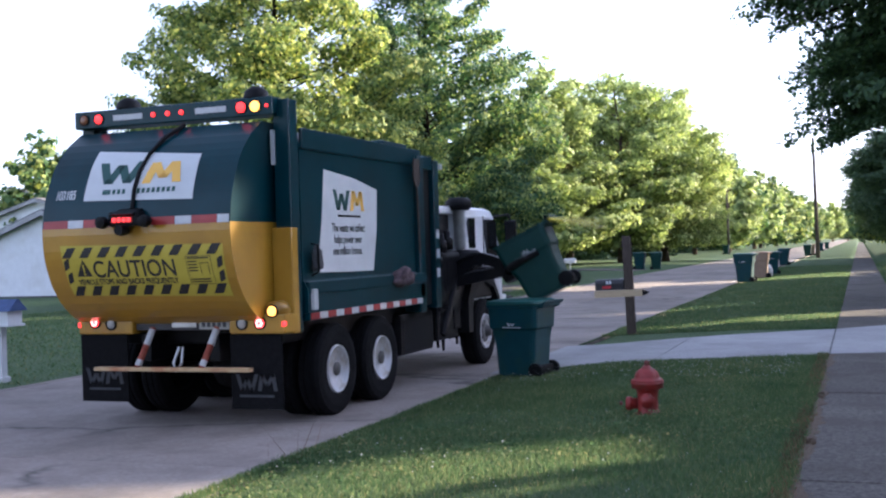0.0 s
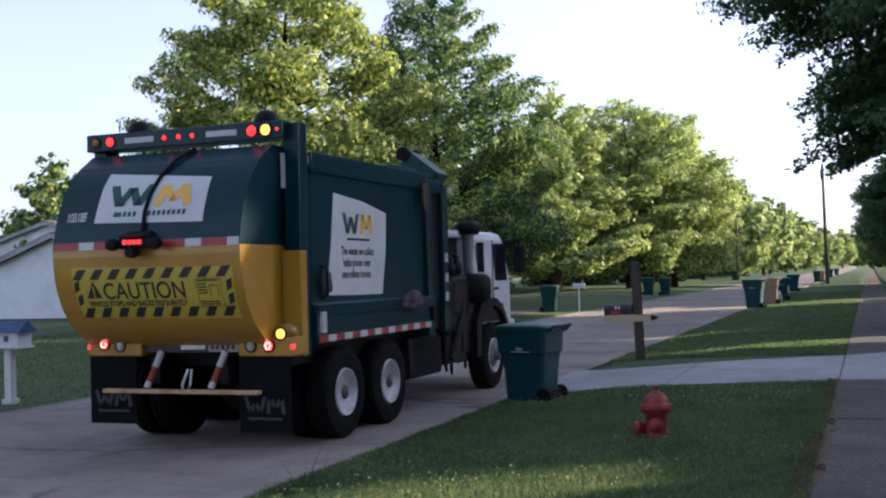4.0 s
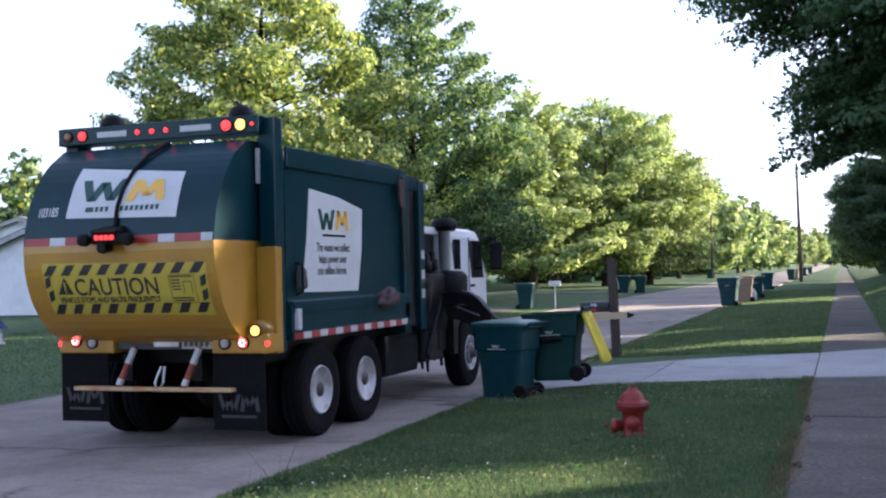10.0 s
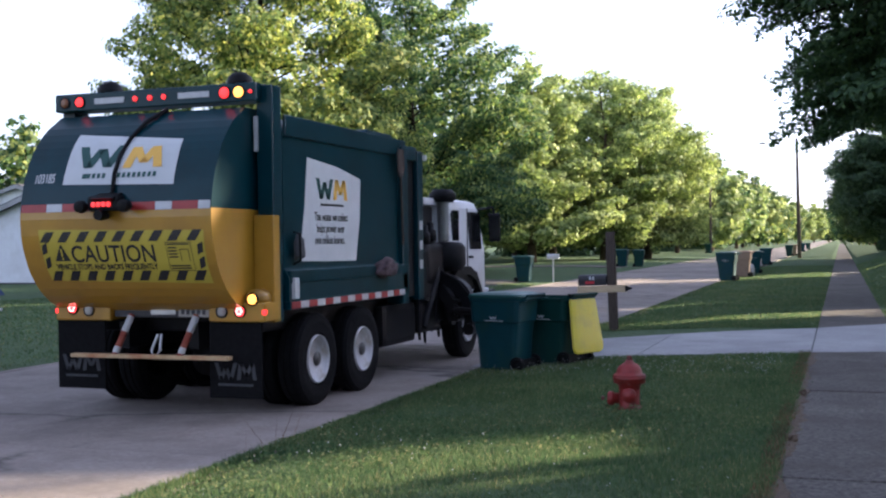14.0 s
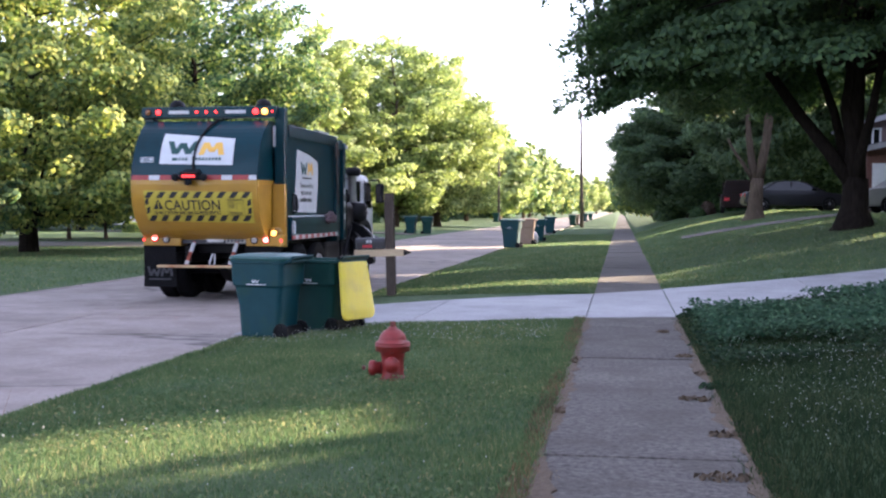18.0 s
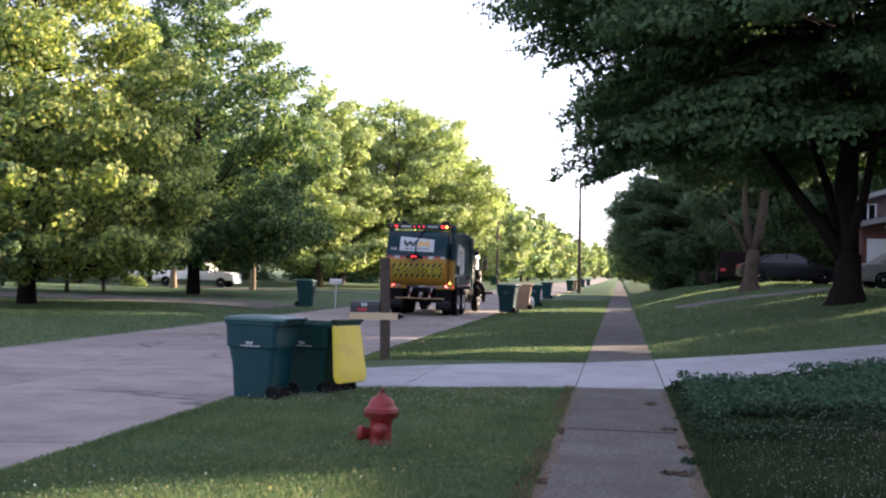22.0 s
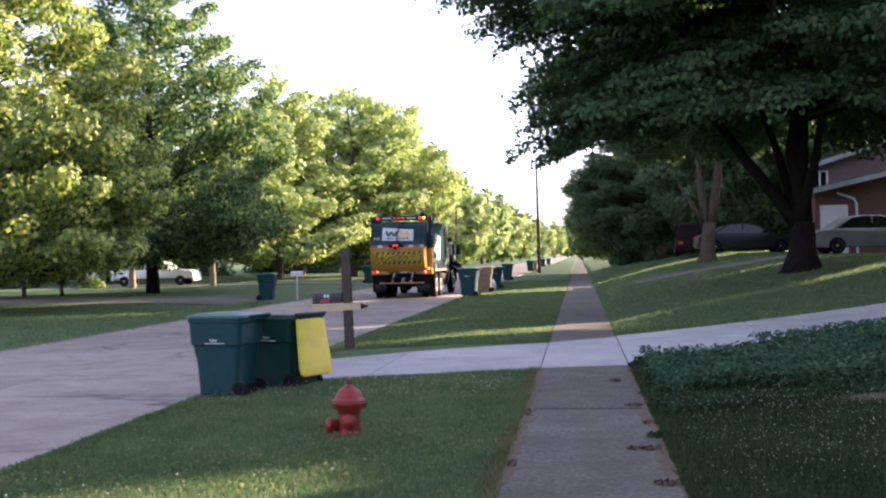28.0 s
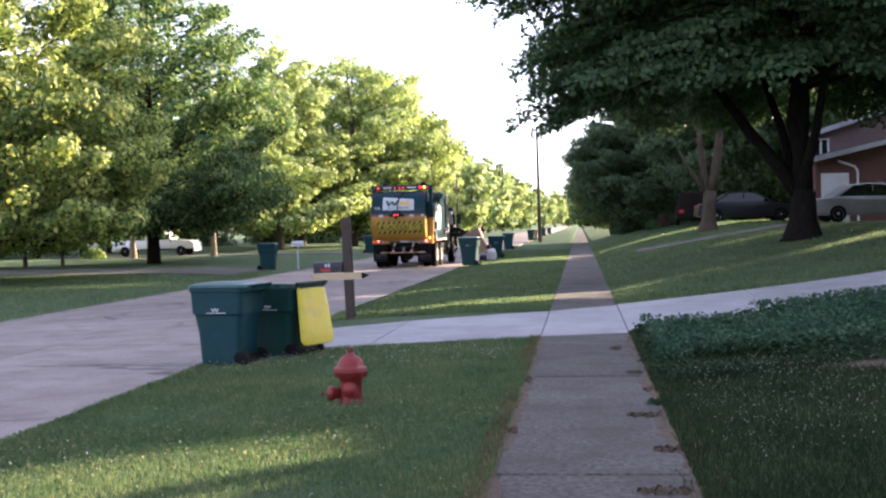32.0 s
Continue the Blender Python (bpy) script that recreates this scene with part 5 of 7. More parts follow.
def wheeled_bin(name, label, m, body_mat, lid_mat, marks=True, group="", H=1.08):
    b = thing(name, label, "trash bin", m, group)
    body_ob = bin_body(body_mat, b, H)
    hinge = Vector((0.40, 0, H + 0.005))
    lid = part("lid", bin_lid_mesh(0.88 if lid_mat == "lid_yellow" else 1.0), lid_mat, b, "")
    lid.matrix_basis = pose(hinge.x, hinge.y, hinge.z, 0, 0, 180)
    part("handle", tube([(0.36, -0.26, H - 0.06), (0.45, -0.25, H - 0.03), (0.46, 0, H - 0.02), (0.45, 0.25, H - 0.03), (0.36, 0.26, H - 0.06)], 0.018, 8), body_mat, b)
    # a flared plate behind the hinge carries the handle
    part("handle_plate", loft([[(0.36, -0.30, H - 0.06), (0.36, 0.30, H - 0.06), (0.36, 0.30, H - 0.02), (0.36, -0.30, H - 0.02)], [(0.45, -0.29, H - 0.03), (0.45, 0.29, H - 0.03), (0.45, 0.29, H), (0.45, -0.29, H)], [(0.51, -0.28, H + 0.025), (0.51, 0.28, H + 0.025), (0.505, 0.28, H + 0.045), (0.505, -0.28, H + 0.045)]]), body_mat, b, "flared rear grip")
    if lid_mat == "lid_yellow":
        part("hinge_bar", lathe([(0.026, -0.31), (0.026, 0.31)], 10, "y"), "black", b, "black hinge rod", at=pose(0.45, 0, H + 0.02))
    part("axle", lathe([(0.014, -0.31), (0.014, 0.31)], 8, "y"), "black", b, at=pose(0.31, 0, 0.11))
    part("wheel_bracket", box(0.0, 0.35, -0.262, 0.262, 0.045, 0.17, 0.02), "black", b, "black wheel carrier")
    for s in (-1, 1):
        part("wheel", lathe([(0.0, -0.024), (0.03, -0.03), (0.035, -0.02), (0.075, -0.018), (0.08, -0.03), (0.105, -0.026), (0.11, -0.012), (0.11, 0.012), (0.105, 0.026), (0.08, 0.03), (0.075, 0.018), (0.035, 0.02), (0.03, 0.03), (0.0, 0.024)], 20, "y"), "black", b, "black plastic wheel", False, pose(0.31, s * 0.27, 0.11))
    part("grip_bar", lathe([(0.018, -0.2), (0.018, 0.2)], 8, "y"), "black", b, at=pose(-0.36, 0, 0.62))
    if marks:
        bmk = bmesh.new()
        peaks = [(-0.09 + 0.026 * k, H - (0.262, 0.30)[k % 2]) for k in range(5)]
        for (xa, za), (xb, zb) in zip(peaks, peaks[1:]):
            loft([[(xa - 0.007, -0.335, za), (xa + 0.007, -0.335, za), (xa + 0.007, -0.312, za), (xa - 0.007, -0.312, za)], [(xb - 0.007, -0.335, zb), (xb + 0.007, -0.335, zb), (xb + 0.007, -0.312, zb), (xb - 0.007, -0.312, zb)]], True, bmk)
        box(-0.17, 0.12, -0.335, -0.312, H - 0.325, H - 0.314, 0, bmk)
        part("logo_mark", bmk, "white_sheet", b, "faded white zigzag mark over a line")
    return b, lid, hinge


def rest_z(x, y):
    return ground_z(x, y) + 0.02


wheeled_bin("wheeled_bin", "closed green wheeled trash bin at the kerb", pose(-4.31, 14.8, -0.15, 0, 0, -12) @ Matrix.Diagonal((0.95, 0.95, 1, 1)), "bin_green", "bin_lid", True, "wheeled bins", 1.02)
bin_two, yellow_lid, LID_HINGE = wheeled_bin("wheeled_bin", "dark-green wheeled bin with its yellow lid hanging open", pose(-3.74, 15.5, -0.13, 0, 0, 2), "bin_green_dark", "lid_yellow", True, "wheeled bins", 0.98)
bin_two.children[0]["label"] = "dark-green bin body"
yellow_lid["label"] = "bright yellow hinged lid"
SHUT = "closed green wheeled bin standing by the street"
wheeled_bin("wheeled_bin", "green wheeled bin beside a brown one", pose(-4.38, 47.6, road_z(48) + 0.02, 0, 0, -8), "bin_green", "bin_lid", True, "wheeled bins", 1.14)
tan_bin, _, _ = wheeled_bin("wheeled_bin", "brown wheeled bin standing by the kerb", pose(-4.1, 51.85, road_z(52) + 0.03, 0, 0, 0), "bin_tan", "bin_tan", False, "wheeled bins", 1.12)
for x, y, r, mat in ((-12.55, 45.6, 180, "bin_green"), (-13.0, 70.6, 175, "bin_green"), (-12.0, 70.8, 185, "bin_green_dark"), (-3.95, 56.5, 10, "bin_green"), (-4.5, 75, 0, "bin_green"), (-4.6, 112, 0, "bin_green_dark"), (-4.3, 113, 10, "bin_tan"), (-4.6, 150, 0, "bin_green"), (-14.6, 134, 180, "bin_green_dark"), (-4.8, 186, 0, "bin_green_dark")):
    wheeled_bin("wheeled_bin", SHUT if mat != "bin_tan" else "brown wheeled bin by the street", pose(x, y, rest_z(x, y), 0, 0, r) @ Matrix.Diagonal((0.9, 0.9, 0.95, 1)), mat, "bin_lid" if mat != "bin_tan" else "bin_tan", y < 60, "wheeled bins", 1.1)


tagged(part("trash_bag", lumpy(3, 0.33, 0.25, 0.34), "bag_white", None, smooth=True, at=pose(-4.0, 53.2, rest_z(-4.0, 53.2) - 0.03)), "white plastic trash bag beside the bins", "trash bag")
tagged(part("trash_bag", lumpy(7, 0.2, 0.2, 0.2), "bag_purple", None, smooth=True, at=pose(-4.25, 52.7, rest_z(-4.25, 52.7) - 0.03)), "dark purple trash bag beside the bins", "trash bag")

# ---- hydrant ----
hyd = thing("fire_hydrant", "short weathered red fire hydrant in the grass", "fire hydrant", pose(-1.92, 10.9, ground_z(-1.92, 10.9) - 0.01, 0, 0, 8) @ Matrix.Diagonal((1, 1, 0.98, 1)))
part("barrel", lathe([(0.13, -0.05), (0.13, 0.02), (0.105, 0.035), (0.098, 0.06), (0.10, 0.20), (0.11, 0.25), (0.155, 0.275), (0.155, 0.305), (0.16, 0.31), (0.16, 0.335)], 28), "hydrant_red", hyd, "", True)
part("bonnet", lathe([(0.16, 0.336), (0.155, 0.35), (0.128, 0.358), (0.122, 0.385), (0.108, 0.42), (0.08, 0.45), (0.045, 0.468), (0.036, 0.49), (0.0, 0.492)], 28), "hydrant_red", hyd, "red domed bonnet", True)
part("top_nut", lathe([(0.028, 0.49), (0.028, 0.53), (0.018, 0.538), (0.0, 0.54)], 5), "hydrant_dark", hyd)
out = part("outlet", lathe([(0.055, -0.10), (0.055, -0.15), (0.07, -0.155), (0.07, -0.20), (0.05, -0.215), (0.0, -0.22)], 20, "x"), "hydrant_red", hyd, "capped red side outlet", True, pose(0, 0, 0.11))
part("outlet_nut", lathe([(0.022, -0.245), (0.022, -0.275), (0.0, -0.276)], 5, "x"), "hydrant_dark", out)
part("outlet", lathe([(0.055, -0.10), (0.055, -0.15), (0.07, -0.155), (0.07, -0.20), (0.0, -0.21)], 20, "y"), "hydrant_red", hyd, "", True, pose(0, 0, 0.16))
for k in range(8):
    a = 2 * math.pi * k / 8
    part("flange_bolt", lathe([(0.012, 0.26), (0.012, 0.345), (0.0, 0.346)], 6), "hydrant_dark", hyd, at=pose(0.14 * math.cos(a), 0.14 * math.sin(a), 0))

# ---- mailboxes ----
mb = thing("mailbox", "black mailbox on a plank across a tall wooden post", "mailbox", pose(-4.09, 21.4, ground_z(-4.09, 21.4) - 0.02, 0, -1.6, 0))
part("post", box(-0.08, 0.08, -0.08, 0.08, -0.3, 1.92, 0.012), "post_wood", mb, "weathered square wooden post")
plank = part("plank", extrude_poly([(-0.66, 0.76), (0.28, 0.76), (0.36, 0.80), (0.36, 0.85), (0.28, 0.89), (-0.66, 0.89)], -0.125, -0.081, "y"), "plank", mb, "pale pencil-shaped plank")
part("plank_tip", extrude_poly([(0.27, 0.765), (0.40, 0.815), (0.40, 0.835), (0.27, 0.885)], -0.130, -0.076, "y"), "black", plank)
prof = [(-0.10, 0.0), (0.10, 0.0), (0.10, 0.12)] + [(0.10 * math.cos(a), 0.12 + 0.09 * math.sin(a)) for a in np.linspace(0, math.pi, 9)[1:-1]] + [(-0.10, 0.12)]
shell_ob = part("box", extrude_poly([(a - 0.02, c + 0.90) for a, c in prof], -0.62, -0.09), "mailbox_black", mb, "black arched mailbox")
part("door", extrude_poly([(a * 1.04 - 0.02, c * 1.03 + 0.897) for a, c in prof], -0.635, -0.621), "mailbox_black", shell_ob)
part("flag", box(-0.50, -0.32, -0.130, -0.122, 0.93, 0.98), "mail_red", shell_ob, "red flag")
b = bmesh.new()
for k in range(2):
    box(-0.42 + 0.06 * k, -0.38 + 0.06 * k, -0.128, -0.121, 1.01, 1.07, 0, b)
part("number_bars", b, "white_sheet", shell_ob, "white bars")

lm = thing("mailbox", "white house-shaped mailbox with a blue roof", "mailbox", pose(-11.92, 13.2, ground_z(-11.92, 13.2) - 0.02, 0, 0, 0))
part("post", box(-0.06, 0.06, -0.06, 0.06, -0.2, 0.86, 0.008), "white_paint", lm)
part("post_foot", box(-0.09, 0.09, -0.09, 0.09, -0.2, 0.10, 0.008), "white_paint", lm)
part("house_box", box(-0.30, 0.28, -0.15, 0.15, 0.88, 1.10, 0.01), "white_paint", lm)
part("shelf", box(-0.33, 0.31, -0.18, 0.18, 0.85, 0.885, 0.006), "white_paint", lm)
part("roof", extrude_poly([(-0.20, 1.08), (0.20, 1.08), (0.02, 1.25), (-0.02, 1.25)], -0.36, 0.34), "mail_blue", lm, "blue gabled roof")
part("little_window", box(0.03, 0.11, -0.158, -0.151, 0.95, 1.04), "mail_blue", lm)

sg = thing("mailbox", "small white mailbox on a thin post", "mailbox", pose(-11.5, 46.5, ground_z(-11.5, 46.5) - 0.02))
part("post", tube([(0, 0, -0.2), (0, 0, 1.0)], 0.03, 8), "white_paint", sg)
part("box", extrude_poly([(a, c + 1.0) for a, c in prof], -0.25, 0.25), "white_paint", sg)

# ---- poles ----
up = thing("utility_pole", "slim leaning wooden utility pole with a street lamp", "utility pole", pose(-3.25, 99, ground_z(-3.25, 99) - 0.1, 0, -0.7, 0))
part("pole", tube([(0, 0, -0.6), (0, 0, 4), (0, 0, 10.2)], [0.17, 0.15, 0.10], 12), "pole_wood", up, "", True)
arm = part("lamp_arm", tube([(0, 0, 9.2), (-1.2, 0, 9.7), (-2.6, -0.2, 9.9)], [0.035, 0.03, 0.025], 8), "steel", up)
part("lamp_head", loft([round_rect(0.5, 0.2, 0.06, 9.83, -2.8, -0.2), round_rect(0.62, 0.26, 0.08, 9.90, -2.8, -0.2), round_rect(0.45, 0.18, 0.06, 9.98, -2.75, -0.2)]), "steel", arm)
up2 = thing("utility_pole", "far wooden utility pole among the trees", "utility pole", pose(-14.5, 136, -0.1))
part("pole", tube([(0, 0, -0.6), (0, 0, 4), (0, 0, 9.0)], [0.16, 0.14, 0.10], 10), "pole_wood", up2, "", True)
part("crossarm", box(-0.9, 0.9, -0.06, 0.06, 8.4, 8.5), "pole_wood", up2)
fp = thing("flagpole", "thin white pole with a dark furled flag", "flagpole", pose(-30.8, 39.6, ground_z(-30.8, 39.6), 0, -1.5, 0))
part("pole", tube([(0, 0, -0.2), (0, 0, 3), (0, 0, 5.9)], [0.05, 0.045, 0.035], 10), "white_paint", fp, "", True)
part("flag", lathe([(0.02, 2.95), (0.12, 3.05), (0.15, 3.5), (0.1, 3.75), (0.02, 3.8)], 10), "black", fp, "dark furled flag", True, pose(-0.1, -0.05, 0))

# ---- houses ----
def gable_house(name, label, x0, x1, y0, y1, z0, eave, ridge, wall_mat, roof_mat, over=0.35, along="y"):
    h = thing(name, label, "house", None)
    t = 0.2
    cx = (x0 + x1) / 2
    for nm, y in (("wall_front", y0), ("wall_back", y1 - t)):
        part(nm, extrude_poly([(x0, z0), (x1, z0), (x1, eave), (cx, ridge), (x0, eave)], y, y + t, "y"), wall_mat, h)
    for nm, x in (("wall_side", x0), ("wall_side", x1 - t)):
        part(nm, box(x, x + t, y0 + t, y1 - t, z0, eave), wall_mat, h)
    slope = (ridge - eave) / (cx - x0)
    for s in (-1, 1):
        xe = cx + s * ((x1 - x0) / 2 + over)
        ze = eave - slope * over
        part("roof_slope", extrude_poly([(cx, ridge + 0.05), (xe, ze + 0.05), (xe, ze + 0.2), (cx, ridge + 0.22)], y0 - over, y1 + over, "y"), roof_mat, h)
        part("barge_board", extrude_poly([(cx, ridge - 0.06), (xe, ze - 0.06), (xe, ze + 0.16), (cx, ridge + 0.16)], y0 - over - 0.03, y0 - over - 0.002, "y"), "fascia", h)
    return h


def house_window(h, x0, x1, z0, z1, y, panes=2):
    fr = bmesh.new()
    box(x0 - 0.06, x1 + 0.06, y - 0.06, y - 0.001, z0 - 0.06, z0, 0, fr)
    box(x0 - 0.06, x1 + 0.06, y - 0.06, y - 0.001, z1, z1 + 0.06, 0, fr)
    for k in range(panes + 1):
        x = x0 + (x1 - x0) * k / panes
        box(x - 0.04, x + 0.04, y - 0.06, y - 0.001, z0, z1, 0, fr)
    w = part("window", fr, "white_paint", h)
    for k in range(panes):
        a = x0 + (x1 - x0) * k / panes + 0.04
        c = x0 + (x1 - x0) * (k + 1) / panes - 0.04
        part("pane", box(a, c, y - 0.03, y - 0.015, z0, z1), "glass_dark", w)
    return w


garage = gable_house("garage", "white low garage with grey gabled roof", -38.0, -30.4, 41.0, 50.5, -0.3, 2.45, 3.8, "siding_white", "roof_grey")
part("foundation", box(-37.99, -30.41, 40.96, 41.0, -0.3, 0.12), "roof_dark", garage)
back_house = gable_house("house", "white two-storey house behind the garage", -56.0, -38.5, 56.0, 67.0, -0.3, 3.0, 5.4, "siding_white", "roof_grey")
house_window(back_house, -43.5, -42.1, 1.0, 2.4, 56.0)

zr = 1.35
brick_house = gable_house("house", "red-brown brick and siding house on the rise", 11.0, 25.0, 55.0, 59.5, zr - 0.6, 5.4, 7.6, "siding_pink", "roof_dark", 0.5)
house_window(brick_house, 11.1, 11.78, 4.28, 5.2, 55.0, 2)
wing = gable_house("house_wing", "brick garage wing with a dark shingle roof", 10.3, 26.0, 50.5, 54.95, zr - 0.6, 4.05, 5.8, "brick", "roof_dark", 0.5)
gd = part("garage_door", box(10.5, 11.65, 50.44, 50.495, zr, zr + 2.12), "white_paint", wing, "white panelled garage door")
for k in range(4):
    part("door_panel", box(10.55 + 0.55 * (k % 2), 11.03 + 0.57 * (k % 2), 50.415, 50.439, zr + 0.08 + 1.0 * (k // 2), zr + 1.0 + 1.04 * (k // 2), 0.01), "white_paint", gd)
part("downpipe", tube([(11.2, 50.4, 3.98), (11.9, 50.4, 3.72), (12.0, 50.4, 3.5), (12.0, 50.4, zr)], 0.05, 8), "white_paint", wing)
# Out of view; added as a blocker for sun from the right
gable_house("house", "unseen brick house added to block low sun", 15.0, 27.0, -22.0, -1.5, -0.3, 5.2, 8.6, "brick", "roof_dark", 0.5)


# ---- cars ----
def car(name, label, m, paint, L=4.7, W=1.78, H=1.44, kind="sedan"):
    """A car that points along +x."""
    c = thing(name, label, "car", m)
    h = L / 2
    if kind == "sedan":
        low = [(-h, 0.45), (-h + 0.02, 0.82), (-h + 0.25, 0.93), (-1.25, 0.97), (1.05, 0.95), (h - 0.35, 0.80), (h - 0.05, 0.66), (h, 0.42), (h - 0.1, 0.24), (-h + 0.1, 0.26)]
        top = [(-1.75, 0.94), (-1.05, H - 0.06), (-0.55, H), (0.15, H - 0.02), (0.45, H - 0.10), (1.35, 0.93)]
    elif kind == "suv":
        low = [(-h, 0.5), (-h, 0.98), (-h + 0.1, 1.02), (1.1, 1.02), (h - 0.3, 0.92), (h, 0.75), (h, 0.4), (-h + 0.1, 0.36)]
        top = [(-h + 0.03, 1.0), (-h + 0.22, H), (0.4, H), (1.25, 1.0)]
    else:
        low = [(-h, 0.55), (-h, 1.0), (-0.5, 1.0), (1.2, 1.02), (h - 0.25, 0.95), (h, 0.8), (h, 0.45), (-h + 0.1, 0.45)]
        top = [(-0.55, 1.0), (-0.45, H), (0.55, H), (1.25, 1.0)]
    b = extrude_poly(low, -W / 2, W / 2, "y")
    bmesh.ops.bevel(b, geom=b.edges[:], offset=0.05, segments=2, affect="EDGES", profile=0.6)
    part("body", b, paint, c, "", True)
    mid_x = sum(x for x, _ in top) / len(top)
    rings = []
    for w in (-W / 2 + 0.04, W / 2 - 0.04):
        ring = []
        for x, z in top:
            f = (z - 0.94) / (H - 0.94)
            ring.append((x, w * (1 - 0.17 * max(f, 0)), z))
        rings.append(ring)
    b = loft(rings)
    bmesh.ops.bevel(b, geom=b.edges[:], offset=0.04, segments=2, affect="EDGES", profile=0.6)
    part("cabin", b, paint, c, "", True)
    for s in (-1, 1):
        pts = []
        for x, z in top:
            zz = 0.97 + (z - 0.94) * 0.86
            pts.append((mid_x + (x - mid_x) * 0.86, zz))
        ring1 = [(x, s * (W / 2 - 0.03) * (1 - 0.17 * max((z - 0.94) / (H - 0.94), 0)), z) for x, z in pts]
        ring2 = [(x, y - s * 0.05, z) for x, y, z in ring1]
        part("side_window", loft([ring2, ring1]), "glass_dark", c)
        part("pillar", box(mid_x - 0.03, mid_x + 0.03, s * (W / 2 - 0.14) - 0.05, s * (W / 2 - 0.14) + 0.075, 0.97, H - 0.08), paint, c)
        for x in (-h + 0.85, h - 0.85):
            wh = part("wheel", lathe([(0.0, -0.1), (0.2, -0.1), (0.31, -0.09), (0.325, -0.05), (0.325, 0.05), (0.31, 0.09), (0.2, 0.1), (0.0, 0.1)], 24, "y"), "rubber", c, "", False, pose(x, s * (W / 2 - 0.09), 0.325))
            part("rim", lathe([(0.2, 0.0), (0.2, 0.102), (0.17, 0.09), (0.06, 0.085), (0.05, 0.105), (0.0, 0.106)], 16, "y"), "steel", wh, at=pose(0, 0, 0, 0, 0, 0 if s > 0 else 180))
        part("tail_light", box(-h - 0.012, -h + 0.03, s * (W / 2 - 0.28) - 0.14, s * (W / 2 - 0.28) + 0.14, 0.68, 0.84, 0.01), "mail_red", c)
        part("head_light", box(h - 0.12, h + 0.0, s * (W / 2 - 0.3) - 0.14, s * (W / 2 - 0.3) + 0.14, 0.58, 0.72, 0.01), "clear_lens", c)
        part("door_mirror", box(0.95, 1.08, s * (W / 2 + 0.07) - 0.07, s * (W / 2 + 0.07) + 0.07, 0.95, 1.07, 0.02), paint, c)
    part("bumper", box(-h - 0.04, -h + 0.1, -W / 2 + 0.1, W / 2 - 0.1, 0.32, 0.55, 0.03), paint, c)
    part("bumper", box(h - 0.1, h + 0.04, -W / 2 + 0.1, W / 2 - 0.1, 0.28, 0.5, 0.03), paint, c)
    return c


def parked(name, label, x, y, turn, paint, **k):
    return car(name, label, pose(x, y, ground_z(x, y) + 0.035, 0, 0, turn), paint, **k)


parked("car", "dark grey sedan parked on the raised lawn", 8.4, 58.0, 2, "car_grey", L=4.8)
parked("car", "champagne silver sedan parked on the lawn drive", 11.4, 45.6, 3, "car_silver", L=4.8, H=1.47)
parked("car", "dark red van parked behind a tree", 6.6, 66.0, 86, "car_black", L=4.8, W=1.9, H=1.8, kind="suv")
parked("car", "white pickup truck parked on a far driveway", -26.8, 70.2, 4, "car_white", L=5.3, W=1.95, H=1.75, kind="pickup")
parked("car", "pale van parked by the far house", -33.5, 70.5, 20, "car_white", L=4.8, W=1.9, H=1.75, kind="suv")

# ---- trees of the high side, and unseen trees added to shade the street ----
def forked_trunk(seed, h, r):
    bm = bmesh.new()
    rr = np.random.default_rng(seed)
    tube([(0, 0, -0.4), (0, 0, 0.0), (0.02, 0, 0.5), (0.05, 0, 1.3)], [r * 3.0, r * 1.75, r * 1.16, r], 14, bm)
    for k, (a, lean, l, q) in enumerate(((2.48, 0.68, 5.2, 0.66), (2.6, 0.06, 5.6, 0.86), (1.6, 0.4, 5.4, 0.5), (4.4, 0.45, 5.0, 0.5))):
        p = [(0.05, 0, 1.0)]
        for j in range(1, 6):
            f = j / 5
            p.append((0.05 + math.cos(a) * lean * l * f + rr.normal(0, 0.06), math.sin(a) * lean * l * f + rr.normal(0, 0.06), 1.0 + l * f * (1 - 0.1 * f)))
        tube(p, [r * q * (1 - 0.13 * j) for j in range(6)], 9, bm)
    me = bpy.data.meshes.new("forked_stem")
    bmesh.ops.recalc_face_normals(bm, faces=bm.faces)
    bm.to_mesh(me)
    bm.free()
    me.shade_smooth()
    me.materials.append(M["bark_shaded"])
    return me


r2 = plant(dark_g, "bark_shaded", "large dark spreading maple with a thick forked trunk", 6.5, 33.7, 30, 1.05)
share("forked_stem", forked_trunk(5, 6, 0.32), r2, Matrix.Identity(4))


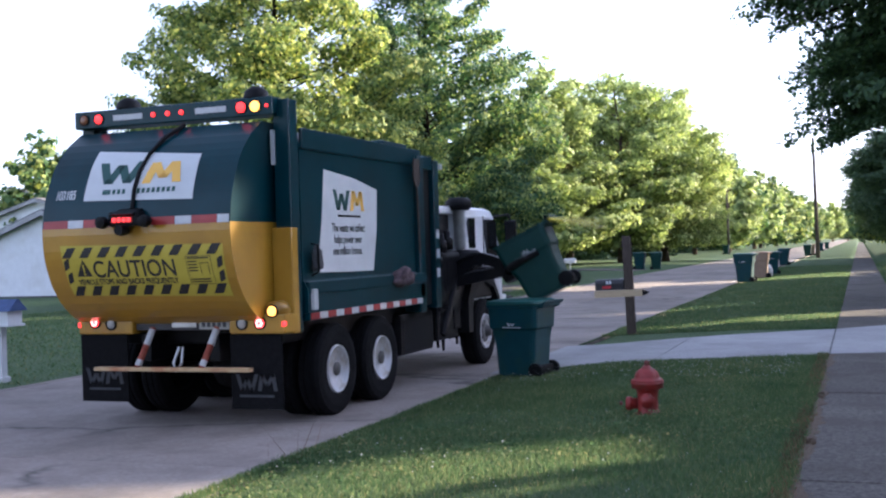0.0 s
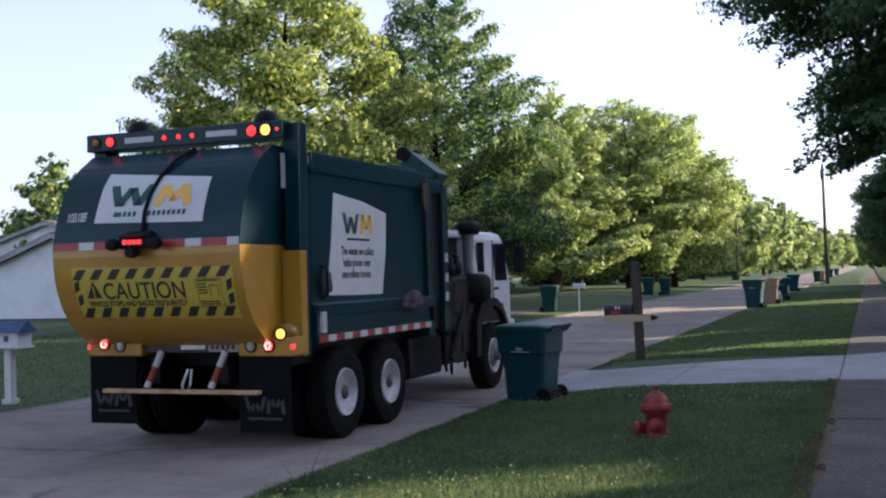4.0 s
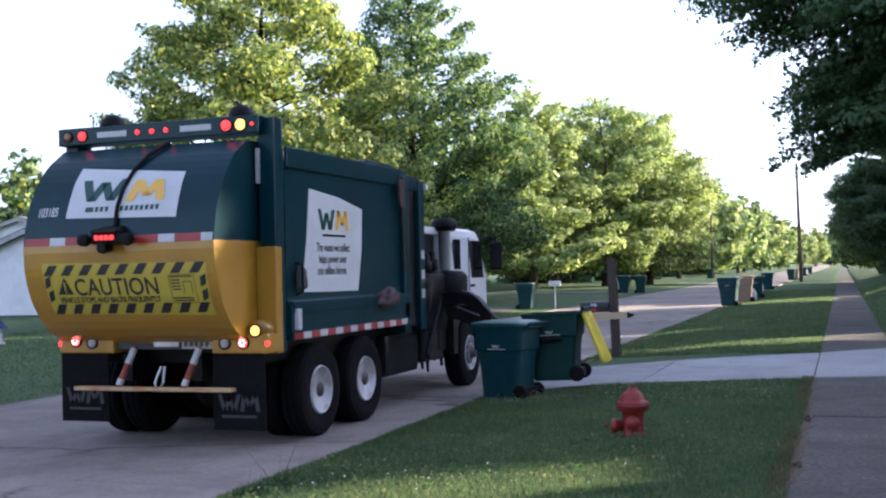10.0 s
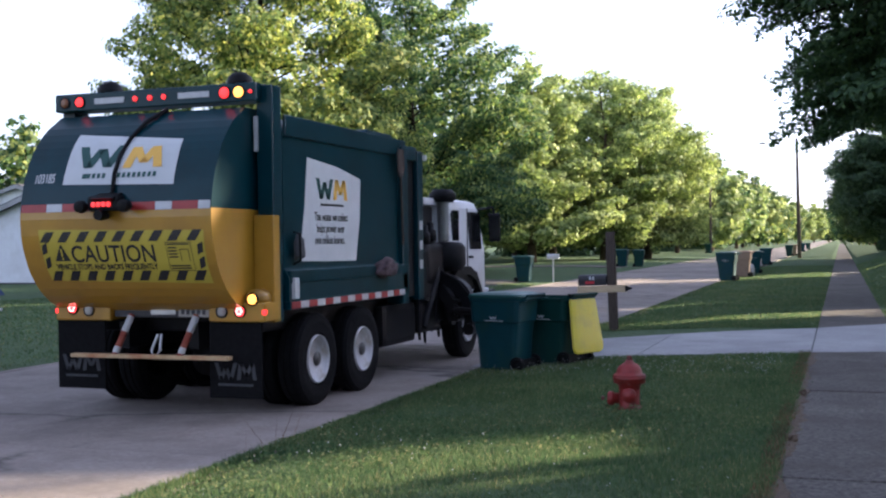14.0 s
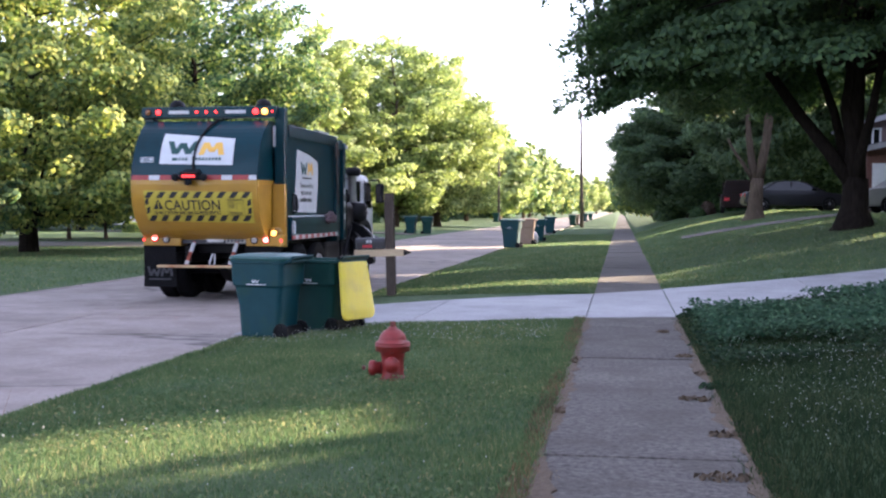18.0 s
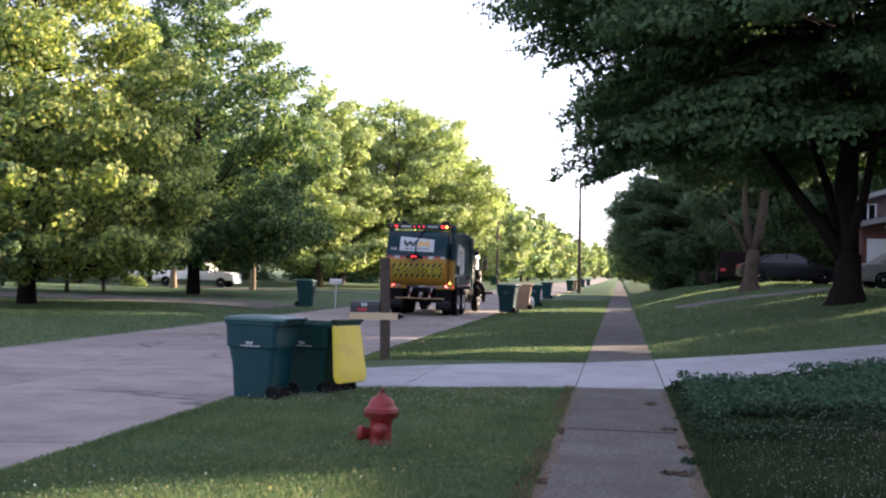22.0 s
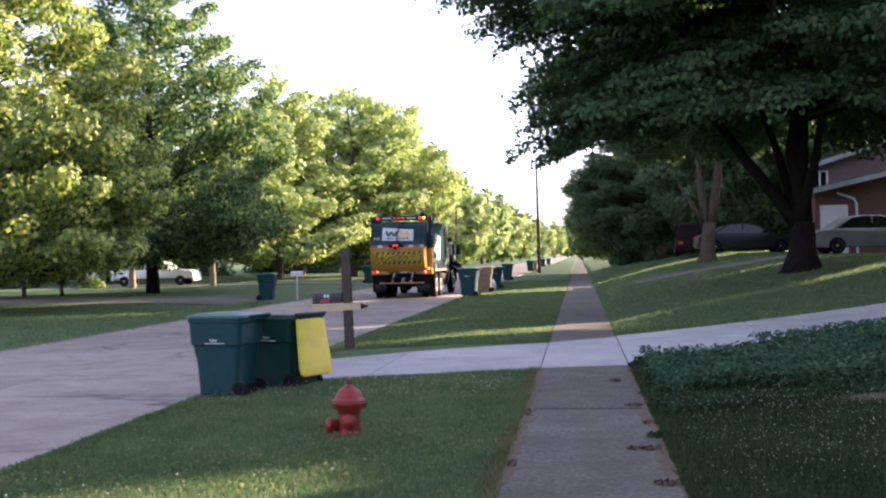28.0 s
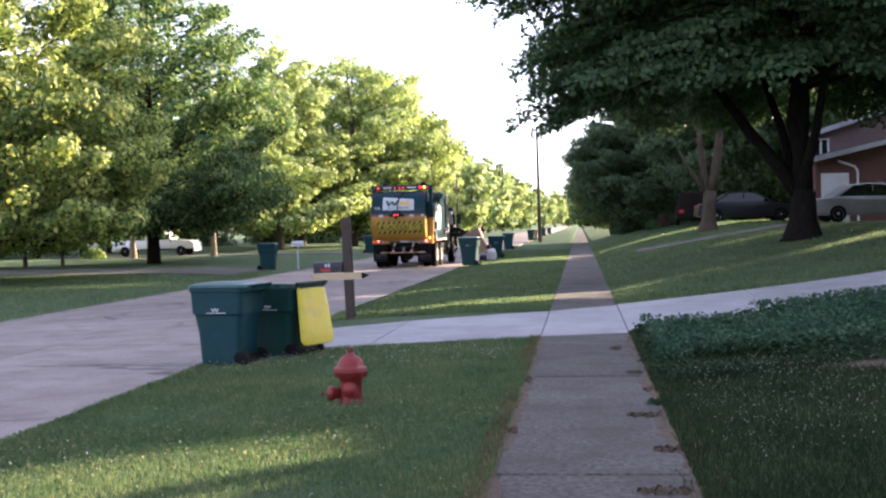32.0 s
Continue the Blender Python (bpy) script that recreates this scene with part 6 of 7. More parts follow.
def outer_boughs(seed, count, leaves, leaf):
    """Long limbs on the street side of the crown, each with flat, drooping sprays of leaves."""
    r = np.random.default_rng(seed)
    bm = bmesh.new()
    pos, nrm = [], []
    for k in range(count):
        f = (k + 0.5) / count
        z = 4.0 + 6.2 * f + r.uniform(-0.3, 0.3)
        tip = Vector((-7.05 - 0.24 * (z - 4.0) + r.uniform(-0.5, 1.1), r.uniform(-2.5, 5.0), z - 0.95))
        base = Vector((-0.6, tip.y * 0.25, z + 0.2 + r.uniform(-0.5, 0.5)))
        mid = base.lerp(tip, 0.6) + Vector((0, 0, 0.45))
        tube([base, mid, mid.lerp(tip, 0.5)], [0.07, 0.045, 0.01], 5, bm)
        way = (tip - mid).normalized()
        across = Vector((-way.y, way.x, 0)).normalized()
        for j in range(8):
            w = 0.3 + 0.7 * (j + r.uniform(0.2, 1.0)) / 8
            c = base.lerp(mid, w / 0.6) if w < 0.6 else mid.lerp(tip, (w - 0.6) / 0.4)
            c = c + across * r.uniform(-0.9, 0.9) * (1.25 - w)
            n = leaves // (count * 8)
            a = np.clip(r.normal(size=(n, 3)), -1.5, 1.5) * np.array([0.42, 0.30, 0.13])
            a[:, 2] -= 0.12 * a[:, 0] ** 2 + 0.25 * np.maximum(a[:, 0], 0)
            p = np.array(c) + a[:, :1] * np.array(way) + a[:, 1:2] * np.array(across) + a[:, 2:] * np.array([0, 0, 1.0])
            pos.append(p)
            nrm.append(r.normal(size=(n, 3)) * 0.5 + np.array([-0.3, 0, 0.9]))
    p, q = np.concatenate(pos), np.concatenate(nrm)
    q /= np.linalg.norm(q, axis=1)[:, None]
    t = np.cross(q, r.normal(size=q.shape))
    t /= np.linalg.norm(t, axis=1)[:, None]
    b = np.cross(q, t)
    L = leaf * r.uniform(0.6, 1.25, len(p))[:, None]
    v = np.stack([p - t * L * 0.55, p + b * L * 0.38 + q * L * 0.1, p + t * L * 0.55, p - b * L * 0.38 + q * L * 0.1], 1)
    return bm, array_mesh("bough_leaves", v, 4, "leaf_dark")


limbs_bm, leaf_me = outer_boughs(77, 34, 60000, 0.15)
part("bough", limbs_bm, "bark_shaded", r2, "long drooping boughs")
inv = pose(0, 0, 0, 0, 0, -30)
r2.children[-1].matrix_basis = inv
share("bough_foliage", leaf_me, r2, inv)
r1 = thing("tree", "old tree with a broken sunlit trunk", "tree", pose(5.95, 52.5, ground_z(5.95, 52.5) + 0.04) @ Matrix.Diagonal((1.18, 1.18, 1.18, 1)))
bm = bmesh.new()
tube([(0, 0, -0.4), (0, 0, 0.0), (0.02, 0, 0.35), (0.06, 0, 1.0), (0.10, 0, 1.5)], [0.62, 0.42, 0.29, 0.25, 0.24], 12, bm)
tube([(0.10, 0, 1.35), (0.26, 0, 2.1), (0.42, 0.02, 3.0), (0.50, 0, 3.9), (0.62, 0.05, 4.8)], [0.21, 0.17, 0.16, 0.15, 0.06], 10, bm)
tube([(0.06, 0, 1.3), (-0.10, 0.05, 2.1), (-0.22, 0.1, 3.0), (-0.30, 0.1, 4.4)], [0.19, 0.15, 0.12, 0.07], 9, bm)
tube([(0.0, 0, 1.35), (-0.42, -0.1, 2.0), (-0.85, -0.1, 2.65), (-1.0, -0.1, 3.0)], [0.10, 0.07, 0.05, 0.03], 7, bm)
tube([(0.45, 0, 3.6), (0.30, 0.05, 4.2), (0.25, 0.05, 4.9)], [0.08, 0.06, 0.03], 7, bm)
part("trunk", bm, "bark", r1, "rough forked trunk", True)
share("crown", dark_h[1], r1, pose(-1.0, 1.9, 3.5) @ Matrix.Diagonal((0.8, 0.8, 0.75, 1)))
DARK = "dark leafy tree on the shaded side of the street"
# The last tree is hidden; it is added to shade the far lawn
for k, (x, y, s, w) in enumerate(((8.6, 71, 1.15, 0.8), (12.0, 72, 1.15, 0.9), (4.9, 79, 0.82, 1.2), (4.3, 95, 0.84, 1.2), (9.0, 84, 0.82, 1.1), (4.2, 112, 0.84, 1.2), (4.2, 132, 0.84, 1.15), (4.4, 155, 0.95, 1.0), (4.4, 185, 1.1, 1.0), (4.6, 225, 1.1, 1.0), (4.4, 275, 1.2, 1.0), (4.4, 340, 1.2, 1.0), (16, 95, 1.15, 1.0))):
    plant(dark_h if y < 140 else far_f, "bark_shaded", DARK, x, y, k * 53, s, w)
SHADE = "unseen tree added to shade the lawns"
# Added out of view to block the low sun, gaps leaving streaks
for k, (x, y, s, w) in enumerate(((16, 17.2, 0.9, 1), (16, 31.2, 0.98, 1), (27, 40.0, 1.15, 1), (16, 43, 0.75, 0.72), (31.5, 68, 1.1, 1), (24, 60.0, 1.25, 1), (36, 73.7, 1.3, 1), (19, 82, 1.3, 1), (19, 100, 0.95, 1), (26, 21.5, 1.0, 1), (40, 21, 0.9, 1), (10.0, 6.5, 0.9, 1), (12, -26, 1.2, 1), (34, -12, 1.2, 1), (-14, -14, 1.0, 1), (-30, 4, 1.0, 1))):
    plant(shade_k, "bark_shaded", SHADE, x, y, k * 71, s, w)
plant(shade_k, "bark_shaded", "unseen low broad tree added to shade the sidewalk", 13.5, 21.4, 71, 0.385, 1.25)
for k in range(5):
    plant(young_i, "bark", "low dark tree beside the white garage", -29.8 + 1.3 * k, 47.5 + 1.2 * k, k * 50, 0.75 + 0.1 * (k % 2), 1.5)
plant(high_h, "bark_sunlit", "tree with a lit trunk by the far driveway", -26.3, 65.0, 15, 0.85)
plant(high_h, "bark", "slim tree by the far driveway", -22.0, 67.0, 45, 0.8)
plant(young_i, "bark", "young slender tree on the lawn", -19.0, 29.6, 0)
plant(young_i, "bark", "young slender tree on the lawn", -17.9, 30.2, 120, 0.9)


def bush(x, y, sx, sy, sz, n, leaf, mat, label, seed):
    r = np.random.default_rng(seed)
    d = r.normal(size=(n, 3))
    d /= np.linalg.norm(d, axis=1)[:, None]
    d[:, 2] = np.abs(d[:, 2])
    pos = d * np.array([sx, sy, sz]) * r.uniform(0.6, 1.0, n)[:, None]
    nrm = d + r.normal(size=(n, 3)) * 0.5
    nrm /= np.linalg.norm(nrm, axis=1)[:, None]
    t = np.cross(nrm, r.normal(size=(n, 3)))
    t /= np.linalg.norm(t, axis=1)[:, None]
    b = np.cross(nrm, t)
    L = leaf * r.uniform(0.6, 1.3, n)[:, None]
    v = np.stack([pos - t * L * 0.5, pos + b * L * 0.3, pos + t * L * 0.5, pos - b * L * 0.3], 1)
    ob = new("bush", array_mesh("bush", v, 4, mat))
    ob.matrix_basis = pose(x, y, ground_z(x, y) - 0.02)
    return tagged(ob, label, "bush")


bush(-17.3, 26.4, 0.95, 0.7, 0.6, 1500, 0.2, "leaf_dark", "low leafy hosta clump on the lawn", 1)
bush(4.9, 74.0, 0.55, 0.55, 0.7, 1500, 0.16, "leaf_dark", "rounded dark shrub by the driveway", 2)
bush(5.6, 75.0, 0.55, 0.55, 0.95, 1500, 0.16, "bark", "brownish rounded shrub beside the driveway", 3)
bush(-29.5, 66.5, 0.9, 0.6, 0.7, 1500, 0.16, "leaf_yellow", "sunlit low shrub by the driveway", 4)
HEDGE = "dark overgrown hedge between the far gardens"
for k, (x, y, sx, sz) in enumerate(((-30, 118, 5.0, 2.6), (-40, 112, 5.5, 3.0), (-50, 96, 5.0, 2.8), (-24, 132, 4.0, 2.4), (-34, 128, 5.0, 2.8), (-60, 84, 6.0, 3.0), (-46, 76, 4.0, 2.2), (-26, 160, 5.0, 2.6), (-23, 190, 5.0, 2.8))):
    bush(x, y, sx, 1.6, sz, 2600, 0.42, "leaf_mid", HEDGE, 80 + k)
bush(13.3, 64.0, 1.5, 1.2, 1.6, 2500, 0.18, "leaf_dark", "dark hedge before the brick house", 5)
for k, (x, y, sx, sz) in enumerate(((6.6, 77, 2.2, 2.2), (10.2, 76, 2.4, 2.6), (13.6, 75, 2.4, 2.4), (17.4, 74, 2.6, 2.6), (3.6, 82, 1.3, 1.6))):
    bush(x, y, sx, 1.3, sz, 3000, 0.3, "leaf_dark", "dark dense hedge behind the parked cars", 90 + k)

bush(1.35, 16.75, 0.5, 0.22, 0.2, 260, 0.11, "clover", "dark leafy weeds at the sidewalk corner", 6)
bush(0.95, 13.6, 0.14, 0.10, 0.07, 60, 0.07, "clover", "small weed tuft on the sidewalk edge", 7)
bush(0.9, 10.6, 0.18, 0.10, 0.08, 70, 0.07, "clover", "small weed tuft on the sidewalk edge", 8)

# ---- grass, clover and edges ----
def blades(name, label, n, area, h, w, mat, seed, keep=None):
    r = np.random.default_rng(seed)
    x = r.uniform(area[0], area[1], n)
    y = area[2] + (area[3] - area[2]) * r.uniform(0, 1, n) ** area[4]
    if keep:
        ok = np.array([keep(a, c) for a, c in zip(x, y)])
        x, y = x[ok], y[ok]
        n = len(x)
    z = np.array([ground_z(a, c) for a, c in zip(x, y)]) - 0.006
    patch = np.array([0.75 + 0.5 * noise.noise((a * 0.8, c * 0.8, seed)) for a, c in zip(x, y)])
    hh = h * r.uniform(0.5, 1.3, n) * patch
    a = r.uniform(0, 2 * math.pi, n)
    ww = w * r.uniform(0.6, 1.3, n)
    lean = r.normal(0, 0.35, (n, 2)) * hh[:, None]
    p0 = np.stack([x - np.cos(a) * ww, y - np.sin(a) * ww, z], 1)
    p1 = np.stack([x + np.cos(a) * ww, y + np.sin(a) * ww, z], 1)
    p2 = np.stack([x + lean[:, 0], y + lean[:, 1], z + hh], 1)
    ob = new(name, array_mesh(name, np.stack([p0, p1, p2], 1), 3, mat))
    return tagged(ob, label, "grass", kind="stuff")


def near_edge(x):
    return 16.5 + 0.17 * max(x, -3.2) - 0.9 * smooth01((-3.2 - x) / 1.7)


def right_near(x, y):
    return y < 16.9 + 0.74 * (x - WALK_R)


blades("grass", "short green lawn grass blades", 150000, (ROAD_R + 0.02, WALK_L + 0.03, 5.0, 16.7, 1.0), 0.055, 0.006, "blade", 21, lambda x, y: y < near_edge(x) + 0.03)
blades("grass", "lawn grass beyond the driveway", 70000, (ROAD_R + 0.02, WALK_L + 0.03, 21.3, 70, 1.7), 0.06, 0.012, "blade", 22)
blades("grass", "shaded lawn grass on the rise", 90000, (WALK_R - 0.03, 11.0, 22.3, 70, 1.5), 0.06, 0.014, "blade", 23, lambda x, y: y > 22.3 + 0.52 * (x - WALK_R) and not (x > 2.4 and 43.5 < y < 46.5))
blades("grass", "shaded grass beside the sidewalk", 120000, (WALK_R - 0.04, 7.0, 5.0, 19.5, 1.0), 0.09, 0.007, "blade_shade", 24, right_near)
blades("grass_fringe", "ragged long grass along the sidewalk edge", 3800, (WALK_L - 0.16, WALK_L + 0.05, 4.0, 16.6, 1.0), 0.08, 0.006, "blade", 25)
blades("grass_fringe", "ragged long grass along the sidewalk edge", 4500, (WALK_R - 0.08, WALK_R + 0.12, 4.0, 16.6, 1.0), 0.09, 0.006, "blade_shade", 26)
blades("grass_fringe", "long grass along the street edge", 9000, (ROAD_R - 0.01, ROAD_R + 0.14, 4.0, 15.0, 1.0), 0.06, 0.006, "blade", 27)
blades("grass", "far lawn grass across the street", 60000, (-24, ROAD_L - 0.17, 12, 44, 1.0), 0.06, 0.016, "blade", 28)


def scatter_quads(name, label, n, area, lift, size, mat, seed, category, keep=None):
    r = np.random.default_rng(seed)
    x = r.uniform(area[0], area[1], n)
    y = r.uniform(area[2], area[3], n)
    k = np.array([noise.noise((a * 0.6, c * 0.6, seed * 1.7)) for a, c in zip(x, y)])
    ok = k > area[4]
    if keep:
        ok &= np.array([keep(a, c) for a, c in zip(x, y)])
    x, y = x[ok], y[ok]
    n = len(x)
    z = np.array([ground_z(a, c) for a, c in zip(x, y)]) + lift * r.uniform(0.5, 1.4, n)
    pos = np.stack([x, y, z], 1)
    nrm = r.normal(0, 0.45, (n, 3)) + np.array([0, 0, 1.0])
    nrm /= np.linalg.norm(nrm, axis=1)[:, None]
    t = np.cross(nrm, r.normal(size=(n, 3)))
    t /= np.linalg.norm(t, axis=1)[:, None]
    b = np.cross(nrm, t)
    L = size * r.uniform(0.6, 1.3, n)[:, None]
    v = np.stack([pos - t * L, pos + b * L, pos + t * L, pos - b * L], 1)
    return tagged(new(name, array_mesh(name, v, 4, mat)), label, category, kind="stuff")


def flowers(name, label, n, area, lift, size, seed, keep=None):
    r = np.random.default_rng(seed)
    x, y = r.uniform(area[0], area[1], n), r.uniform(area[2], area[3], n)
    k = np.array([noise.noise((a * 0.5, c * 0.5, seed * 2.3)) for a, c in zip(x, y)])
    ok = k > area[4]
    if keep:
        ok &= np.array([keep(a, c) for a, c in zip(x, y)])
    x, y = x[ok], y[ok]
    z = np.array([ground_z(a, c) for a, c in zip(x, y)]) + lift * r.uniform(0.6, 1.5, len(x))
    s = size * r.uniform(0.7, 1.3, len(x))
    tris = []
    dirs = np.array([[1, 0, 0], [0, 1, 0], [-1, 0, 0], [0, -1, 0]], float)
    c = np.stack([x, y, z], 1)
    for i in range(4):
        for top in (1, -1):
            tris.append(np.stack([c + dirs[i] * s[:, None], c + dirs[(i + 1) % 4] * s[:, None], c + np.array([0, 0, top]) * s[:, None]], 1))
    return tagged(new(name, array_mesh(name, np.concatenate(tris), 3, "clover_white")), label, "flowers", kind="stuff")


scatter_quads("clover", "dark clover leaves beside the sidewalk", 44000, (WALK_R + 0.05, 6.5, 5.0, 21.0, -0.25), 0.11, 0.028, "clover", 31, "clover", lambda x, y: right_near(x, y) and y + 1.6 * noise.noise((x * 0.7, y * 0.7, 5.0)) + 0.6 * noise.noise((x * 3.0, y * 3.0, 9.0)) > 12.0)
scatter_quads("weeds", "tall dark broad-leaved weeds along the driveway edge", 42000, (WALK_R + 0.15, 8.0, 12.6, 22.5, -0.12), 0.19, 0.03, "weed_leaf", 37, "weeds", lambda x, y: right_near(x, y) and y > 12.8 + 1.2 * noise.noise((x * 0.8, y * 0.8, 2.0)))
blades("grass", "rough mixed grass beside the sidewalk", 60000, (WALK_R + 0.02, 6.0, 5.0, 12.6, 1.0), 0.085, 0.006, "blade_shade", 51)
scatter_quads("clover", "clover leaves in the lawn", 16000, (ROAD_R + 0.1, WALK_L - 0.1, 6.0, 16.0, 0.05), 0.045, 0.014, "blade", 32, "clover", lambda x, y: y < near_edge(x))
flowers("clover_flowers", "small white clover blossoms in the grass", 1000, (WALK_R + 0.2, 6.5, 8.4, 13.6, -0.2), 0.115, 0.0044, 33, right_near)
flowers("clover_flowers", "small white clover blossoms in the lawn", 700, (ROAD_R + 0.1, WALK_L - 0.3, 13.6, 16.4, -0.3), 0.06, 0.006, 34, lambda x, y: y < near_edge(x))
flowers("clover_flowers", "scattered white blossoms in the lawn", 120, (ROAD_R + 0.3, WALK_L - 0.3, 6.0, 13.8, -0.1), 0.06, 0.005, 35)
flowers("dandelion_clocks", "pale dandelion seed heads standing in the lawn", 22, (-4.6, -1.4, 7.2, 9.0, -0.6), 0.13, 0.0085, 36)


blades("weeds", "thin tall weeds along the street edge", 110, (ROAD_R + 0.0, ROAD_R + 0.2, 6.0, 15.0, 1.0), 0.10, 0.006, "blade_shade", 41)
blades("weed_stalks", "tall thin dry stalks at the street edge", 7, (ROAD_R - 0.03, ROAD_R + 0.12, 7.4, 9.4, 1.0), 0.42, 0.004, "dry_grass", 45)
blades("dead_grass", "dry brown grass lying along the sidewalk edge", 10000, (WALK_L - 0.15, WALK_L + 0.12, 4.0, 16.5, 1.0), 0.06, 0.008, "dry_grass", 42)
blades("dead_grass", "dry brown grass lying along the sidewalk edge", 6500, (WALK_R - 0.14, WALK_R + 0.16, 4.0, 16.8, 1.0), 0.05, 0.008, "dry_grass", 43)
flowers("clover_flowers", "many white clover blossoms beside the sidewalk", 700, (WALK_R + 0.3, 4.6, 7.0, 12.5, -0.3), 0.115, 0.0046, 44)


def bare_patch(x, y, sx, sy, seed):
    r = np.random.default_rng(seed)
    bm = bmesh.new()
    n = 18
    rim = [(x + sx * math.cos(2 * math.pi * k / n) * r.uniform(0.75, 1.1), y + sy * math.sin(2 * math.pi * k / n) * r.uniform(0.75, 1.1)) for k in range(n)]
    c = bm.verts.new((x, y, ground_z(x, y) + 0.05))
    vs = [bm.verts.new((a, b, ground_z(a, b) + 0.012)) for a, b in rim]
    lo = [bm.verts.new((a, b, ground_z(a, b) - 0.03)) for a, b in rim]
    for k in range(n):
        bm.faces.new((c, vs[k], vs[(k + 1) % n]))
        bm.faces.new((vs[k], lo[k], lo[(k + 1) % n], vs[(k + 1) % n]))
    ob = part("soil_patch", bm, "soil", smooth=True)
    return tagged(ob, "bare brown soil patch among the clover", "soil", kind="structure")


bare_patch(3.3, 12.3, 0.9, 0.45, 3)


def soil_strip(name, x, wid, y0, y1, seed):
    """A ragged strip of soil that creeps over the slabs' edge."""
    r = np.random.default_rng(seed)
    rows = []
    for y in np.arange(y0, y1, 0.055):
        creep = [wid * max(0.06, 0.45 + 0.9 * noise.noise((y * 0.8, side, seed)) + 0.5 * noise.noise((y * 4.1, side, seed)) + r.uniform(-0.14, 0.14)) for side in (3.0, 8.0)]
        a, c = x - creep[0], x + creep[1]
        rows.append([(a, y, 0.004), ((a + x) / 2, y, 0.010), (x, y, 0.013), ((c + x) / 2, y, 0.010), (c, y, 0.004)])
    ob = part(name, sheet(rows, 0.05), "soil")
    return tagged(ob, "brown soil and dead grass along the sidewalk edge", "soil", kind="structure")


soil_strip("trim_soil", WALK_L, 0.13, 2.0, 16.5, 1)
soil_strip("trim_soil", WALK_R, 0.13, 2.0, 16.5, 2)


# brown leaf litter and crumbs of soil that have gathered on the sidewalk's edges
for k, (x, y, sx, sy) in enumerate(((0.74, 12.6, 0.10, 0.05), (0.70, 10.0, 0.16, 0.08), (0.80, 8.6, 0.14, 0.07), (0.66, 7.4, 0.20, 0.08), (0.84, 11.4, 0.08, 0.10), (0.62, 14.9, 0.09, 0.04), (-0.34, 9.3, 0.05, 0.12), (-0.35, 12.1, 0.04, 0.2))):
    heap = bush(x, y, sx, sy, 0.03, 70, 0.05, "soil", "brown leaf litter on the sidewalk edge", 60 + k)
    heap.name = "leaf_litter"
    heap.matrix_basis = pose(x, y, 0.002)
    tagged(heap, "brown leaf litter on the sidewalk edge", "leaf litter", kind="stuff")


# ---- what moves ----
# t, x and z of the bin's middle, its tilt towards the truck, and the way that its lid points (degrees up from +x)
BIN_ROWS = [
    (0.0, -4.28, 1.44, 26, -8), (0.1, -4.19, 1.27, 22, -50), (0.4, -4.08, 1.16, 14, -38), (0.6, -3.98, 1.00, 8, -60), (0.8, -3.92, 0.88, 5, -72), (1.0, -3.95, 0.84, 6, -50), (1.2, -3.99, 0.84, 8, -32),
    (1.4, -3.95, 1.02, 12, -55), (1.6, -3.92, 1.34, 16, -58), (1.8, -3.98, 1.80, 24, -22), (2.0, -4.14, 2.24, 38, -36), (2.1, -4.40, 2.48, 48, -5), (2.2, -4.68, 2.69, 60, 35), (2.3, -4.98, 2.92, 76, 95), (2.4, -5.26, 3.12, 92, 165),
    (2.5, -5.62, 3.22, 112, 195), (2.6, -6.08, 3.08, 130, 215), (2.8, -6.38, 2.90, 146, 230), (3.0, -6.42, 2.90, 140, 228), (3.3, -6.36, 2.95, 134, 225), (3.5, -6.38, 2.92, 140, 228), (4.5, -6.38, 2.90, 142, 230), (5.5, -6.38, 2.92, 138, 228),
    (5.8, -6.28, 3.0, 130, 220), (6.0, -6.03, 3.26, 115, 205), (6.1, -5.72, 3.26, 102, 195), (6.2, -5.33, 3.10, 88, 185), (6.3, -4.92, 2.90, 74, 172), (6.4, -4.58, 2.56, 60, 145), (6.5, -4.30, 2.18, 46, 108), (6.6, -4.26, 1.80, 34, 60), (6.7, -4.26, 1.50, 27, 15),
    (6.8, -4.24, 1.38, 23, -35), (6.9, -4.23, 1.28, 20, -62), (7.1, -4.26, 1.10, 16, -60), (7.3, -4.28, 1.0, 14, -62), (7.6, -4.14, 0.92, 13, -68), (8.0, -3.80, 0.86, 11, -62), (8.2, -3.80, 0.76, 6, -52), (8.4, -3.83, 0.67, 3, -45), (8.8, -3.86, 0.64, 3, -35), (9.0, -3.79, 0.58, 2, -32), (9.2, -3.79, 0.56, 2, -42),
    (9.6, -3.80, 0.58, 2, -62), (10.0, -3.80, 0.58, 2, -68), (10.4, -3.80, 0.57, 2, -80), (10.8, -3.80, 0.54, 1, -78), (11.2, -3.77, 0.49, 1, -82), (11.5, -3.74, 0.44, 0, -78), (11.8, -3.74, 0.41, 0, -80), (12.1, -3.76, 0.41, 0, -82), (32.0, -3.76, 0.41, 0, -82)]
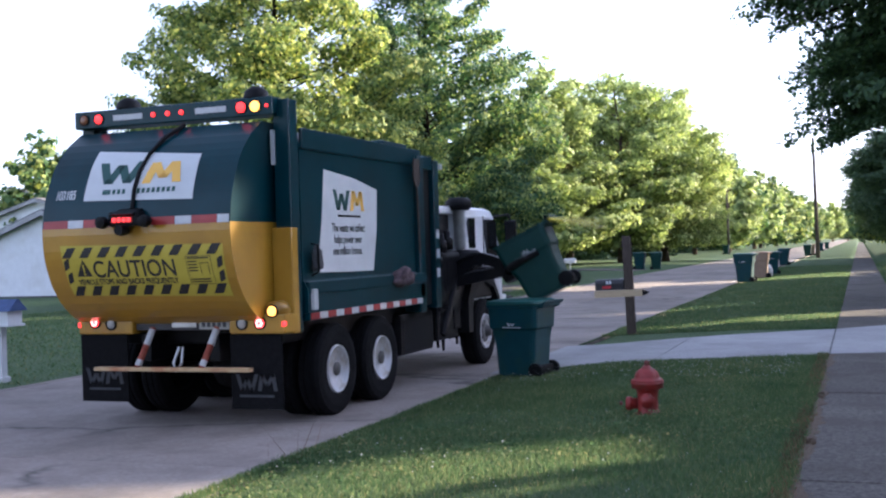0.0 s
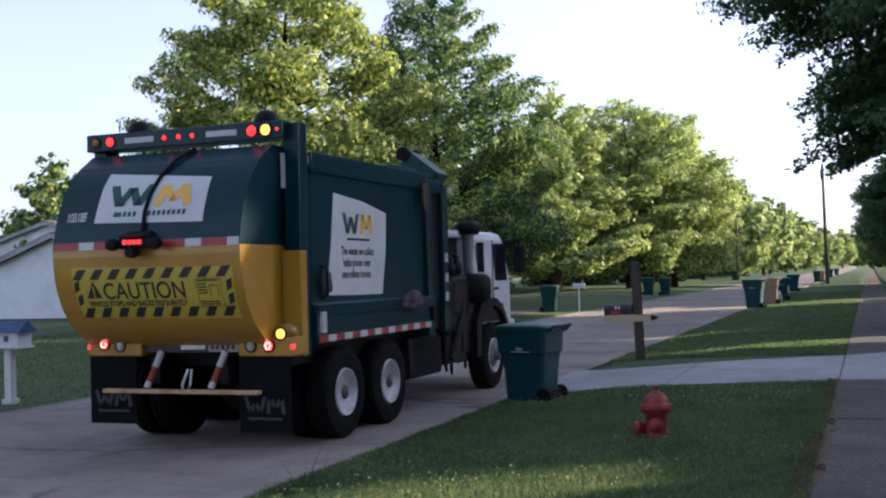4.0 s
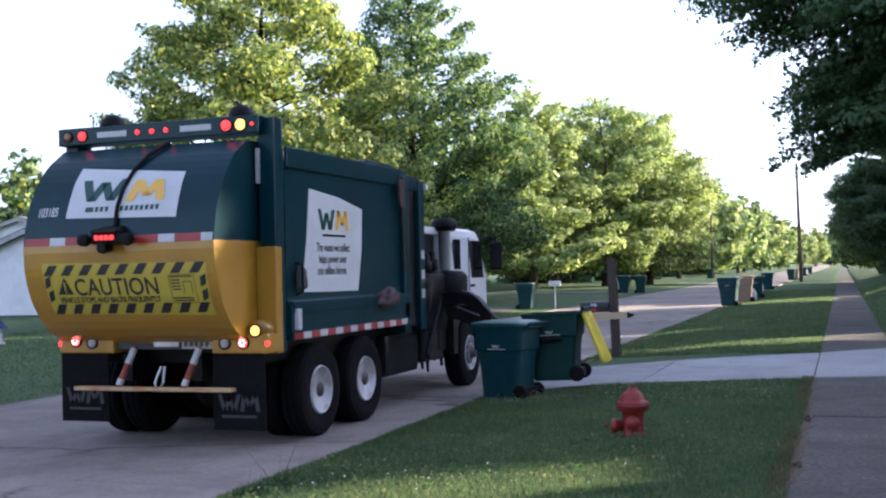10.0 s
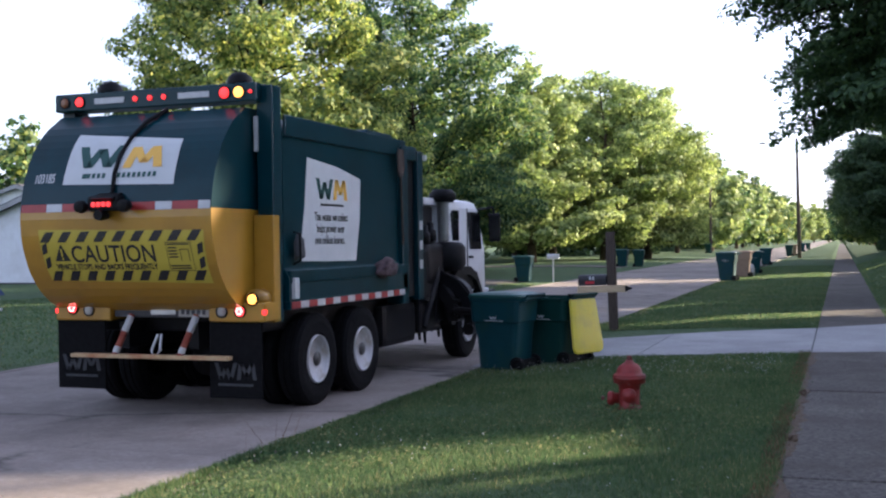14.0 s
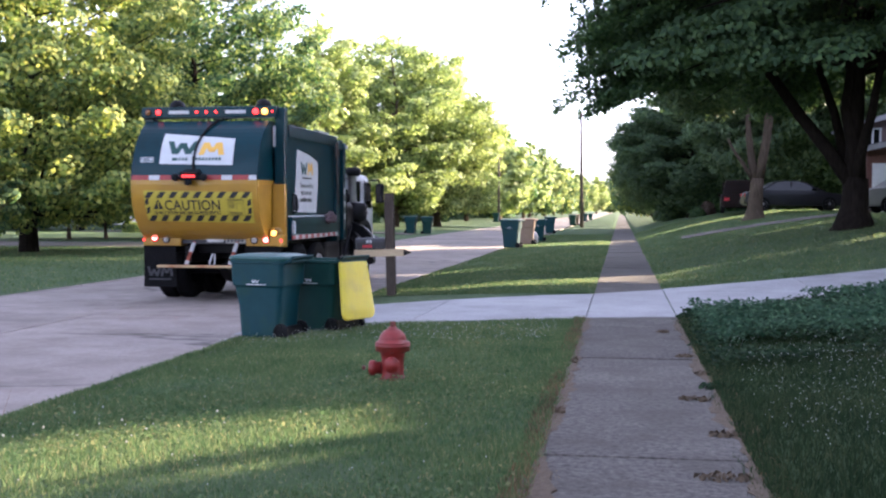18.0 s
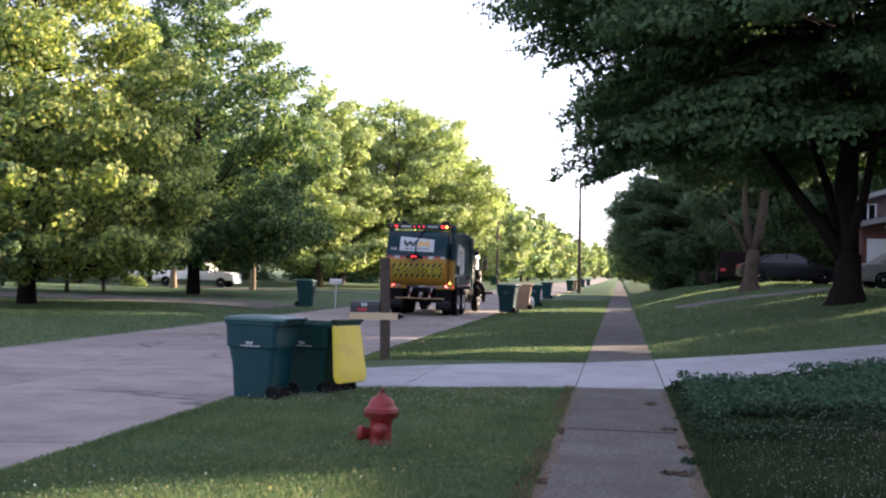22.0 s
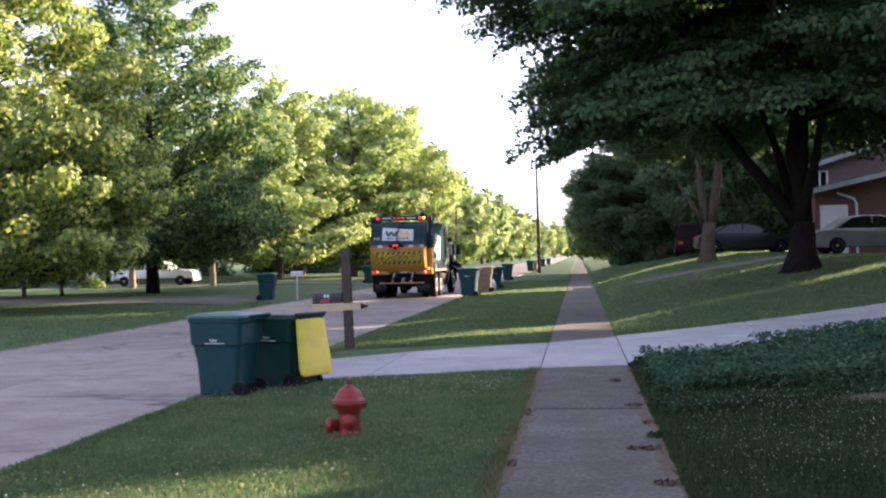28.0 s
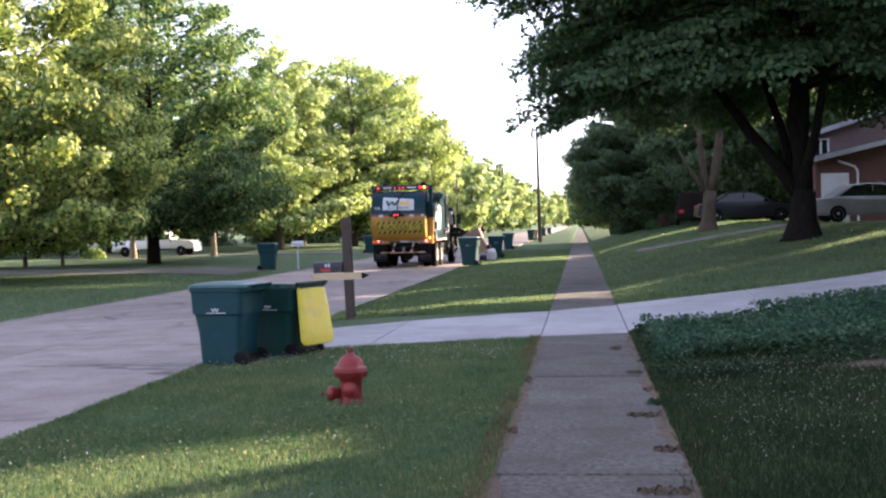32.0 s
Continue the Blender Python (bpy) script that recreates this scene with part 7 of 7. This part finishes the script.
# t, the way that the truck has gone, its x, and its heading
TRUCK_ROWS = [(0, 0, -6.67, 0), (14.3, 0, -6.67, 0), (15.0, 0.4, -6.68, 0), (15.5, 1.15, -6.72, 0.3), (16.0, 2.2, -6.77, 0.5), (16.5, 3.45, -6.82, 0.5), (17.0, 5.3, -6.87, 0.5), (17.5, 7.5, -6.91, 0.3), (18.0, 9.75, -6.96, 0), (18.5, 12.6, -7.05, -0.8), (19.0, 15.8, -7.14, -1.4), (19.5, 19.0, -7.2, -1.8),
              (20.0, 22.0, -7.24, -2.0), (20.5, 25.0, -7.24, -2.0), (21.0, 27.6, -7.22, -1.8), (21.5, 30.2, -7.2, -1.6), (22.0, 32.3, -7.19, -1.6), (22.5, 33.7, -7.17, -1.6), (23.0, 34.6, -7.15, -1.6), (24.0, 35.8, -7.12, -1.6), (25.0, 36.4, -7.1, -1.6), (26.0, 36.6, -7.1, -1.6), (28.0, 36.7, -7.1, -1.6), (32.0, 36.7, -7.1, -1.6)]
# t and the gripper's place on the truck once it has let go of the bin
GRIP_FREE = [(12.0, 2.35, 0.78), (12.3, 1.95, 0.70), (12.6, 1.72, 0.70), (13.0, 1.62, 0.70), (13.5, 1.50, 0.74), (14.5, 1.42, 0.80), (25.0, 1.42, 0.80), (25.4, 1.95, 0.72), (26.0, 2.2, 0.70), (29.2, 2.28, 0.70), (29.8, 2.30, 0.72)]
TAN_ROWS = [(0, 0, 0), (30.2, 0, 0), (30.6, 0.06, 2), (31.0, 0.14, 5), (31.4, 0.22, 12), (31.7, 0.32, 20), (32.0, 0.42, 30)]


def motions():
    y0, x0, z0 = 10.2, -6.67, -0.15
    rows = []
    for t, d, x, turn in TRUCK_ROWS:
        y = y0 + d
        rows.append((t, pose(x, y, road_z(y + 3), 0.06 * smooth01(d / 8), 0, turn)))
    walk(truck, rows)
    # wheels roll with the way gone; rows close enough together to hold each turn under 90 degrees
    roll = []
    for (ta, da, _, _), (tb, db, _, _) in zip(TRUCK_ROWS, TRUCK_ROWS[1:]):
        n = max(1, int(abs(db - da) / 0.51 / 1.3) + 1)
        for k in range(n):
            roll.append((ta + (tb - ta) * k / n, da + (db - da) * k / n))
    roll.append(TRUCK_ROWS[-1][:2])
    for hub, rest, s, r in wheels:
        walk(hub, [(t, rest @ Matrix.Rotation(-s * d / r, 4, "X")) for t, d in roll])
    # the bin, its lid, and the arm that carries it
    mid = 0.54
    bin_rows, lid_rows, arm_rows = [], [], []
    for t, x, z, tilt, way in BIN_ROWS:
        a = radians(tilt)
        yaw = 2 - 26 * smooth01((t - 10.5) / 1.3)
        m = pose(x, 15.5, z) @ pose(0, 0, 0, 0, 0, yaw) @ pose(0, 0, 0, 0, -tilt, 0) @ pose(0, 0, -mid)
        bin_rows.append((t, m))
        lid_rows.append((t, pose(LID_HINGE.x + 0.03, 0, LID_HINGE.z, 0, -(way - tilt), 0)))
        if t <= 11.9:
            w = m @ Vector((-0.42, 0, 0.60)) - Vector((x0, y0, z0))
            arm_rows.append((t, w.x, w.z, tilt))
    walk(bin_two, bin_rows)
    walk(yellow_lid, lid_rows)
    arm_rows += [(t, x, z, 0) for t, x, z in GRIP_FREE]
    tan_x = -4.1 + 7.1
    for t, lift, tilt in TAN_ROWS[2:]:
        a = radians(tilt)
        arm_rows.append((t, tan_x - 0.42 * math.cos(a) - 0.60 * math.sin(a), 0.62 + 0.17 + lift, tilt))
    walk(tan_bin, [(t, pose(-4.1 - 0.1 * lift, 51.85, road_z(52) + 0.03 + lift, 0, -tilt, 0)) for t, lift, tilt in TAN_ROWS])
    b_rows, f_rows, g_rows = [], [], []
    for t, wx, wz, tilt in arm_rows:
        dx, dz = wx - SHOULDER.x, wz - SHOULDER.z
        a = math.atan2(dz, dx)
        b_rows.append((t, pose(SHOULDER.x, ARM_Y, SHOULDER.z, 0, -math.degrees(a), 0)))
        f_rows.append((t, pose(wx - L2 * math.cos(a), ARM_Y, wz - L2 * math.sin(a), 0, -math.degrees(a), 0)))
        g_rows.append((t, pose(wx - 0.02, ARM_Y + 0.08, wz, 0, -tilt, 0)))
    walk(boom, b_rows)
    walk(forearm, f_rows)
    walk(gripper, g_rows)


motions()
